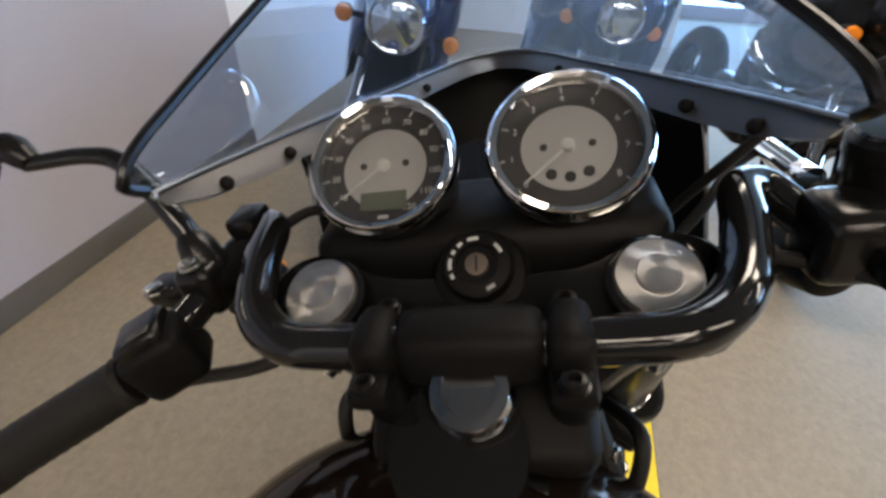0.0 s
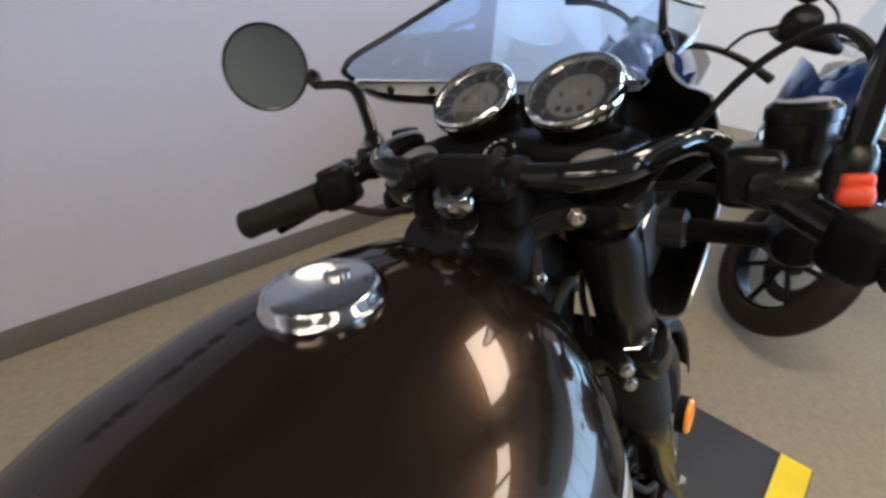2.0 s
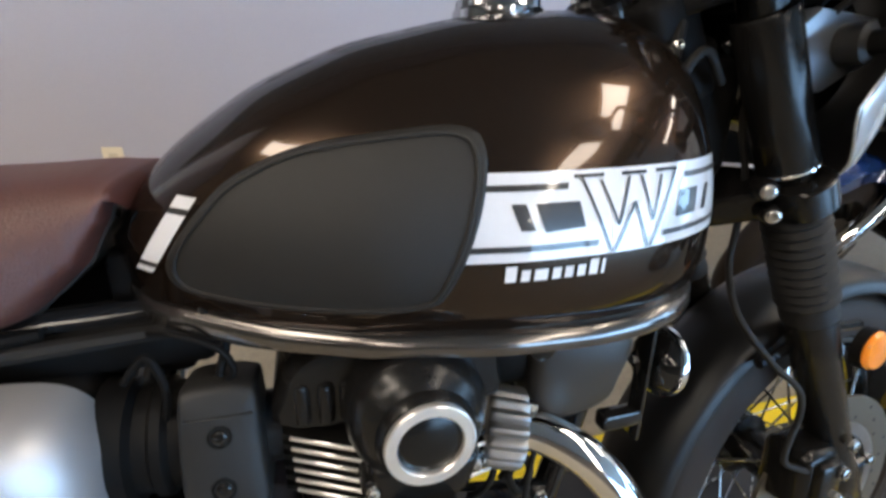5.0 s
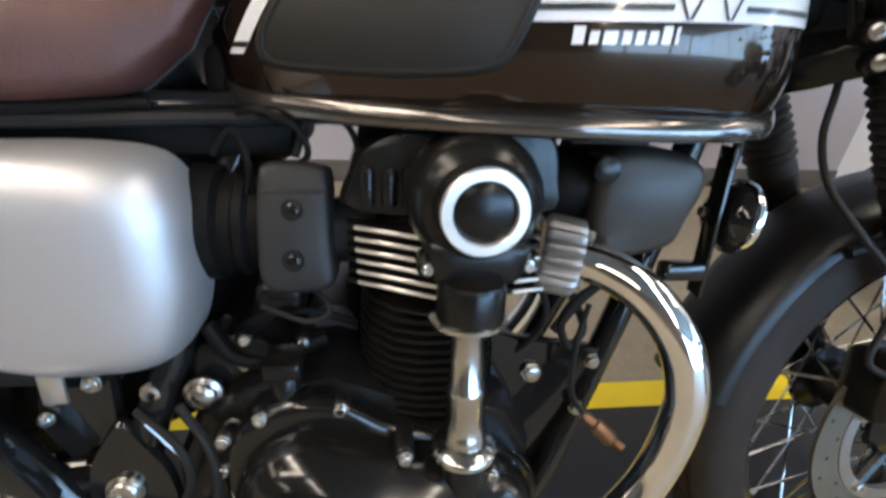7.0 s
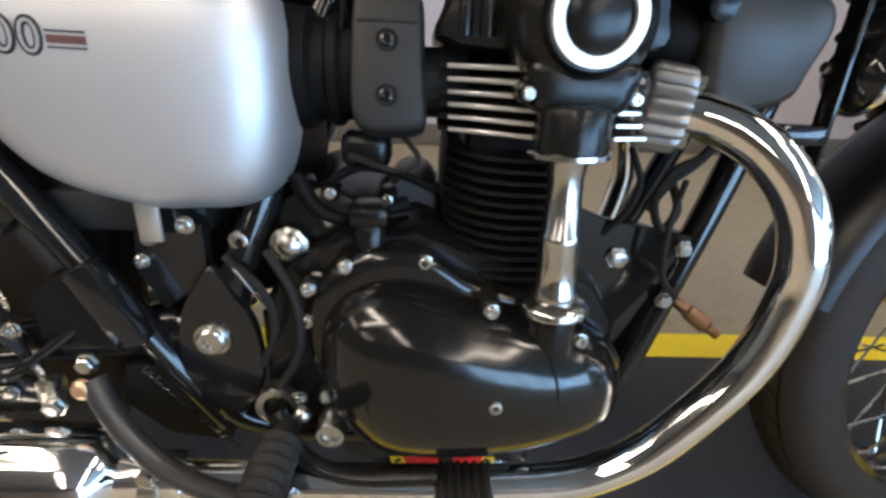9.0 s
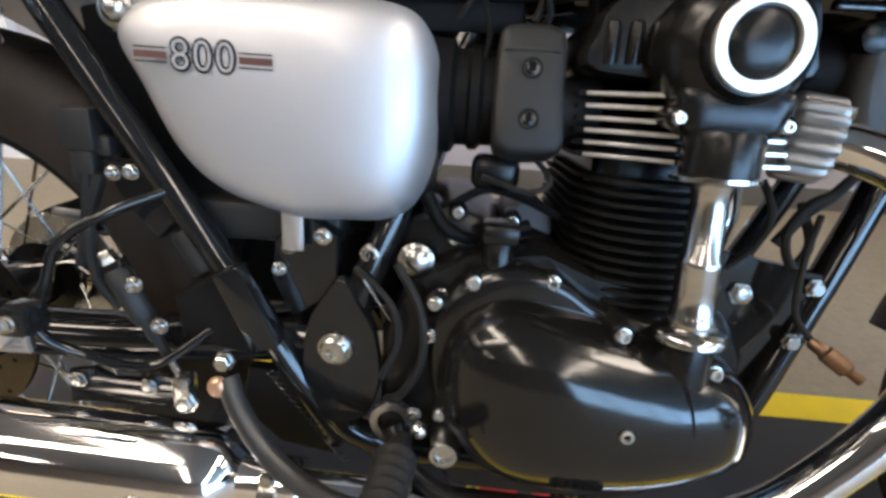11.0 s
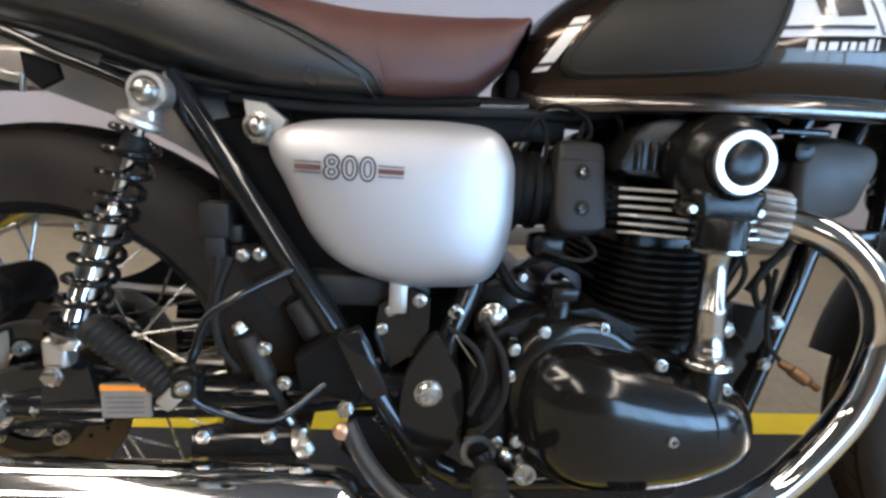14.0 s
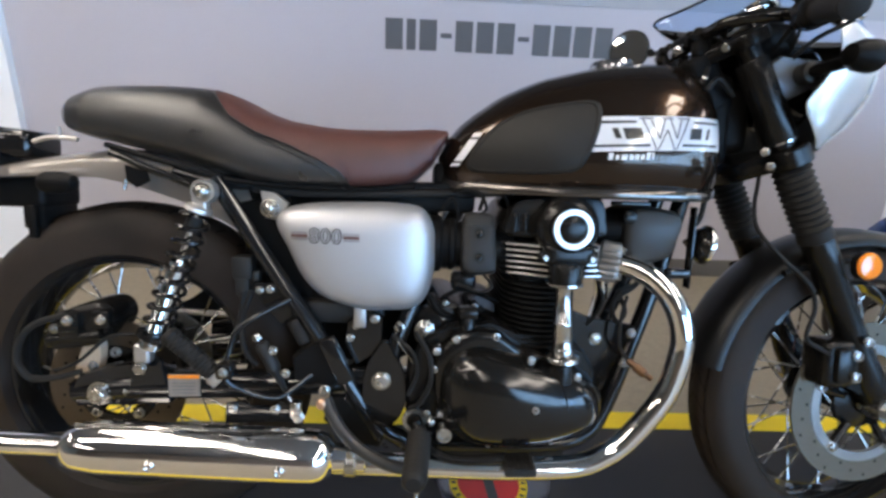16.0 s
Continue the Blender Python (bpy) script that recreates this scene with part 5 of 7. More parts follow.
# rear mechanicals between wheel and engine
part("inner_fender", slab([(0.24, 0.68), (0.33, 0.70), (0.40, 0.50), (0.38, 0.42), (0.30, 0.47), (0.25, 0.56)], -0.07, -0.085, 0.004), black_matte, bike, "black plastic inner fender")
reg = part("connector_block", merged(box(0.242, 0.276, -0.135, -0.105, 0.550, 0.590, 0.005), box(0.247, 0.270, -0.132, -0.108, 0.520, 0.552, 0.004), box(0.272, 0.288, -0.130, -0.110, 0.545, 0.566, 0.006)), grey_plastic, bike, "dark grey electrical connector")
part("cable", tube([(0.262, -0.13, 0.53), (0.258, -0.132, 0.49), (0.25, -0.134, 0.455), (0.245, -0.134, 0.44)], 0.006, 8), rubber, reg)
part("cable", tube([(0.275, -0.13, 0.53), (0.26, -0.135, 0.48), (0.265, -0.14, 0.43), (0.285, -0.14, 0.40)], 0.0055, 8), rubber, reg)
for x, z in ((0.289, 0.532), (0.307, 0.534)):
    part("rack_bolt", bolt((x, -0.131, z), 0.0062, 0.006), steel, chassis)
part("rack_plate", slab([(0.276, 0.544), (0.322, 0.546), (0.345, 0.49), (0.325, 0.47), (0.292, 0.51)], -0.118, -0.130, 0.002), black_gloss, chassis)
peg_bracket = part("peg_bracket", tube([(0.352, -0.138, 0.523), (0.308, -0.170, 0.503), (0.271, -0.183, 0.478), (0.259, -0.190, 0.442), (0.253, -0.200, 0.414), (0.261, -0.200, 0.393), (0.283, -0.190, 0.375), (0.319, -0.180, 0.360), (0.345, -0.170, 0.363), (0.384, -0.152, 0.391)], 0.0048, 10), black_gloss, bike, "black bent tube carrying the passenger peg")
part("bracket_tube", tube([(0.352, -0.120, 0.520), (0.368, -0.126, 0.47), (0.392, -0.13, 0.42)], 0.0065, 10), black_gloss, peg_bracket)
part("passenger_peg", turned([(0.009, 0.0), (0.0125, 0.004)] + [(0.0150 - 0.0020 * (k % 2), 0.008 + 0.0034 * k) for k in range(25)] + [(0.0135, 0.094), (0.008, 0.098)], (0.250, -0.222, 0.417), (0.186, -0.231, 0.481), 20), rubber, peg_bracket, "ribbed black rubber passenger peg, folded up")
part("hinge_block", box(0.254, 0.280, -0.237, -0.210, 0.412, 0.438, 0.005, 2), black_gloss, peg_bracket)
part("peg_hinge", box(-0.013, 0.014, -0.013, 0.013, -0.013, 0.003, 0.0025), alu, peg_bracket, "bare aluminium peg hinge", m=along((0.250, -0.222, 0.417), (0.186, -0.231, 0.481)))
part("peg_pin", bolt((0.268, -0.238, 0.426), 0.0060, 0.005), steel, peg_bracket)
master = part("rear_master_cylinder", turned([(0.009, 0), (0.0115, 0.004), (0.0115, 0.05), (0.009, 0.055), (0.007, 0.058), (0.007, 0.075), (0.0045, 0.078), (0.0045, 0.115)], (0.299, -0.158, 0.447), (0.342, -0.158, 0.358), 16), grey_plastic, bike, "dark rear brake master cylinder")
part("banjo_bolt", bolt((0.296, -0.158, 0.453), 0.0075, 0.012, (-0.5, 0, 0.9), "hex"), steel, master)
for p in ((0.321, -0.165, 0.437), (0.342, -0.166, 0.398)):
    part("master_bolt", bolt(p, 0.0068, 0.006), steel, master)
part("reservoir", turned([(0.013, 0), (0.0155, 0.004), (0.0155, 0.045), (0.011, 0.05), (0.007, 0.062)], (0.345, -0.118, 0.478), (0.372, -0.12, 0.430), 18), grey_plastic, master, "small brake fluid reservoir")
part("pushrod_clevis", merged(rod((0.340, -0.158, 0.362), (0.362, -0.164, 0.325), 0.004, 8), box(0.350, 0.368, -0.174, -0.156, 0.318, 0.348, 0.004)), steel, master)
part("clevis_nut", bolt((0.366, -0.174, 0.324), 0.009, 0.009, kind="hex"), steel, master)
mount2 = part("silencer_bracket", slab([(0.238, 0.305), (0.36, 0.31), (0.36, 0.335), (0.335, 0.348), (0.32, 0.337), (0.285, 0.336), (0.268, 0.346), (0.24, 0.34)], -0.160, -0.166, 0.002), black_gloss, chassis)
for x, z in ((0.254, 0.333), (0.325, 0.333)):
    part("bracket_bolt", bolt((x, -0.167, z), 0.0065, 0.007, kind="hex"), steel, mount2)
pedal = part("brake_pedal", tube([(0.414, -0.186, 0.362), (0.427, -0.195, 0.338), (0.450, -0.205, 0.309), (0.484, -0.214, 0.283), (0.53, -0.219, 0.264), (0.58, -0.218, 0.254)], 0.0100, 14), pbr("pedal_satin", (0.030, 0.029, 0.028), 0.32, 0.2, var=0.15), bike, "black bent pedal tube")
part("pedal_bolt", bolt((0.409, -0.191, 0.356), 0.0100, 0.008, kind="dome"), pbr("copper_bolt", (0.55, 0.34, 0.22), 0.35, 0.8), pedal, "copper-toned pivot bolt")
part("pedal_nut", bolt((0.411, -0.180, 0.376), 0.0080, 0.010, kind="hex"), steel, pedal)
arm = part("pedal_arm", tube([(0.562, -0.17, 0.315), (0.58, -0.185, 0.285), (0.63, -0.20, 0.266), (0.715, -0.205, 0.272)], [0.010, 0.009, 0.008, 0.009], 12), black_satin, bike, "black brake pedal arm")
part("pedal_pad", box(0.712, 0.765, -0.235, -0.185, 0.256, 0.270, 0.004), rubber, arm, "ribbed rubber pedal pad")
for k in range(6):
    part("pad_rib", box(0.716 + 0.008 * k, 0.720 + 0.008 * k, -0.234, -0.186, 0.2695, 0.273, 0.001, 1), rubber, arm)
ring = part("pivot_ring", lathe([(0.0135, -0.160), (0.0205, -0.160), (0.0215, -0.164), (0.0205, -0.168), (0.0135, -0.168)], "y", (0.562, 0, 0.317), 32, closed=True), steel, bike, "bright steel ring on the footrest pivot")
part("pivot_cap", lathe([(0.016, -0.15), (0.016, -0.163), (0.005, -0.1645)], "y", (0.562, 0, 0.317), 24), black_satin, ring)
part("ring_screw", bolt((0.583, -0.165, 0.328), 0.006, 0.007), steel, ring)
foot = part("foot_peg", turned([(0.010, 0), (0.012, 0.02), (0.0165, 0.022)] + [(0.0200 - (0.0, 0.0006, 0.0030, 0.0030)[k % 4], 0.026 + 0.0030 * k) for k in range(34)] + [(0.0185, 0.130), (0.012, 0.136)], (0.573, -0.172, 0.304), (0.566, -0.30, 0.290), 24), rubber, bike, "ribbed black rubber rider's foot peg")
part("peg_feeler", turned([(0.004, 0), (0.004, 0.028), (0.0055, 0.03), (0.0055, 0.04)], (0.570, -0.288, 0.275), (0.570, -0.290, 0.2), 10), steel, foot, "steel feeler bolt")
part("peg_bolt", bolt((0.59, -0.182, 0.325), 0.008, 0.01, kind="dome"), steel, foot)
part("link_rod", rod((0.530, -0.148, 0.452), (0.556, -0.150, 0.415), 0.0014, 6), steel, chassis)
part("cable", tube([(0.56, -0.148, 0.47), (0.585, -0.16, 0.43), (0.588, -0.165, 0.385), (0.57, -0.16, 0.345), (0.553, -0.15, 0.33)], 0.0042, 8), rubber, chassis)
part("cable", tube([(0.52, -0.14, 0.46), (0.555, -0.155, 0.435), (0.565, -0.16, 0.40), (0.55, -0.16, 0.36)], 0.0035, 8), rubber, chassis)
part("lower_plate", slab([(0.41, 0.345), (0.465, 0.345), (0.52, 0.29), (0.50, 0.25), (0.44, 0.26), (0.40, 0.30)], -0.125, -0.14, 0.003), black_matte, chassis)
part("brake_light_spring", tube([(0.44 + 0.075 * i / 60 + 0.0035 * math.cos(i * 1.6), -0.158 + 0.0035 * math.sin(i * 1.6), 0.355 - 0.095 * i / 60) for i in range(61)], 0.0011, 5, 0), black_satin, chassis)

# rear fender, lamps
def arc_fender(name, at, r0, w, a0, a1, material, label, m=None, drop=0.03, n=36):
    """A mudguard: a curved crown with turned-down sides, from angle a0 to a1."""
    prof = [(-w, -drop), (-w * 0.98, -0.008), (-w * 0.85, 0.002), (-w * 0.5, 0.010), (0, 0.013), (w * 0.5, 0.010), (w * 0.85, 0.002), (w * 0.98, -0.008), (w, -drop)]
    prof2 = [(y * 0.96, h - 0.003) for y, h in prof[::-1]]
    rings_ = []
    for a in np.linspace(radians(a0), radians(a1), n):
        rings_.append([(at[0] + (r0 + h) * math.cos(a), y, at[2] + (r0 + h) * math.sin(a)) for y, h in prof + prof2])
    return part(name, grid_skin(bmesh.new(), rings_), material, bike, label, m)


RFX = [-0.30, -0.24, -0.172, -0.107, -0.05, 0.0, 0.06, 0.14, 0.21, 0.27, 0.31]
RF_TOP = [0.706, 0.724, 0.738, 0.751, 0.760, 0.766, 0.768, 0.759, 0.740, 0.705, 0.66]
RF_LOW = [0.685, 0.700, 0.710, 0.714, 0.717, 0.714, 0.702, 0.677, 0.645, 0.610, 0.58]
rings = []
for x in np.linspace(-0.30, 0.31, 40):
    zt, zl = float(np.interp(x, RFX, RF_TOP)), float(np.interp(x, RFX, RF_LOW))
    prof = [(-0.082, zl), (-0.0815, zl + (zt - zl) * 0.55), (-0.074, zt - 0.010), (-0.055, zt - 0.003), (0, zt + 0.003), (0.055, zt - 0.003), (0.074, zt - 0.010), (0.0815, zl + (zt - zl) * 0.55), (0.082, zl)]
    rings.append([(x, y, z) for y, z in prof] + [(x, y * 0.96, z - (0.003 if 0 < i < 8 else 0.0)) for i, (y, z) in reversed(list(enumerate(prof)))])
rf = part("rear_fender", grid_skin(bmesh.new(), rings), flake_paint, bike, "brown-grey metallic rear fender", smooth=60)
tail = part("tail_light", merged(box(-0.27, -0.150, -0.045, 0.045, 0.745, 0.795, 0.014, 3), box(-0.30, -0.20, -0.055, 0.055, 0.715, 0.800, 0.015, 3)), black_gloss, bike, "black tail light housing")
part("tail_strap", tube([(-0.10, -0.095, 0.772), (-0.07, -0.100, 0.779), (-0.035, -0.104, 0.779), (-0.02, -0.104, 0.777)], 0.004, 8), alu, rf, "bare metal strap on the fender")
part("strap_stud", rod((-0.048, -0.104, 0.776), (-0.050, -0.104, 0.797), 0.0032, 8), alu, rf)
part("tail_stalk", rod((-0.060, -0.06, 0.700), (-0.060, -0.13, 0.702), 0.008), black_matte, tail)
part("rear_turn_signal", turned([(0.004, -0.034), (0.013, -0.028), (0.018, -0.010), (0.018, 0.016), (0.014, 0.024), (0.004, 0.026)], (-0.040, -0.130, 0.704), (-0.5, -0.130, 0.696), 20), black_matte, tail, "black rear turn signal")
part("plate_bracket", merged(box(-0.26, -0.125, -0.05, 0.05, 0.655, 0.715, 0.012, 3), box(-0.17, -0.130, -0.045, 0.045, 0.615, 0.67, 0.006), box(-0.150, -0.135, -0.06, -0.05, 0.600, 0.66, 0.003)), black_matte, tail)

# ---- front fork, handlebar, instruments and cowl (turned with the steering) ----
def on_fork(z, y, ahead=0.0):
    """A place on the fork's axis at a height, moved ahead across it."""
    return Vector((fork_x(z) + ahead * math.cos(RAKE), y, z + ahead * math.sin(RAKE)))


def fork_leg(y):
    leg = part("fork_leg", tube([on_fork(0.99, y), on_fork(0.60, y)], 0.0205, 20, 0), black_satin, bike, "black telescopic fork leg", ST)
    part("fork_cover", turned([(0.0265, 0), (0.028, 0.003), (0.028, 0.155), (0.0265, 0.158)], on_fork(0.955, y), on_fork(0.6, y), 24), black_satin, leg, m=ST)
    part("cover_ring", turned([(0.0275, 0), (0.0290, 0.001), (0.0290, 0.0030), (0.0275, 0.004)], on_fork(0.820, y), on_fork(0.5, y), 28), chrome, leg, m=ST)
    prof = [(0.0255, 0.0), (0.0285, 0.004)]
    for k in range(10):
        prof += [(0.0330, 0.010 + 0.0125 * k), (0.0280, 0.016 + 0.0125 * k)]
    prof += [(0.030, 0.140), (0.030, 0.150), (0.026, 0.152)]
    part("fork_gaiter", turned(prof, on_fork(0.775, y), on_fork(0.3, y), 28), rubber, leg, "ribbed black rubber fork gaiter", ST)
    part("lower_leg", turned([(0.027, 0), (0.028, 0.004), (0.028, 0.06), (0.0265, 0.065), (0.0265, 0.26), (0.030, 0.29), (0.030, 0.37), (0.02, 0.385)], on_fork(0.645, y), on_fork(0.3, y), 24), black_satin, leg, "satin black fork slider", ST)
    part("fork_cap", turned([(0.0205, 0), (0.0205, 0.005), (0.0195, 0.0065), (0.0120, 0.0070), (0.0108, 0.0074), (0.0100, 0.0095), (0.002, 0.0098)], on_fork(1.002, y), on_fork(1.2, y), 36), brushed, leg, "turned aluminium fork cap", ST)
    part("cap_seal", turned([(0.0215, -0.002), (0.0240, 0.0), (0.0240, 0.003), (0.0212, 0.004)], on_fork(1.001, y), on_fork(1.2, y), 32), black_gloss, leg, m=ST)
    return leg


right_leg = fork_leg(-0.087)
fork_leg(0.087)
part("fork_reflector", turned([(0.0245, 0), (0.025, 0.004), (0.022, 0.008), (0.002, 0.0100)], (1.365, -0.122, 0.597), (1.365, -0.30, 0.597), 24), amber, right_leg, "round amber reflector", ST)
part("reflector_base", lathe([(0.0265, -0.112), (0.0265, -0.124), (0.012, -0.124)], "y", (1.365, 0, 0.597), 24), black_matte, right_leg, m=ST)


def clamp_plate(z, thick, name, label):
    """A triple clamp: a plate across both legs and the stem."""
    out = []
    for q in [(-0.128, 0.0), (-0.118, 0.024), (-0.09, 0.030), (-0.05, 0.012), (0.05, 0.012), (0.09, 0.030), (0.118, 0.024), (0.128, 0.0), (0.118, -0.028), (0.08, -0.034), (0.034, -0.066), (0.0, -0.072), (-0.034, -0.066), (-0.08, -0.034), (-0.118, -0.028)]:
        out.append(q)
    f = Matrix.Translation(on_fork(z, 0)) @ Matrix(((0, math.cos(RAKE), AXIS.x, 0), (-1, 0, AXIS.y, 0), (0, math.sin(RAKE), AXIS.z, 0), (0, 0, 0, 1)))
    o = round_outline(out, 4)
    rings_ = []
    for k, h in ((0.03, 0), (0, 0.003), (0, thick - 0.003), (0.03, thick)):
        rings_.append([(q.x * (1 - k), q.y * (1 - k), h) for q in o])
    return part(name, grid_skin(bmesh.new(), rings_), black_satin, bike, label, ST @ f)


top_clamp = clamp_plate(0.975, 0.024, "top_clamp", "black upper fork clamp")
low_clamp = clamp_plate(0.775, 0.034, "lower_clamp", "black lower fork clamp")
for y in (-0.087, 0.087):
    part("pinch_bolt", bolt((1.079, y * 0.95, 0.974), 0.0060, 0.006, (-0.75, -0.6 if y < 0 else 0.6, -0.2)), steel, top_clamp, m=ST)
    for x, z in ((1.158, 0.795), (1.171, 0.770)):
        part("pinch_boss", turned([(0.0105, -0.03), (0.0105, 0), (0.009, 0.002)], (x, y * 1.14, z), (x - 0.6, y * 1.14 + (-0.78 if y < 0 else 0.78), z - 0.1), 16), black_satin, low_clamp, m=ST)
        part("pinch_bolt", bolt((x - 0.0012, y * 1.16, z), 0.0060, 0.005, (-0.6, -0.78 if y < 0 else 0.78, -0.1)), steel, low_clamp, m=ST)
part("stem_nut", turned([(0.019, 0), (0.0195, 0.010), (0.017, 0.014), (0.012, 0.0145), (0.0115, 0.006), (0.002, 0.006)], HEAD + AXIS * -0.004, HEAD + AXIS, 32), chrome_cap, top_clamp, "chrome steering stem nut", ST)
part("clamp_block", box(-0.03, 0.03, -0.055, 0.055, -0.13, -0.02, 0.012, 3), black_matte, top_clamp, m=ST @ Matrix.Translation(HEAD) @ pose(0, 0, 0, 0, -math.degrees(RAKE), 0))

# handlebar: out along the clamps, forward over the fork, then back and down to the grips
half = [(1.060, 0.0, 1.006), (1.060, 0.06, 1.006), (1.063, 0.092, 1.008), (1.084, 0.116, 1.011), (1.125, 0.131, 1.015), (1.163, 0.142, 1.014), (1.174, 0.158, 1.008), (1.152, 0.174, 0.998), (1.105, 0.196, 0.980), (1.065, 0.245, 0.958), (1.036, 0.300, 0.938)]
right = [(x, -y, z) for x, y, z in half[:8]] + [(1.120, -0.200, 0.990), (1.086, -0.250, 0.970), (1.046, -0.333, 0.941)]
bar = part("handlebar", tube(right[:0:-1] + half, 0.0112, 18, 6), black_gloss, bike, "gloss black low handlebar", ST)
for y in (-0.043, 0.043):
    cl = part("bar_clamp", merged(box(1.043, 1.077, y - 0.0105, y + 0.0105, 0.965, 1.021, 0.009, 3), box(1.031, 1.089, y - 0.010, y + 0.010, 0.994, 1.006, 0.005)), black_matte, bar, "black handlebar clamp", ST)
    for x in (1.036, 1.084):
        part("clamp_bolt", bolt((x, y, 1.006), 0.0055, 0.005, (0, 0, 1)), black_satin, cl, m=ST)

part("bar_pad", box(1.045, 1.075, -0.034, 0.034, 0.990, 1.021, 0.010, 3), black_matte, bar, "black block between the handlebar clamps", ST)


def grip(sy):
    a, b = Vector((1.079, 0.218, 0.965)), Vector((1.034, 0.306, 0.936))
    if sy < 0:
        a, b = Vector((1.081, -0.262, 0.967)), Vector((1.041, -0.343, 0.938))
    d = (b - a).normalized()
    g = part("grip", turned([(0.0155, 0.0), (0.0175, 0.004)] + [(0.0160 + 0.0006 * (k % 2), 0.008 + 0.004 * k) for k in range(22)] + [(0.0175, 0.100), (0.0175, 0.106), (0.008, 0.108)], a, b, 24), rubber, bar, "ribbed black rubber grip", ST)
    return g


grip(1)
grip(-1)
# left switch gear and clutch perch
lsw = part("switch_housing", box(-0.019, 0.020, -0.020, 0.020, -0.024, 0.018, 0.009, 3), black_matte, bar, "black handlebar switch housing", ST @ along((1.090, 0.201, 0.971), (1.034, 0.306, 0.936)))
LS = ST @ along((1.090, 0.201, 0.971), (1.034, 0.306, 0.936))
part("switch_button", merged(box(-0.034, -0.022, -0.008, 0.008, -0.012, 0.004, 0.003), box(-0.030, -0.022, -0.012, -0.002, 0.008, 0.018, 0.002)), black_matte, lsw, m=LS)
part("housing_screw", bolt((0.0, 0.0215, -0.01), 0.0045, 0.003, (0, 1, 0)), steel, lsw, m=LS)
part("switch_pod", merged(box(-0.016, 0.016, 0.012, 0.027, -0.018, 0.012, 0.005, 3), box(-0.026, -0.014, -0.004, 0.016, -0.030, -0.014, 0.004)), black_satin, lsw, m=LS)
part("horn_button", turned([(0.0065, 0), (0.0065, 0.004), (0.0045, 0.006)], (-0.020, 0.006, -0.002), (-0.06, 0.006, -0.002), 14), black_gloss, lsw, m=LS)
part("dimmer_rocker", box(-0.026, -0.018, 0.010, 0.020, 0.004, 0.014, 0.002), grey_plastic, lsw, m=LS)
perch = part("lever_perch", merged(box(1.118, 1.156, 0.170, 0.198, 0.975, 1.012, 0.008, 3), box(1.128, 1.152, 0.19, 0.235, 0.975, 0.995, 0.006)), black_satin, bar, "black clutch lever perch", ST)
part("clutch_lever", tube([(1.126, 0.212, 0.968), (1.114, 0.226, 0.956), (1.096, 0.262, 0.938), (1.072, 0.306, 0.917)], [0.0065, 0.006, 0.0055, 0.007], 10), black_satin, perch, "black clutch lever", ST)
part("adjuster", turned([(0.006, 0), (0.010, 0.003), (0.010, 0.014), (0.006, 0.016), (0.005, 0.03)], (1.150, 0.185, 0.995), (1.19, 0.14, 1.0), 14), black_satin, perch, m=ST)
part("clutch_cable", tube([(1.17, 0.165, 0.997), (1.20, 0.13, 1.005), (1.19, 0.10, 0.99), (1.15, 0.08, 0.96), (1.12, 0.05, 0.90)], 0.004, 8), rubber, perch, m=ST)
part("switch_cable", tube([(1.085, 0.19, 0.955), (1.105, 0.15, 0.945), (1.13, 0.10, 0.95), (1.14, 0.05, 0.93)], 0.0045, 8), rubber, perch, m=ST)
part("perch_bolt", bolt((1.126, 0.184, 1.012), 0.0055, 0.005, (0, 0, 1)), steel, perch, m=ST)
part("perch_bolt", bolt((1.146, 0.184, 1.012), 0.0055, 0.005, (0, 0, 1)), steel, perch, m=ST)
part("lever_pivot", bolt((1.128, 0.222, 0.992), 0.0065, 0.006, (0, 0, 1), "hex"), steel, perch, m=ST)
part("adjuster_wheel", turned([(0.0085, 0), (0.0100, 0.001), (0.0100, 0.007), (0.0085, 0.008)], (1.158, 0.176, 0.996), (1.19, 0.14, 1.0), 18), steel, perch, m=ST)
part("cable_clip", box(1.155, 1.182, 0.150, 0.172, 1.012, 1.026, 0.004), black_satin, perch, m=ST)

# mirrors
def mirror(sy, path, c):
    """A round mirror on a bent stem; path runs from the perch to the mirror's joint."""
    base = Vector(path[0])
    arm_ = part("mirror_stem", tube(path, [0.0078, 0.0078, 0.0070, 0.0056, 0.0052], 14), black_gloss, bike, "black mirror stem", ST)
    part("stem_boot", turned([(0.0125, -0.006), (0.0125, 0.012), (0.0105, 0.020), (0.0080, 0.024)], base, path[1], 16), black_satin, arm_, m=ST)
    c = Vector(c)
    face = c + Vector((-0.72, -sy * 0.64, -0.03 if sy > 0 else -0.09))
    shell = part("mirror_housing", turned([(0.003, -0.018), (0.025, -0.016), (0.042, -0.010), (0.0515, -0.002), (0.053, 0.005), (0.052, 0.009), (0.050, 0.009), (0.049, 0.006)], c, face, 44), black_satin, arm_, "round black mirror housing", ST)
    part("mirror_glass", turned([(0.0492, 0.004), (0.0492, 0.0065), (0.001, 0.0068)], c, face, 44), mirror_glass, shell, "round mirror glass", ST)
    part("mirror_joint", turned([(0.0062, 0), (0.0085, 0.006), (0.0105, 0.016), (0.008, 0.024)], Vector(path[-1]) + Vector((0, -sy * 0.006, 0)), c + Vector((0.028, -sy * 0.048, -0.012)), 14), black_satin, arm_, m=ST)
    return arm_


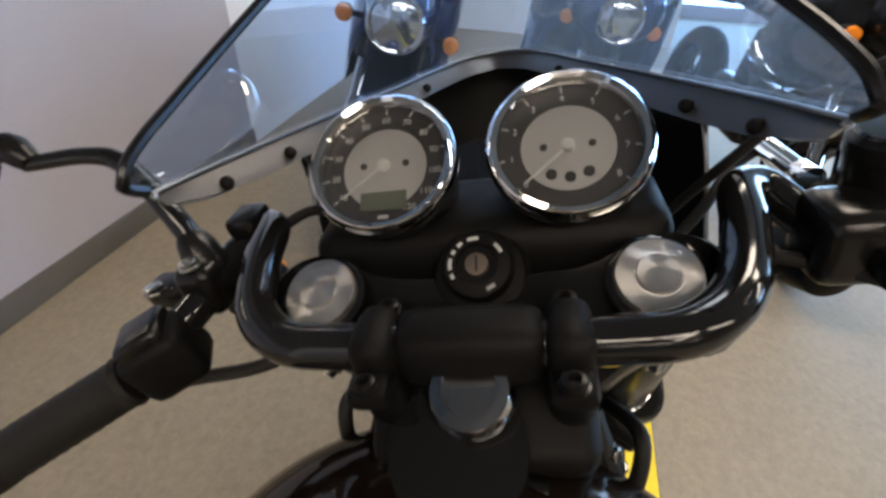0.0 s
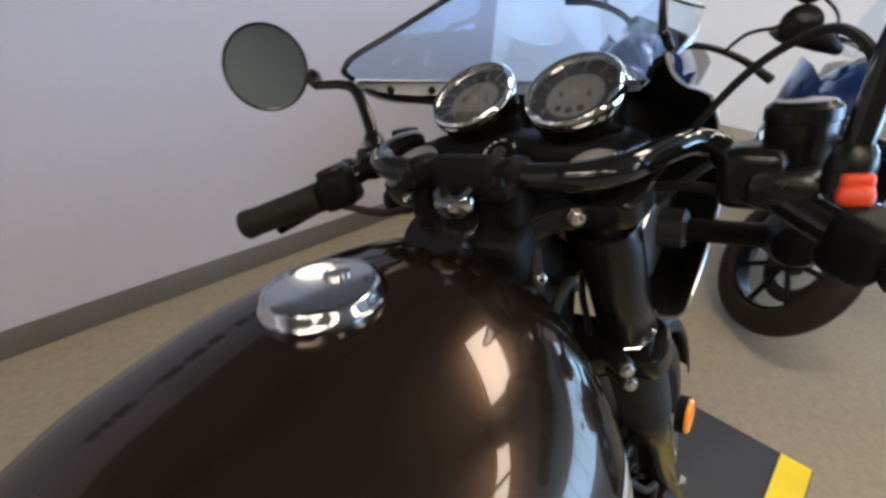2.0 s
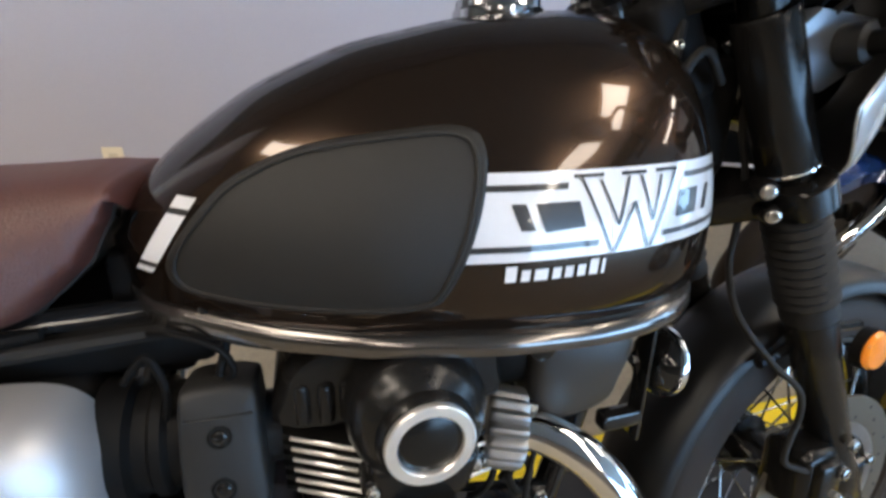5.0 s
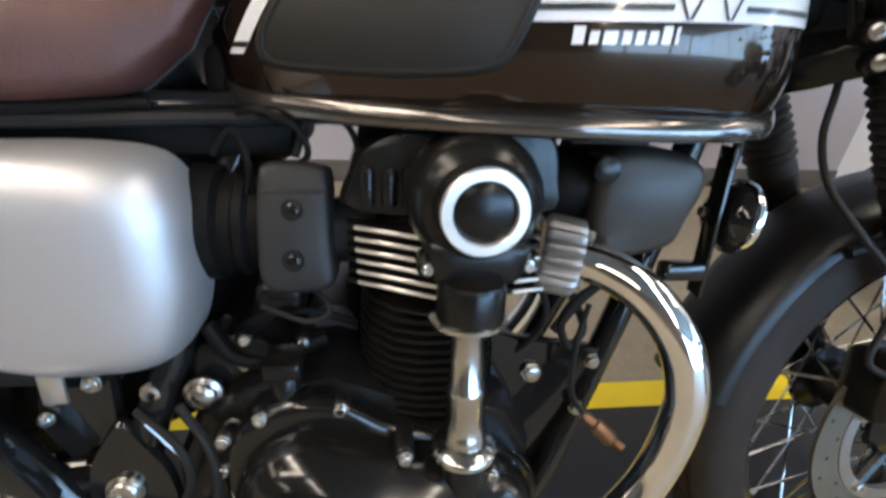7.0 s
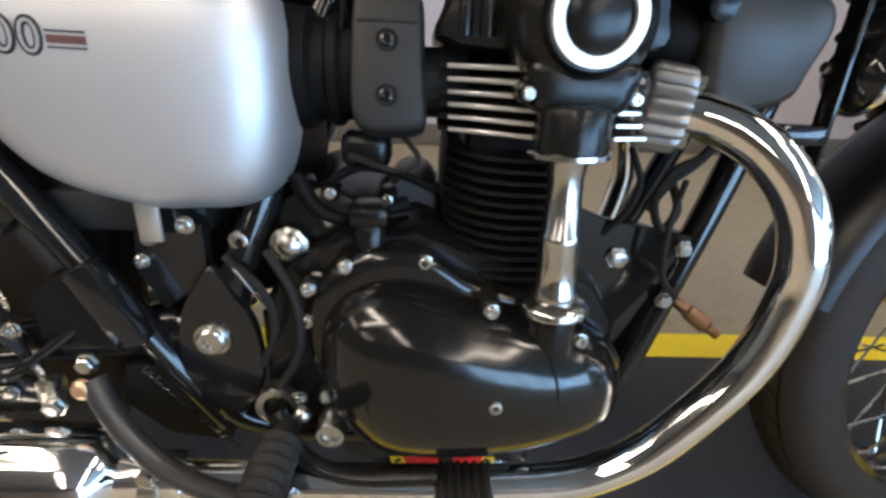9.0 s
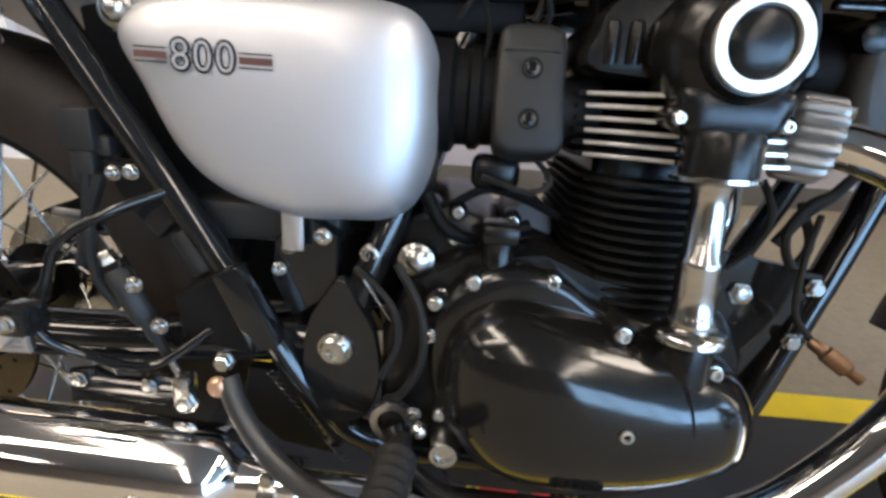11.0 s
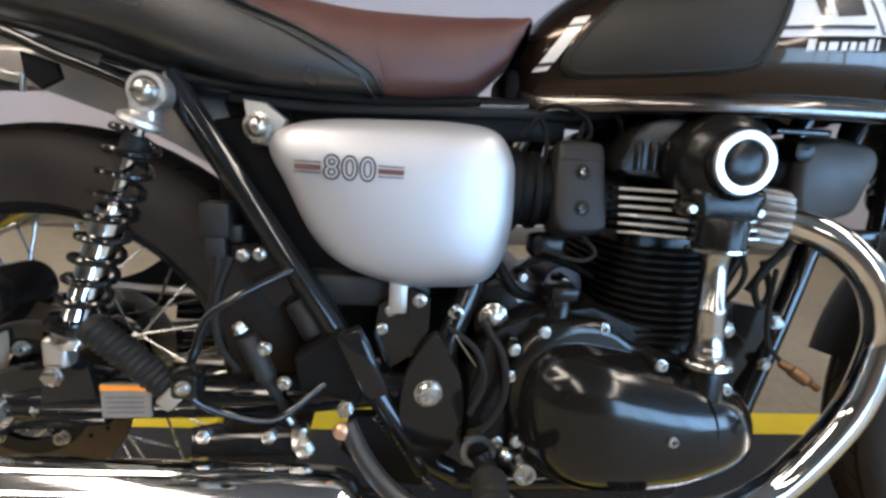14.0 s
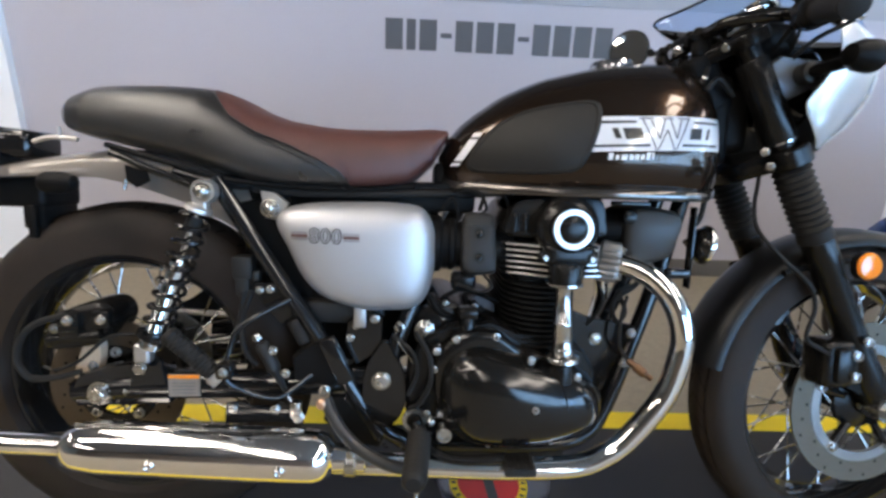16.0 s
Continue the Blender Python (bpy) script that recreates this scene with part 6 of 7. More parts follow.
mirror(1, [(1.140, 0.182, 1.004), (1.152, 0.200, 1.036), (1.164, 0.226, 1.069), (1.163, 0.248, 1.079), (1.156, 0.290, 1.081)], (1.134, 0.352, 1.108))
mirror(-1, [(1.112, -0.234, 1.000), (1.112, -0.239, 1.045), (1.112, -0.247, 1.092), (1.111, -0.268, 1.113), (1.105, -0.305, 1.118)], (1.083, -0.367, 1.145))

# right controls: throttle housing, red stop switch, brake master cylinder
RS = ST @ along((1.090, -0.243, 0.973), (1.041, -0.343, 0.938))
rsw = part("throttle_housing", box(-0.019, 0.020, -0.019, 0.019, -0.012, 0.021, 0.009, 3), black_matte, bar, "black throttle and switch housing", RS)
part("stop_switch", merged(box(1.091, 1.109, -0.248, -0.230, 0.990, 1.003, 0.005, 3), box(1.097, 1.104, -0.247, -0.231, 0.998, 1.009, 0.003, 3)), red_plastic, rsw, "red engine stop switch", ST)
mcyl = part("master_cylinder", merged(box(1.118, 1.160, -0.205, -0.165, 0.975, 1.018, 0.010, 3), box(1.10, 1.175, -0.225, -0.185, 0.985, 1.005, 0.007, 2)), black_satin, bar, "black front brake master cylinder", ST)
part("fluid_reservoir", turned([(0.017, -0.016), (0.020, -0.010), (0.0208, 0.018), (0.0220, 0.019), (0.0220, 0.027), (0.019, 0.030), (0.003, 0.031)], (1.158, -0.207, 1.012), (1.158, -0.207, 1.2), 28), black_satin, mcyl, "round brake fluid reservoir", ST)
part("reservoir_lid", turned([(0.0192, 0.0285), (0.0175, 0.0315), (0.002, 0.032)], (1.158, -0.207, 1.012), (1.158, -0.207, 1.2), 28), black_gloss, mcyl, "glossy black reservoir lid", ST)
part("brake_lever", tube([(1.180, -0.215, 1.005), (1.180, -0.250, 1.008), (1.165, -0.300, 0.995), (1.145, -0.350, 0.975)], [0.008, 0.007, 0.006, 0.0075], 10), black_satin, mcyl, "black brake lever", ST)
part("banjo", merged(turned([(0.0085, 0), (0.0085, 0.012), (0.006, 0.015)], (1.185, -0.188, 1.003), (1.26, -0.178, 1.005), 14), turned([(0.007, 0.012), (0.0075, 0.045), (0.0075, 0.052), (0.005, 0.056)], (1.185, -0.188, 1.003), (1.26, -0.178, 1.005), 10)), chrome, mcyl, "chrome hose fitting", ST)
part("brake_hose", tube([(1.236, -0.178, 1.002), (1.225, -0.160, 0.995), (1.200, -0.135, 0.978), (1.183, -0.095, 0.94), (1.175, -0.050, 0.88), (1.195, -0.048, 0.80), (1.192, -0.050, 0.745), (1.184, -0.055, 0.700), (1.170, -0.085, 0.656), (1.200, -0.112, 0.606), (1.258, -0.112, 0.560), (1.281, -0.106, 0.515), (1.266, -0.108, 0.462), (1.294, -0.112, 0.441), (1.33, -0.112, 0.425)], 0.0038, 10), rubber, mcyl, m=ST)
part("throttle_cable", tube([(1.108, -0.242, 1.055), (1.122, -0.230, 1.078), (1.145, -0.21, 1.085), (1.165, -0.175, 1.065), (1.178, -0.140, 1.025), (1.19, -0.10, 0.97), (1.18, -0.04, 0.90)], 0.0031, 8), rubber, mcyl, m=ST)
part("switch_cable", tube([(1.09, -0.240, 0.970), (1.118, -0.190, 0.985), (1.150, -0.130, 0.982), (1.17, -0.06, 0.955)], 0.0040, 8), rubber, mcyl, m=ST)

# instruments
GX = Matrix(((0, 0.78, -0.626, 0), (-1, 0, 0, 0), (0, 0.626, 0.78, 0), (0, 0, 0, 1)))
panel = part("instrument_panel", box(1.128, 1.205, -0.105, 0.105, 0.965, 1.022, 0.018, 3), black_matte, bike, "black instrument panel", ST)
part("panel_tongue", lathe([(0.027, -0.03), (0.027, -0.006), (0.024, -0.001), (0.019, 0.0)], "z", (0, -0.006, 0), 32), black_matte, panel, m=ST @ Matrix.Translation((1.118, 0, 1.008)) @ GX)


def gauge(y, words, needle):
    f = ST @ Matrix.Translation((1.151, y, 1.056)) @ GX
    cup = part("gauge", lathe([(0.012, -0.060), (0.030, -0.052), (0.037, -0.035), (0.0395, -0.012), (0.0398, -0.004)], "z", (0, 0, 0), 40), black_gloss, bike, "round black instrument with chrome bezel", f)
    part("bezel", lathe([(0.0395, -0.006), (0.0425, -0.004), (0.0432, 0.001), (0.0422, 0.0055), (0.0395, 0.0078), (0.0368, 0.0065), (0.0358, 0.003), (0.0358, -0.002)], "z", (0, 0, 0), 48, closed=True), chrome, cup, "chrome bezel", f)
    part("dial", lathe([(0.0362, -0.004), (0.0362, -0.0025), (0.001, -0.0025)], "z", (0, 0, 0), 40), dial_black, cup, "dark dial", f)
    part("dial_centre", lathe([(0.0245, -0.0024), (0.0245, -0.0018), (0.001, -0.0018)], "z", (0, -0.001 if len(words) > 10 else 0, 0), 40), dial_silver, cup, "silver dial centre", f)
    for w, a in words:
        a = radians(a)
        text_part("dial_number", w, 0.0052, dial_white, cup, f @ pose(0.0296 * math.cos(a), 0.0296 * math.sin(a), -0.0022), "", 0.0001)
        part("dial_tick", box(0.0335, 0.0356, -0.0004, 0.0004, -0.0024, -0.0020, 0), dial_white, cup, m=f @ pose(0, 0, 0, 0, 0, math.degrees(a)))
    part("needle", merged(tube([(0.0, 0, 0.0), (0.030, 0, 0.0)], [0.0011, 0.0005], 6, 0), lathe([(0.0036, -0.0015), (0.0034, 0.0018), (0.0015, 0.0026)], "z", (0, 0, 0), 20)), dial_white, cup, "white needle", f @ pose(0, 0, 0, 0, 0, needle))
    part("glass", lathe([(0.0362, 0.0035), (0.018, 0.0048), (0.0005, 0.0052)], "z", (0, 0, 0), 36), dial_glass, cup, "clear gauge glass", f).visible_shadow = False
    for x in (-0.0125, 0.0125):
        part("dial_lamp", lathe([(0.0021, -0.0018), (0.0018, -0.0010), (0.0003, -0.0008)], "z", (x, 0.001, 0), 12), black_decal, cup, m=f)
    return cup, f


mph = [(str(v), 90 + 25 * (60 - v) / 10) for v in range(10, 121, 10)]
rpm = [(str(v), 220 - 32 * v) for v in range(0, 9)]
speedo, f = gauge(0.0505, mph, 218)
part("odometer", box(-0.0135, 0.0135, -0.0265, -0.0155, -0.0018, -0.0012, 0.0003, 1), lcd, speedo, "grey liquid crystal display", f)
part("dial_mark", box(-0.003, 0.003, -0.0315, -0.0295, -0.0024, -0.0019, 0), dial_white, speedo, m=f)
tach, f = gauge(-0.0505, rpm, 220)
for x, y in ((-0.0095, -0.0150), (0.0, -0.0172), (0.0095, -0.0150)):
    part("tell_tale", lathe([(0.0030, -0.0018), (0.0029, -0.0012), (0.0003, -0.0011)], "z", (x, y, 0), 16), grey_plastic, tach, m=f)
KM = ST @ Matrix.Translation((1.112, 0, 1.010)) @ GX
lock = part("ignition_switch", lathe([(0.0185, -0.03), (0.0190, 0.0), (0.0175, 0.004), (0.0110, 0.005), (0.0105, 0.003), (0.001, 0.003)], "z", (0, 0, 0), 32), black_matte, bike, "black ignition switch", KM)
part("key_slot", merged(lathe([(0.0062, 0.002), (0.0060, 0.0058), (0.001, 0.0060)], "z", (0, 0, 0), 20)), pbr("brass_worn", (0.32, 0.26, 0.22), 0.3, 1.0), lock, "worn metal key slot", KM)
part("slot", box(-0.0006, 0.0006, -0.004, 0.004, 0.0058, 0.0064, 0), black_decal, lock, m=KM)
for a, w in ((30, 0.0014), (42, 0.0014), (92, 0.0018), (104, 0.0012), (128, 0.0016), (150, 0.0012), (172, 0.0018), (184, 0.0012), (205, 0.0014), (300, 0.0024)):
    part("switch_mark", box(0.0132, 0.0152, -w, w, 0.0040, 0.0047, 0), dial_white, lock, m=KM @ pose(0, 0, 0, 0, 0, a))

# cowl, liner and clear screen
def rim_plan(f_):
    return float(np.interp(f_, [0, 0.14, 0.27, 0.36, 0.48, 0.61, 0.775, 0.87, 0.93, 0.97, 0.99, 1.0], [0.140, 0.128, 0.113, 0.103, 0.089, 0.073, 0.056, 0.045, 0.035, 0.024, 0.013, 0.0]))


LEVELS = [(1.064, 1.083, 1.440, 1.0, 0.140), (1.054, 1.098, 1.442, 0.97, 0.143), (1.046, 1.140, 1.444, 0.92, 0.144), (1.040, 1.228, 1.445, 0.85, 0.146), (1.010, 1.240, 1.447, 0.3, 0.152), (0.985, 1.238, 1.447, 0.1, 0.153), (0.945, 1.236, 1.445, 0.0, 0.155), (0.905, 1.210, 1.435, 0.0, 0.152), (0.873, 1.187, 1.410, 0.0, 0.148), (0.845, 1.205, 1.380, 0.0, 0.140), (0.822, 1.232, 1.340, 0.0, 0.126), (0.806, 1.255, 1.310, 0.0, 0.105)]


def cowl_ring(level, inset=0.0):
    z, xr, xn, blend, w = level
    pts = []
    for sy in (1, -1):
        seq = [0, 0.015, 0.035, 0.065] + [1 - (1 - k / 15) ** 1.6 for k in range(1, 16)]
        row = []
        for f_ in seq:
            y = blend * rim_plan(f_) + (1 - blend) * w * max(0.0, 1 - f_**1.5) ** 0.58
            x = xr + (xn - inset - xr) * f_
            row.append((x, sy * max(0.0, y - inset), z + blend * (0.019 - 0.11 * (x - 1.08))))
        pts += row if sy == 1 else row[:-1][::-1]
    return pts


cowl = part("cowl", grid_skin(bmesh.new(), [cowl_ring(l) for l in LEVELS], False, False), cowl_paint, bike, "silver-white headlight cowl", ST, smooth=50)
def flange_point(p, back, drop):
    """A point of the flange, which tapers towards the cowl's rear tips."""
    s_ = min(1.0, 0.35 + (p[0] - 1.083) / 0.07)
    return (p[0] - back * s_, p[1], p[2] - drop * s_)


FLANGE = [cowl_ring(LEVELS[0], 0.001), [flange_point(p, 0.002, 0.004) for p in cowl_ring(LEVELS[0], 0.003)], [flange_point(p, 0.005, 0.007) for p in cowl_ring(LEVELS[0], 0.006)], [flange_point(p, 0.008, 0.013) for p in cowl_ring(LEVELS[0], 0.009)]]
part("cowl_flange", grid_skin(bmesh.new(), FLANGE, False, False), flange_black, cowl, "dark grey mounting flange of the screen", ST, smooth=60)
part("cowl_liner", grid_skin(bmesh.new(), [cowl_ring(l, 0.0014) for l in LEVELS], False, False), grey_plastic, cowl, "black inside of the cowl", ST, smooth=50)
for side_ in (0, -1):
    edge_pts = [cowl_ring(l, 0.002)[side_] for l in LEVELS]
    part("cowl_edge", tube(edge_pts, 0.0015, 8, 2), cowl_paint, cowl, m=ST)
part("cowl_edge", tube([(x, y, z + 0.001) for x, y, z in cowl_ring(LEVELS[0], 0.002)], 0.0011, 8, 1), shaded_silver, cowl, "bright upper edge of the cowl", ST)
for s_, f_ in ((1, 0.11), (-1, 0.11), (1, 0.24), (-1, 0.24), (1, 0.70), (-1, 0.70)):
    x, y = 1.083 + 0.357 * f_, s_ * rim_plan(f_)
    part("cowl_screw", bolt((x - 0.007, y - s_ * 0.007, 1.075 - 0.11 * (x - 1.08)), 0.0038, 0.005, (-0.5, -0.6 if y > 0 else 0.6, 0.5), "dome"), black_matte, cowl, m=ST)


def screen_height(f_):
    return float(np.interp(f_, [0, 0.015, 0.035, 0.065, 0.2, 0.35, 0.6, 0.85, 1.0], [0.009, 0.016, 0.021, 0.027, 0.050, 0.074, 0.110, 0.138, 0.148]))


def screen_rows(inset):
    rows_ = []
    for k in range(9):
        row = []
        for x, y, z in cowl_ring(LEVELS[0], inset):
            f_ = (x - 1.083) / 0.357
            h = screen_height(f_) * k / 8
            pull = 1 - 0.25 * h
            row.append((x - h * (0.20 + 0.75 * f_) - 0.009 * max(0.0, 1 - f_ / 0.15) * math.sin(1.5708 * k / 8), y * pull, z + 0.002 + h))
        rows_.append(row)
    return rows_


outer, inner = screen_rows(0.0), screen_rows(0.003)
sk = bmesh.new()
grid_skin(sk, outer, False, False)
screen = part("windscreen", sk, screen_glass, cowl, "clear acrylic windscreen, tinted blue for the sky's reflection", ST, smooth=60)
screen.visible_shadow = False
lip = [((a[0] + b[0]) / 2, (a[1] + b[1]) / 2, (a[2] + b[2]) / 2) for a, b in zip(outer[-1], inner[-1])]
part("screen_edge", tube([r[0] for r in outer[:-1]] + lip + [r[-1] for r in outer[:-1]][::-1], 0.0028, 8, 2), black_satin, cowl, "dark edge of the windscreen", ST)
lamp_ob = part("headlight", turned([(0.02, -0.13), (0.055, -0.11), (0.078, -0.06), (0.085, 0.0), (0.088, 0.004), (0.085, 0.012), (0.078, 0.012)], (1.265, 0, 0.93), (2.0, 0, 0.90), 40), black_gloss, bike, "black headlight bucket", ST)
part("headlight_lens", turned([(0.078, 0.008), (0.07, 0.018), (0.04, 0.026), (0.002, 0.03)], (1.265, 0, 0.93), (2.0, 0, 0.90), 40), chrome, lamp_ob, "bright headlight lens", ST)
for sy in (1, -1):
    br = part("lamp_bracket", merged(slab([(1.136, 0.937), (1.166, 0.958), (1.253, 0.955), (1.248, 0.917), (1.19, 0.887), (1.161, 0.886)], sy * 0.094, sy * 0.112, 0.004), rod((1.20, sy * 0.10, 0.925), (1.27, sy * 0.088, 0.92), 0.010, 12)), shaded_silver, bike, "silver headlight bracket, coloured darker and bluer for shade", ST)
    part("signal_collar", turned([(0.017, 0), (0.0185, 0.004), (0.0185, 0.024), (0.013, 0.027)], (1.205, sy * 0.108, 0.928), (1.215, sy * 0.30, 0.930), 16), grey_plastic, br, m=ST)
    part("signal_stalk", turned([(0.0105, 0), (0.0105, 0.06), (0.012, 0.075)], (1.205, sy * 0.125, 0.928), (1.215, sy * 0.30, 0.930), 14), black_matte, br, "black turn signal stalk", ST)
    part("front_turn_signal", turned([(0.004, -0.035), (0.016, -0.030), (0.024, -0.012), (0.0255, 0.008), (0.024, 0.014)], (1.215, sy * 0.215, 0.930), (2.0, sy * 0.215, 0.930), 24), black_matte, br, "black turn signal body", ST)
    part("signal_lens", turned([(0.024, 0.013), (0.019, 0.022), (0.003, 0.026)], (1.215, sy * 0.215, 0.930), (2.0, sy * 0.215, 0.930), 24), amber, br, "amber turn signal lens", ST)

# front fender, caliper
ff = arc_fender("front_fender", FA, 0.334, 0.058, 16, 168, pbr("fender_black", (0.0065, 0.0062, 0.0062), 0.38, 0.0, var=0.2, bump=0.03, bscale=900, spec=0.28), "satin black front fender", ST, 0.020, 40)
for sy in (1, -1):
    part("fender_stay", tube([(FA.x - 0.02, sy * 0.075, 0.60), (FA.x - 0.10, sy * 0.071, 0.60), (FA.x - 0.20, sy * 0.068, 0.575)], 0.007, 8), black_gloss, ff, m=ST)
fc = part("front_caliper", merged(box(1.306, 1.373, -0.118, -0.055, 0.365, 0.455, 0.014, 3), box(1.318, 1.363, -0.130, -0.10, 0.378, 0.445, 0.008, 2)), black_satin, bike, "black front brake caliper", ST)
for p in ((1.352, -0.131, 0.432), (1.352, -0.131, 0.392), (1.385, -0.12, 0.455)):
    part("caliper_bolt", bolt(p, 0.008, 0.006), steel, fc, m=ST)
part("caliper_bracket", slab([(1.37, 0.36), (1.42, 0.34), (1.425, 0.43), (1.385, 0.465), (1.36, 0.45)], -0.085, -0.098, 0.003), black_satin, fc, m=ST)
part("front_axle", merged(lathe([(0.012, -0.135), (0.014, -0.128), (0.014, 0.128), (0.012, 0.135)], "y", FA, 20), lathe([(0.022, -0.12), (0.022, -0.078)], "y", FA, 20)), steel, bike, "steel front axle", ST)

# cables beside the steering head
for sy in (1, -1):
    part("cable", tube([(1.12, sy * 0.070, 0.90), (1.080, sy * 0.085, 0.925), (1.060, sy * 0.080, 0.89), (1.06, sy * 0.072, 0.84), (1.07, sy * 0.062, 0.78)], 0.0045, 10), rubber, top_clamp)
part("cable_guide", box(1.035, 1.085, -0.040, 0.040, 0.925, 0.955, 0.010, 3), black_matte, top_clamp)
# added black blocks fill the dark mass of cables behind the fork
shroud = part("head_shroud", merged(box(1.060, 1.135, -0.058, 0.058, 0.775, 0.945, 0.020, 3), box(1.085, 1.175, -0.050, 0.050, 0.800, 0.930, 0.020, 3)), black_matte, chassis, "black filler blocks for the dark cable mass at the steering head")
for pts in ([(1.06, -0.05, 0.945), (1.045, -0.062, 0.90), (1.06, -0.068, 0.85), (1.085, -0.066, 0.79)], [(1.075, -0.058, 0.95), (1.062, -0.072, 0.91), (1.075, -0.074, 0.86), (1.10, -0.070, 0.80)], [(1.05, 0.02, 0.955), (1.035, 0.0, 0.93), (1.035, -0.035, 0.905), (1.052, -0.06, 0.87)], [(1.06, 0.05, 0.945), (1.045, 0.062, 0.90), (1.06, 0.068, 0.85), (1.085, 0.066, 0.79)]):
    part("wiring_loom", tube(pts, 0.0055, 8), rubber, shroud)
# small steel studs added as glints in that dark mass
for p in ((1.066, -0.069, 0.93), (1.056, -0.068, 0.885), (1.064, -0.072, 0.845), (1.046, -0.03, 0.915), (1.085, -0.073, 0.83)):
    part("loom_clip", bolt(p, 0.0042, 0.004, (-0.5, -0.8, 0.2)), steel, shroud)
part("tank_mount", merged(box(1.020, 1.060, -0.030, 0.030, 0.935, 0.950, 0.006, 2), rod((1.03, -0.04, 0.948), (1.03, 0.04, 0.948), 0.006, 10)), black_satin, chassis, "black mount ahead of the tank")

# ---- other motorcycles in the showroom ----
fair_paint = pbr("dark_blue_paint", (0.010, 0.035, 0.14), 0.16, 0.4, var=0.1, coat=1.0)
lens_glass = pbr("headlight_reflector", (0.75, 0.77, 0.78), 0.12, 0.9, var=0.2, scale=60)
smoke_screen = thin_clear("smoke_screen", (0.75, 0.80, 0.85), 0.85, 0.10)


def show_bike(paint, label, tall=0.0, guards=False, ladder=False, wide=1.0, steer=0):
    """A parked road motorcycle; its front axle stands over the origin and it faces -x."""
    b = tagged(new("parked_motorcycle"), label, "motorcycle", "parked motorcycles")
    at = Vector((0, 0, 0.31))
    prof = []
    for i in range(17):
        a = math.pi * i / 16
        prof.append((0.222 + 0.088 * math.sin(a) ** 0.65, -0.055 * math.cos(a)))
    def both(cx, r_scale, w):
        pr = [(r * r_scale, y * w) for r, y in prof] + [(0.215 * r_scale, 0.03 * w), (0.215 * r_scale, -0.03 * w)]
        wh = part("wheel", lathe([(0.20, -0.028), (0.226, -0.034), (0.226, 0.034), (0.20, 0.028)], "y", (cx, 0, at.z), 48, closed=True), black_satin, b)
        part("tyre", lathe(pr, "y", (cx, 0, at.z), 56, closed=True), tyre_rubber, wh)
        part("hub", lathe([(0.02, -0.07), (0.045, -0.05), (0.045, 0.05), (0.02, 0.07)], "y", (cx, 0, at.z), 24), black_satin, wh)
        for k in range(7):
            a = 2 * math.pi * k / 7
            part("wheel_spoke", rod((cx + 0.035 * math.cos(a), 0, at.z + 0.035 * math.sin(a)), (cx + 0.205 * math.cos(a + 0.1), 0, at.z + 0.205 * math.sin(a + 0.1)), 0.011, 8), black_satin, wh)
        part("disc", lathe([(0.10, -0.062), (0.155, -0.062), (0.155, -0.057), (0.10, -0.057)], "y", (cx, 0, at.z), 40, closed=True), disc_steel, wh)
        return wh
    front_wheel = both(0.0, 1.0, 1.0)
    both(1.45, 1.0, 1.3)
    for sy in (-1, 1):
        leg = part("fork_leg", turned([(0.026, 0), (0.028, 0.01), (0.028, 0.30), (0.021, 0.31), (0.021, 0.66)], (-0.0, sy * 0.095, 0.30), (0.30, sy * 0.095, 0.90), 16), chrome, b, "chrome fork leg")
        part("fork_shroud", turned([(0.033, 0.0), (0.035, 0.01), (0.035, 0.16), (0.03, 0.17)], (0.20, sy * 0.095, 0.70), (0.30, sy * 0.095, 0.90), 16), black_satin, b)
        part("caliper", box(0.06, 0.12, sy * 0.085 - 0.03, sy * 0.085 + 0.03, 0.30, 0.40, 0.012), black_satin, b)
        stalk = part("signal_stalk", rod((0.20, sy * 0.09, 0.83), (0.185, sy * 0.155, 0.83), 0.009), black_matte, b)
        part("turn_signal", turned([(0.004, -0.045), (0.022, -0.035), (0.028, -0.005), (0.028, 0.01)], (0.17, sy * 0.18, 0.83), (-1, sy * 0.18, 0.83), 20), black_matte, stalk)
        part("signal_lens", turned([(0.028, 0.008), (0.024, 0.026), (0.004, 0.034)], (0.17, sy * 0.18, 0.83), (-1, sy * 0.18, 0.83), 20), amber, stalk, "amber lens")
        part("handgrip", tube([(0.33, sy * 0.05, 1.02), (0.33, sy * 0.16, 1.06), (0.36, sy * 0.28, 1.06), (0.40, sy * 0.40, 1.03)], [0.011, 0.011, 0.012, 0.017], 12), black_satin, b)
        ms = part("mirror_arm", tube([(0.33, sy * 0.22, 1.06), (0.29, sy * 0.26, 1.14), (0.28, sy * 0.34, 1.19)], 0.006, 8), black_gloss, b)
        part("mirror", turned([(0.004, -0.02), (0.04, -0.012), (0.058, 0.0), (0.058, 0.008), (0.003, 0.009)], (0.28, sy * 0.38, 1.21), (1.2, sy * 0.33, 1.21), 24), black_satin, ms)
        if guards:
            part("hand_guard", tube([(0.30, sy * 0.20, 1.03), (0.22, sy * 0.27, 1.05), (0.25, sy * 0.38, 1.05), (0.38, sy * 0.43, 1.04)], [0.02, 0.038, 0.04, 0.018], 12), black_matte, b)
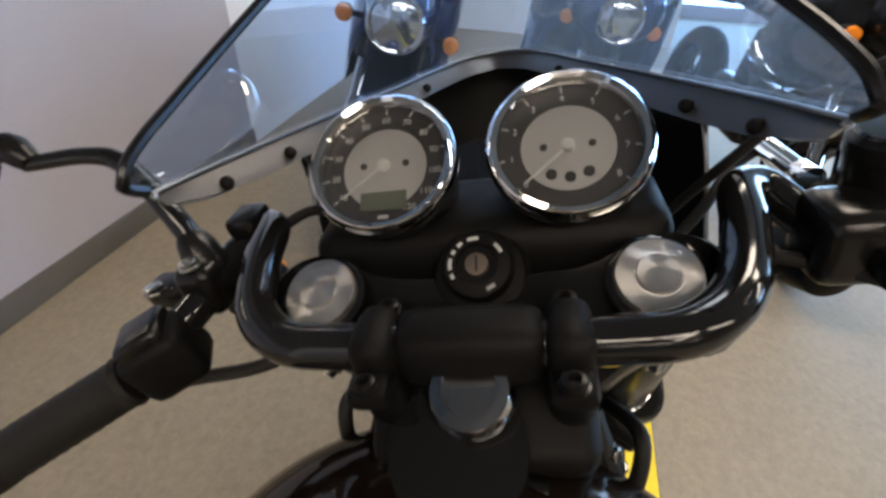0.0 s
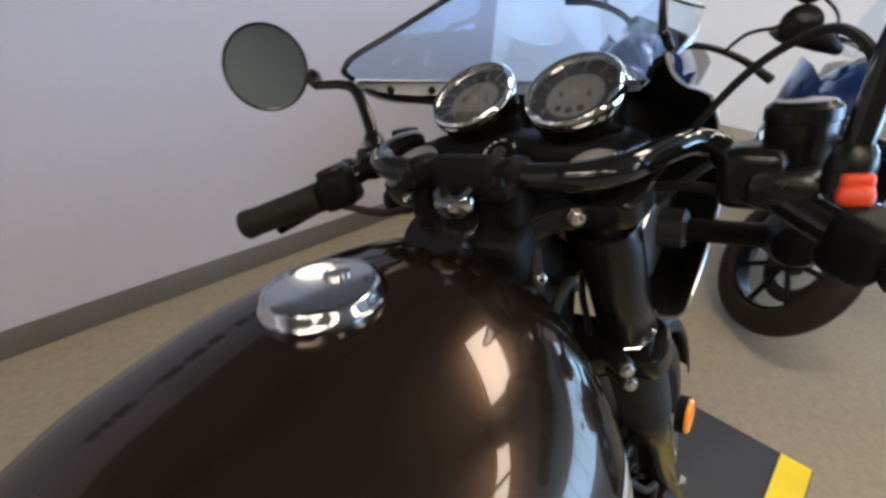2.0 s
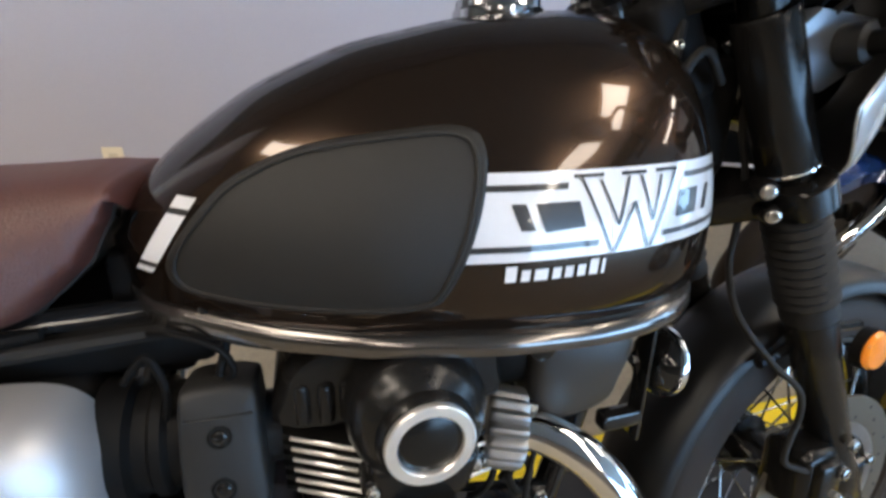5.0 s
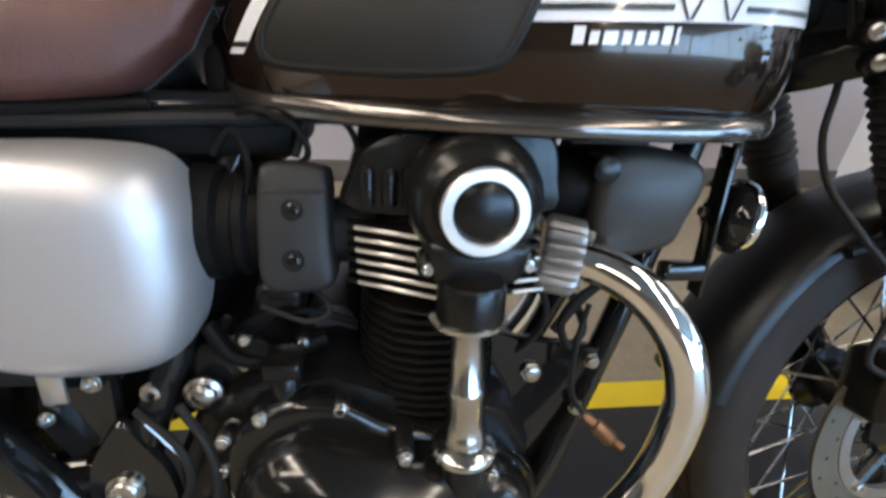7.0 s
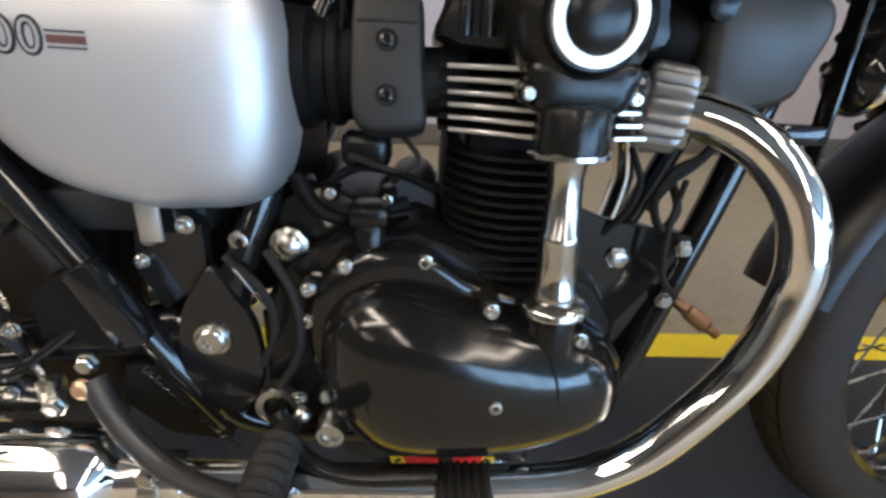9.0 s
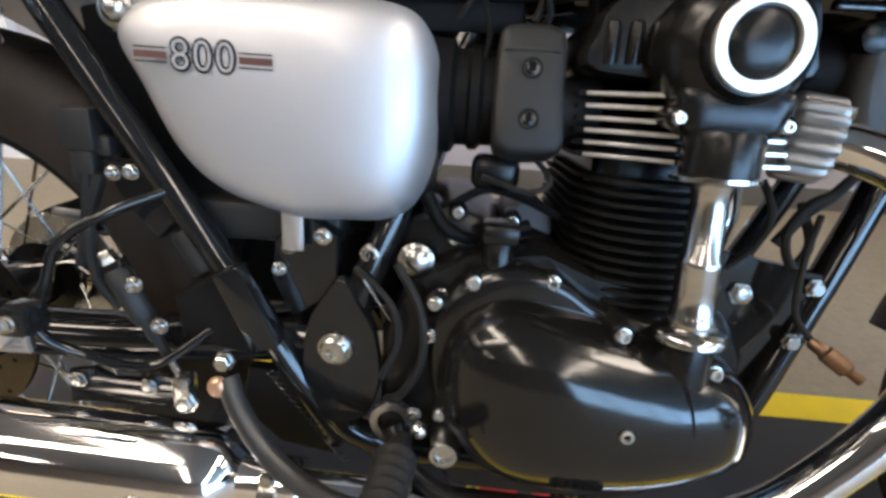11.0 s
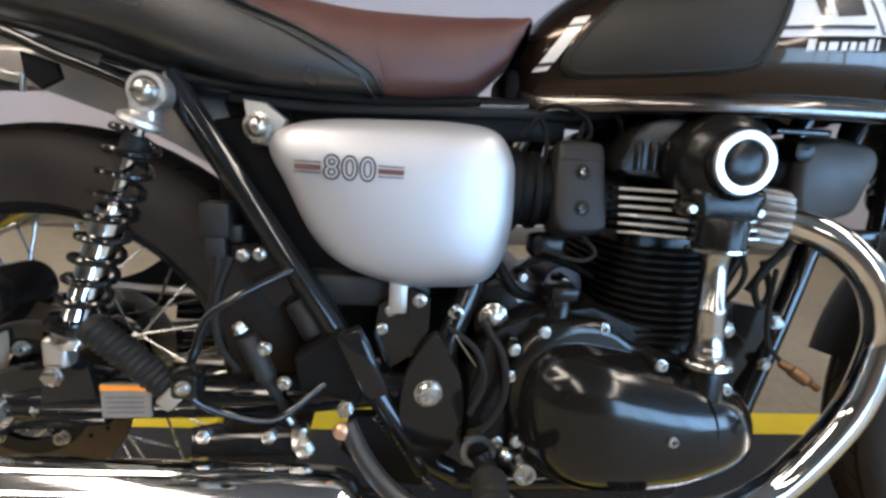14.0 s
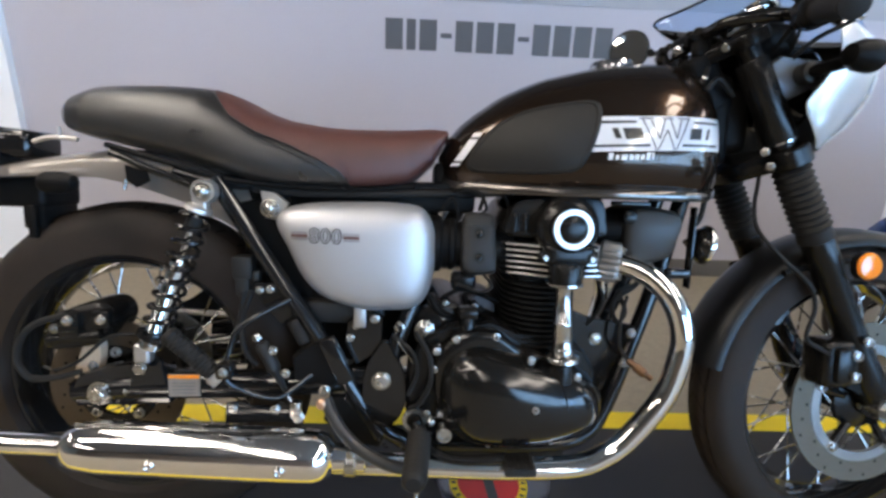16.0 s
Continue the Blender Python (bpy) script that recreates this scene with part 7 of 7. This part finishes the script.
    part("front_fender", grid_skin(bmesh.new(), [[(( 0.335 + h) * math.cos(a), y, 0.31 + (0.335 + h) * math.sin(a)) for y, h in ((-0.066, -0.035), (-0.06, 0.0), (-0.03, 0.014), (0, 0.018), (0.03, 0.014), (0.06, 0.0), (0.066, -0.035), (0.055, -0.03), (0, 0.012), (-0.055, -0.03))] for a in np.linspace(radians(18), radians(140), 24)]), paint, b)
    f = part("fairing", grid_skin(bmesh.new(), [[(x, w * math.cos(a), z + h * math.sin(a)) for a in np.linspace(0, 2 * math.pi, 28, endpoint=False)] for x, w, z, h in ((0.06, 0.05 * wide, 0.87, 0.06), (0.08, 0.10 * wide, 0.88, 0.10), (0.13, 0.13 * wide, 0.90, 0.14), (0.22, 0.15 * wide, 0.90, 0.16), (0.34, 0.14 * wide, 0.88, 0.15), (0.40, 0.08 * wide, 0.86, 0.08))]), paint, b, "glossy dark front fairing")
    ring_ = part("headlight", turned([(0.075, -0.03), (0.088, 0.0), (0.092, 0.012), (0.086, 0.018), (0.078, 0.012)], (0.055, 0, 0.87), (-1, 0, 0.84), 36), chrome, b, "chrome-rimmed round headlight")
    part("headlight_lens", turned([(0.078, 0.010), (0.06, 0.022), (0.03, 0.029), (0.002, 0.031)], (0.055, 0, 0.87), (-1, 0, 0.84), 36), lens_glass, ring_)
    rows_ = []
    for k in range(8):
        h = k / 7
        rows_.append([(0.10 + 0.20 * h * (1 + 0.2 * tall) + 0.16 * (u * u), 0.14 * wide * u * (1 - 0.35 * h * h), 1.02 + (0.20 + tall) * h) for u in np.linspace(-1, 1, 15)])
    part("windshield", grid_skin(bmesh.new(), rows_, False, False), smoke_screen, b, "clear windshield").visible_shadow = False
    part("windshield_edge", tube(rows_[-1], 0.005, 6, 2), black_gloss, b)
    if ladder:
        for z in (1.06, 1.10, 1.14, 1.18):
            part("bracket_rung", rod((0.15, -0.06, z), (0.15, 0.06, z), 0.006, 8), alu, b)
        for sy in (-1, 1):
            part("bracket_rail", tube([(0.14, sy * 0.06, 1.02), (0.16, sy * 0.06, 1.12), (0.20, sy * 0.06, 1.22)], 0.007, 8), alu, b)
    part("fuel_tank", grid_skin(bmesh.new(), [[(x, w * math.cos(a), z + h * math.sin(a)) for a in np.linspace(0, 2 * math.pi, 24, endpoint=False)] for x, w, z, h in ((0.40, 0.05, 0.88, 0.08), (0.46, 0.14, 0.88, 0.14), (0.58, 0.17, 0.88, 0.15), (0.74, 0.14, 0.86, 0.12), (0.84, 0.07, 0.83, 0.06))]), paint, b)
    part("seat", grid_skin(bmesh.new(), [[(x, w * math.cos(a), z + h * math.sin(a)) for a in np.linspace(0, 2 * math.pi, 20, endpoint=False)] for x, w, z, h in ((0.80, 0.06, 0.80, 0.04), (0.88, 0.12, 0.80, 0.05), (1.15, 0.15, 0.82, 0.06), (1.45, 0.13, 0.88, 0.05), (1.62, 0.06, 0.90, 0.03))]), black_leather, b)
    part("radiator", box(0.36, 0.41, -0.17 * wide, 0.17 * wide, 0.46, 0.80, 0.012, 2), black_matte, b, "dark radiator")
    for sy in (-1, 1):
        part("side_panel", grid_skin(bmesh.new(), [[(x, sy * (w + 0.012 * math.cos(a)), z + h * math.sin(a)) for a in np.linspace(0, 2 * math.pi, 12, endpoint=False)] for x, w, z, h in ((0.18, 0.13 * wide, 0.86, 0.05), (0.24, 0.18 * wide, 0.82, 0.15), (0.36, 0.21 * wide, 0.76, 0.22), (0.50, 0.20 * wide, 0.74, 0.20), (0.64, 0.17, 0.74, 0.10))]), paint, b, "glossy side fairing panel")
        part("frame_spar", tube([(0.38, sy * 0.10, 0.90), (0.48, sy * 0.15, 0.70), (0.56, sy * 0.16, 0.46)], 0.022, 10), black_satin, b)
    part("dashboard", box(0.24, 0.31, -0.10, 0.10, 1.02, 1.08, 0.015, 2), black_matte, b)
    part("engine", merged(box(0.48, 0.92, -0.16, 0.16, 0.30, 0.52, 0.04, 3), box(0.52, 0.80, -0.13, 0.13, 0.50, 0.74, 0.03, 3)), black_satin, b)
    part("exhaust", tube([(0.48, -0.10, 0.62), (0.40, -0.12, 0.52), (0.42, -0.14, 0.36), (0.60, -0.17, 0.28), (1.0, -0.19, 0.28), (1.6, -0.20, 0.36)], [0.022, 0.022, 0.022, 0.024, 0.03, 0.045], 14), chrome, b)
    part("tail", box(1.45, 1.72, -0.08, 0.08, 0.74, 0.86, 0.03, 3), paint, b)
    if steer:
        # the front wheel, its fender and the fork turn together about the steering head
        turn = Matrix.Translation((0.0, 0, 0.30)) @ Matrix.Rotation(radians(steer), 4, Vector((0.447, 0, 0.894))) @ Matrix.Translation((0.0, 0, -0.30))
        front_ = [o for o in b.children if o.name.split(".")[0] in ("fork_leg", "fork_shroud", "caliper", "front_fender")] + [front_wheel]
        for o in front_ + list(front_wheel.children):
            o.data.transform(turn)
    part("side_stand", rod((0.75, -0.14, 0.32), (0.82, -0.30, 0.05), 0.011, 8), black_satin, b)
    return b


for made, x, y, yaw, lean in (
    (show_bike(fair_paint, "dark blue motorcycle with round headlight and windshield, parked in a row", -0.06, wide=0.85), 2.32, 0.84, 10, 14),
    (show_bike(fair_paint, "dark blue motorcycle with hand guards and windshield, parked in a row", 0.08, True, True, 1.4, 34), 2.82, 0.06, 10, 8),
    (show_bike(black_satin, "black motorcycle with clear windshield, parked in a row", 0.0, False), 2.68, -0.84, 10, 8),
):
    made.matrix_basis = pose(x, y, FLOOR, 0, 0, yaw) @ pose(0, 0, 0, lean, 0, 0) @ Matrix.Scale(0.955 if x == 2.82 else 1.0, 4)

# drip tray with a round red label on the mat
tray_plastic = thin_clear("tray_plastic", (0.62, 0.62, 0.66), 0.5, 0.12)
tray = tagged(part("drip_tray", lathe([(0.145, 0.002), (0.150, 0.008), (0.150, 0.030), (0.146, 0.030), (0.143, 0.010), (0.001, 0.008)], "z", (0, 0, 0), 10), tray_plastic, None, "", pose(0.75, 0.14, 0.0)), "clear plastic tray with a round red label, lying on the mat", "tray")
tray.visible_shadow = False
part("label_disc", lathe([(0.092, 0.0086), (0.092, 0.0100), (0.001, 0.0100)], "z", (0.738, 0.10, 0), 40), pbr("label_red", (0.55, 0.02, 0.02), 0.35, coat=0.4), tray, "round red label")
part("label_ring", lathe([(0.092, 0.0101), (0.092, 0.0106), (0.073, 0.0106), (0.073, 0.0101)], "z", (0.738, 0.10, 0), 40, closed=True), mat_yellow, tray, "yellow label ring")
for k in range(26):
    a = 2 * math.pi * k / 26
    part("label_mark", box(0.077, 0.088, -0.0035, 0.0035, 0.0106, 0.0110, 0), black_decal, tray, m=pose(0.738, 0.10, 0, 0, 0, math.degrees(a)))
part("label_stripe", box(-0.011, 0.013, -0.072, 0.072, 0.0101, 0.0106, 0), black_decal, tray, m=pose(0.738, 0.10, 0, 0, 0, 6))
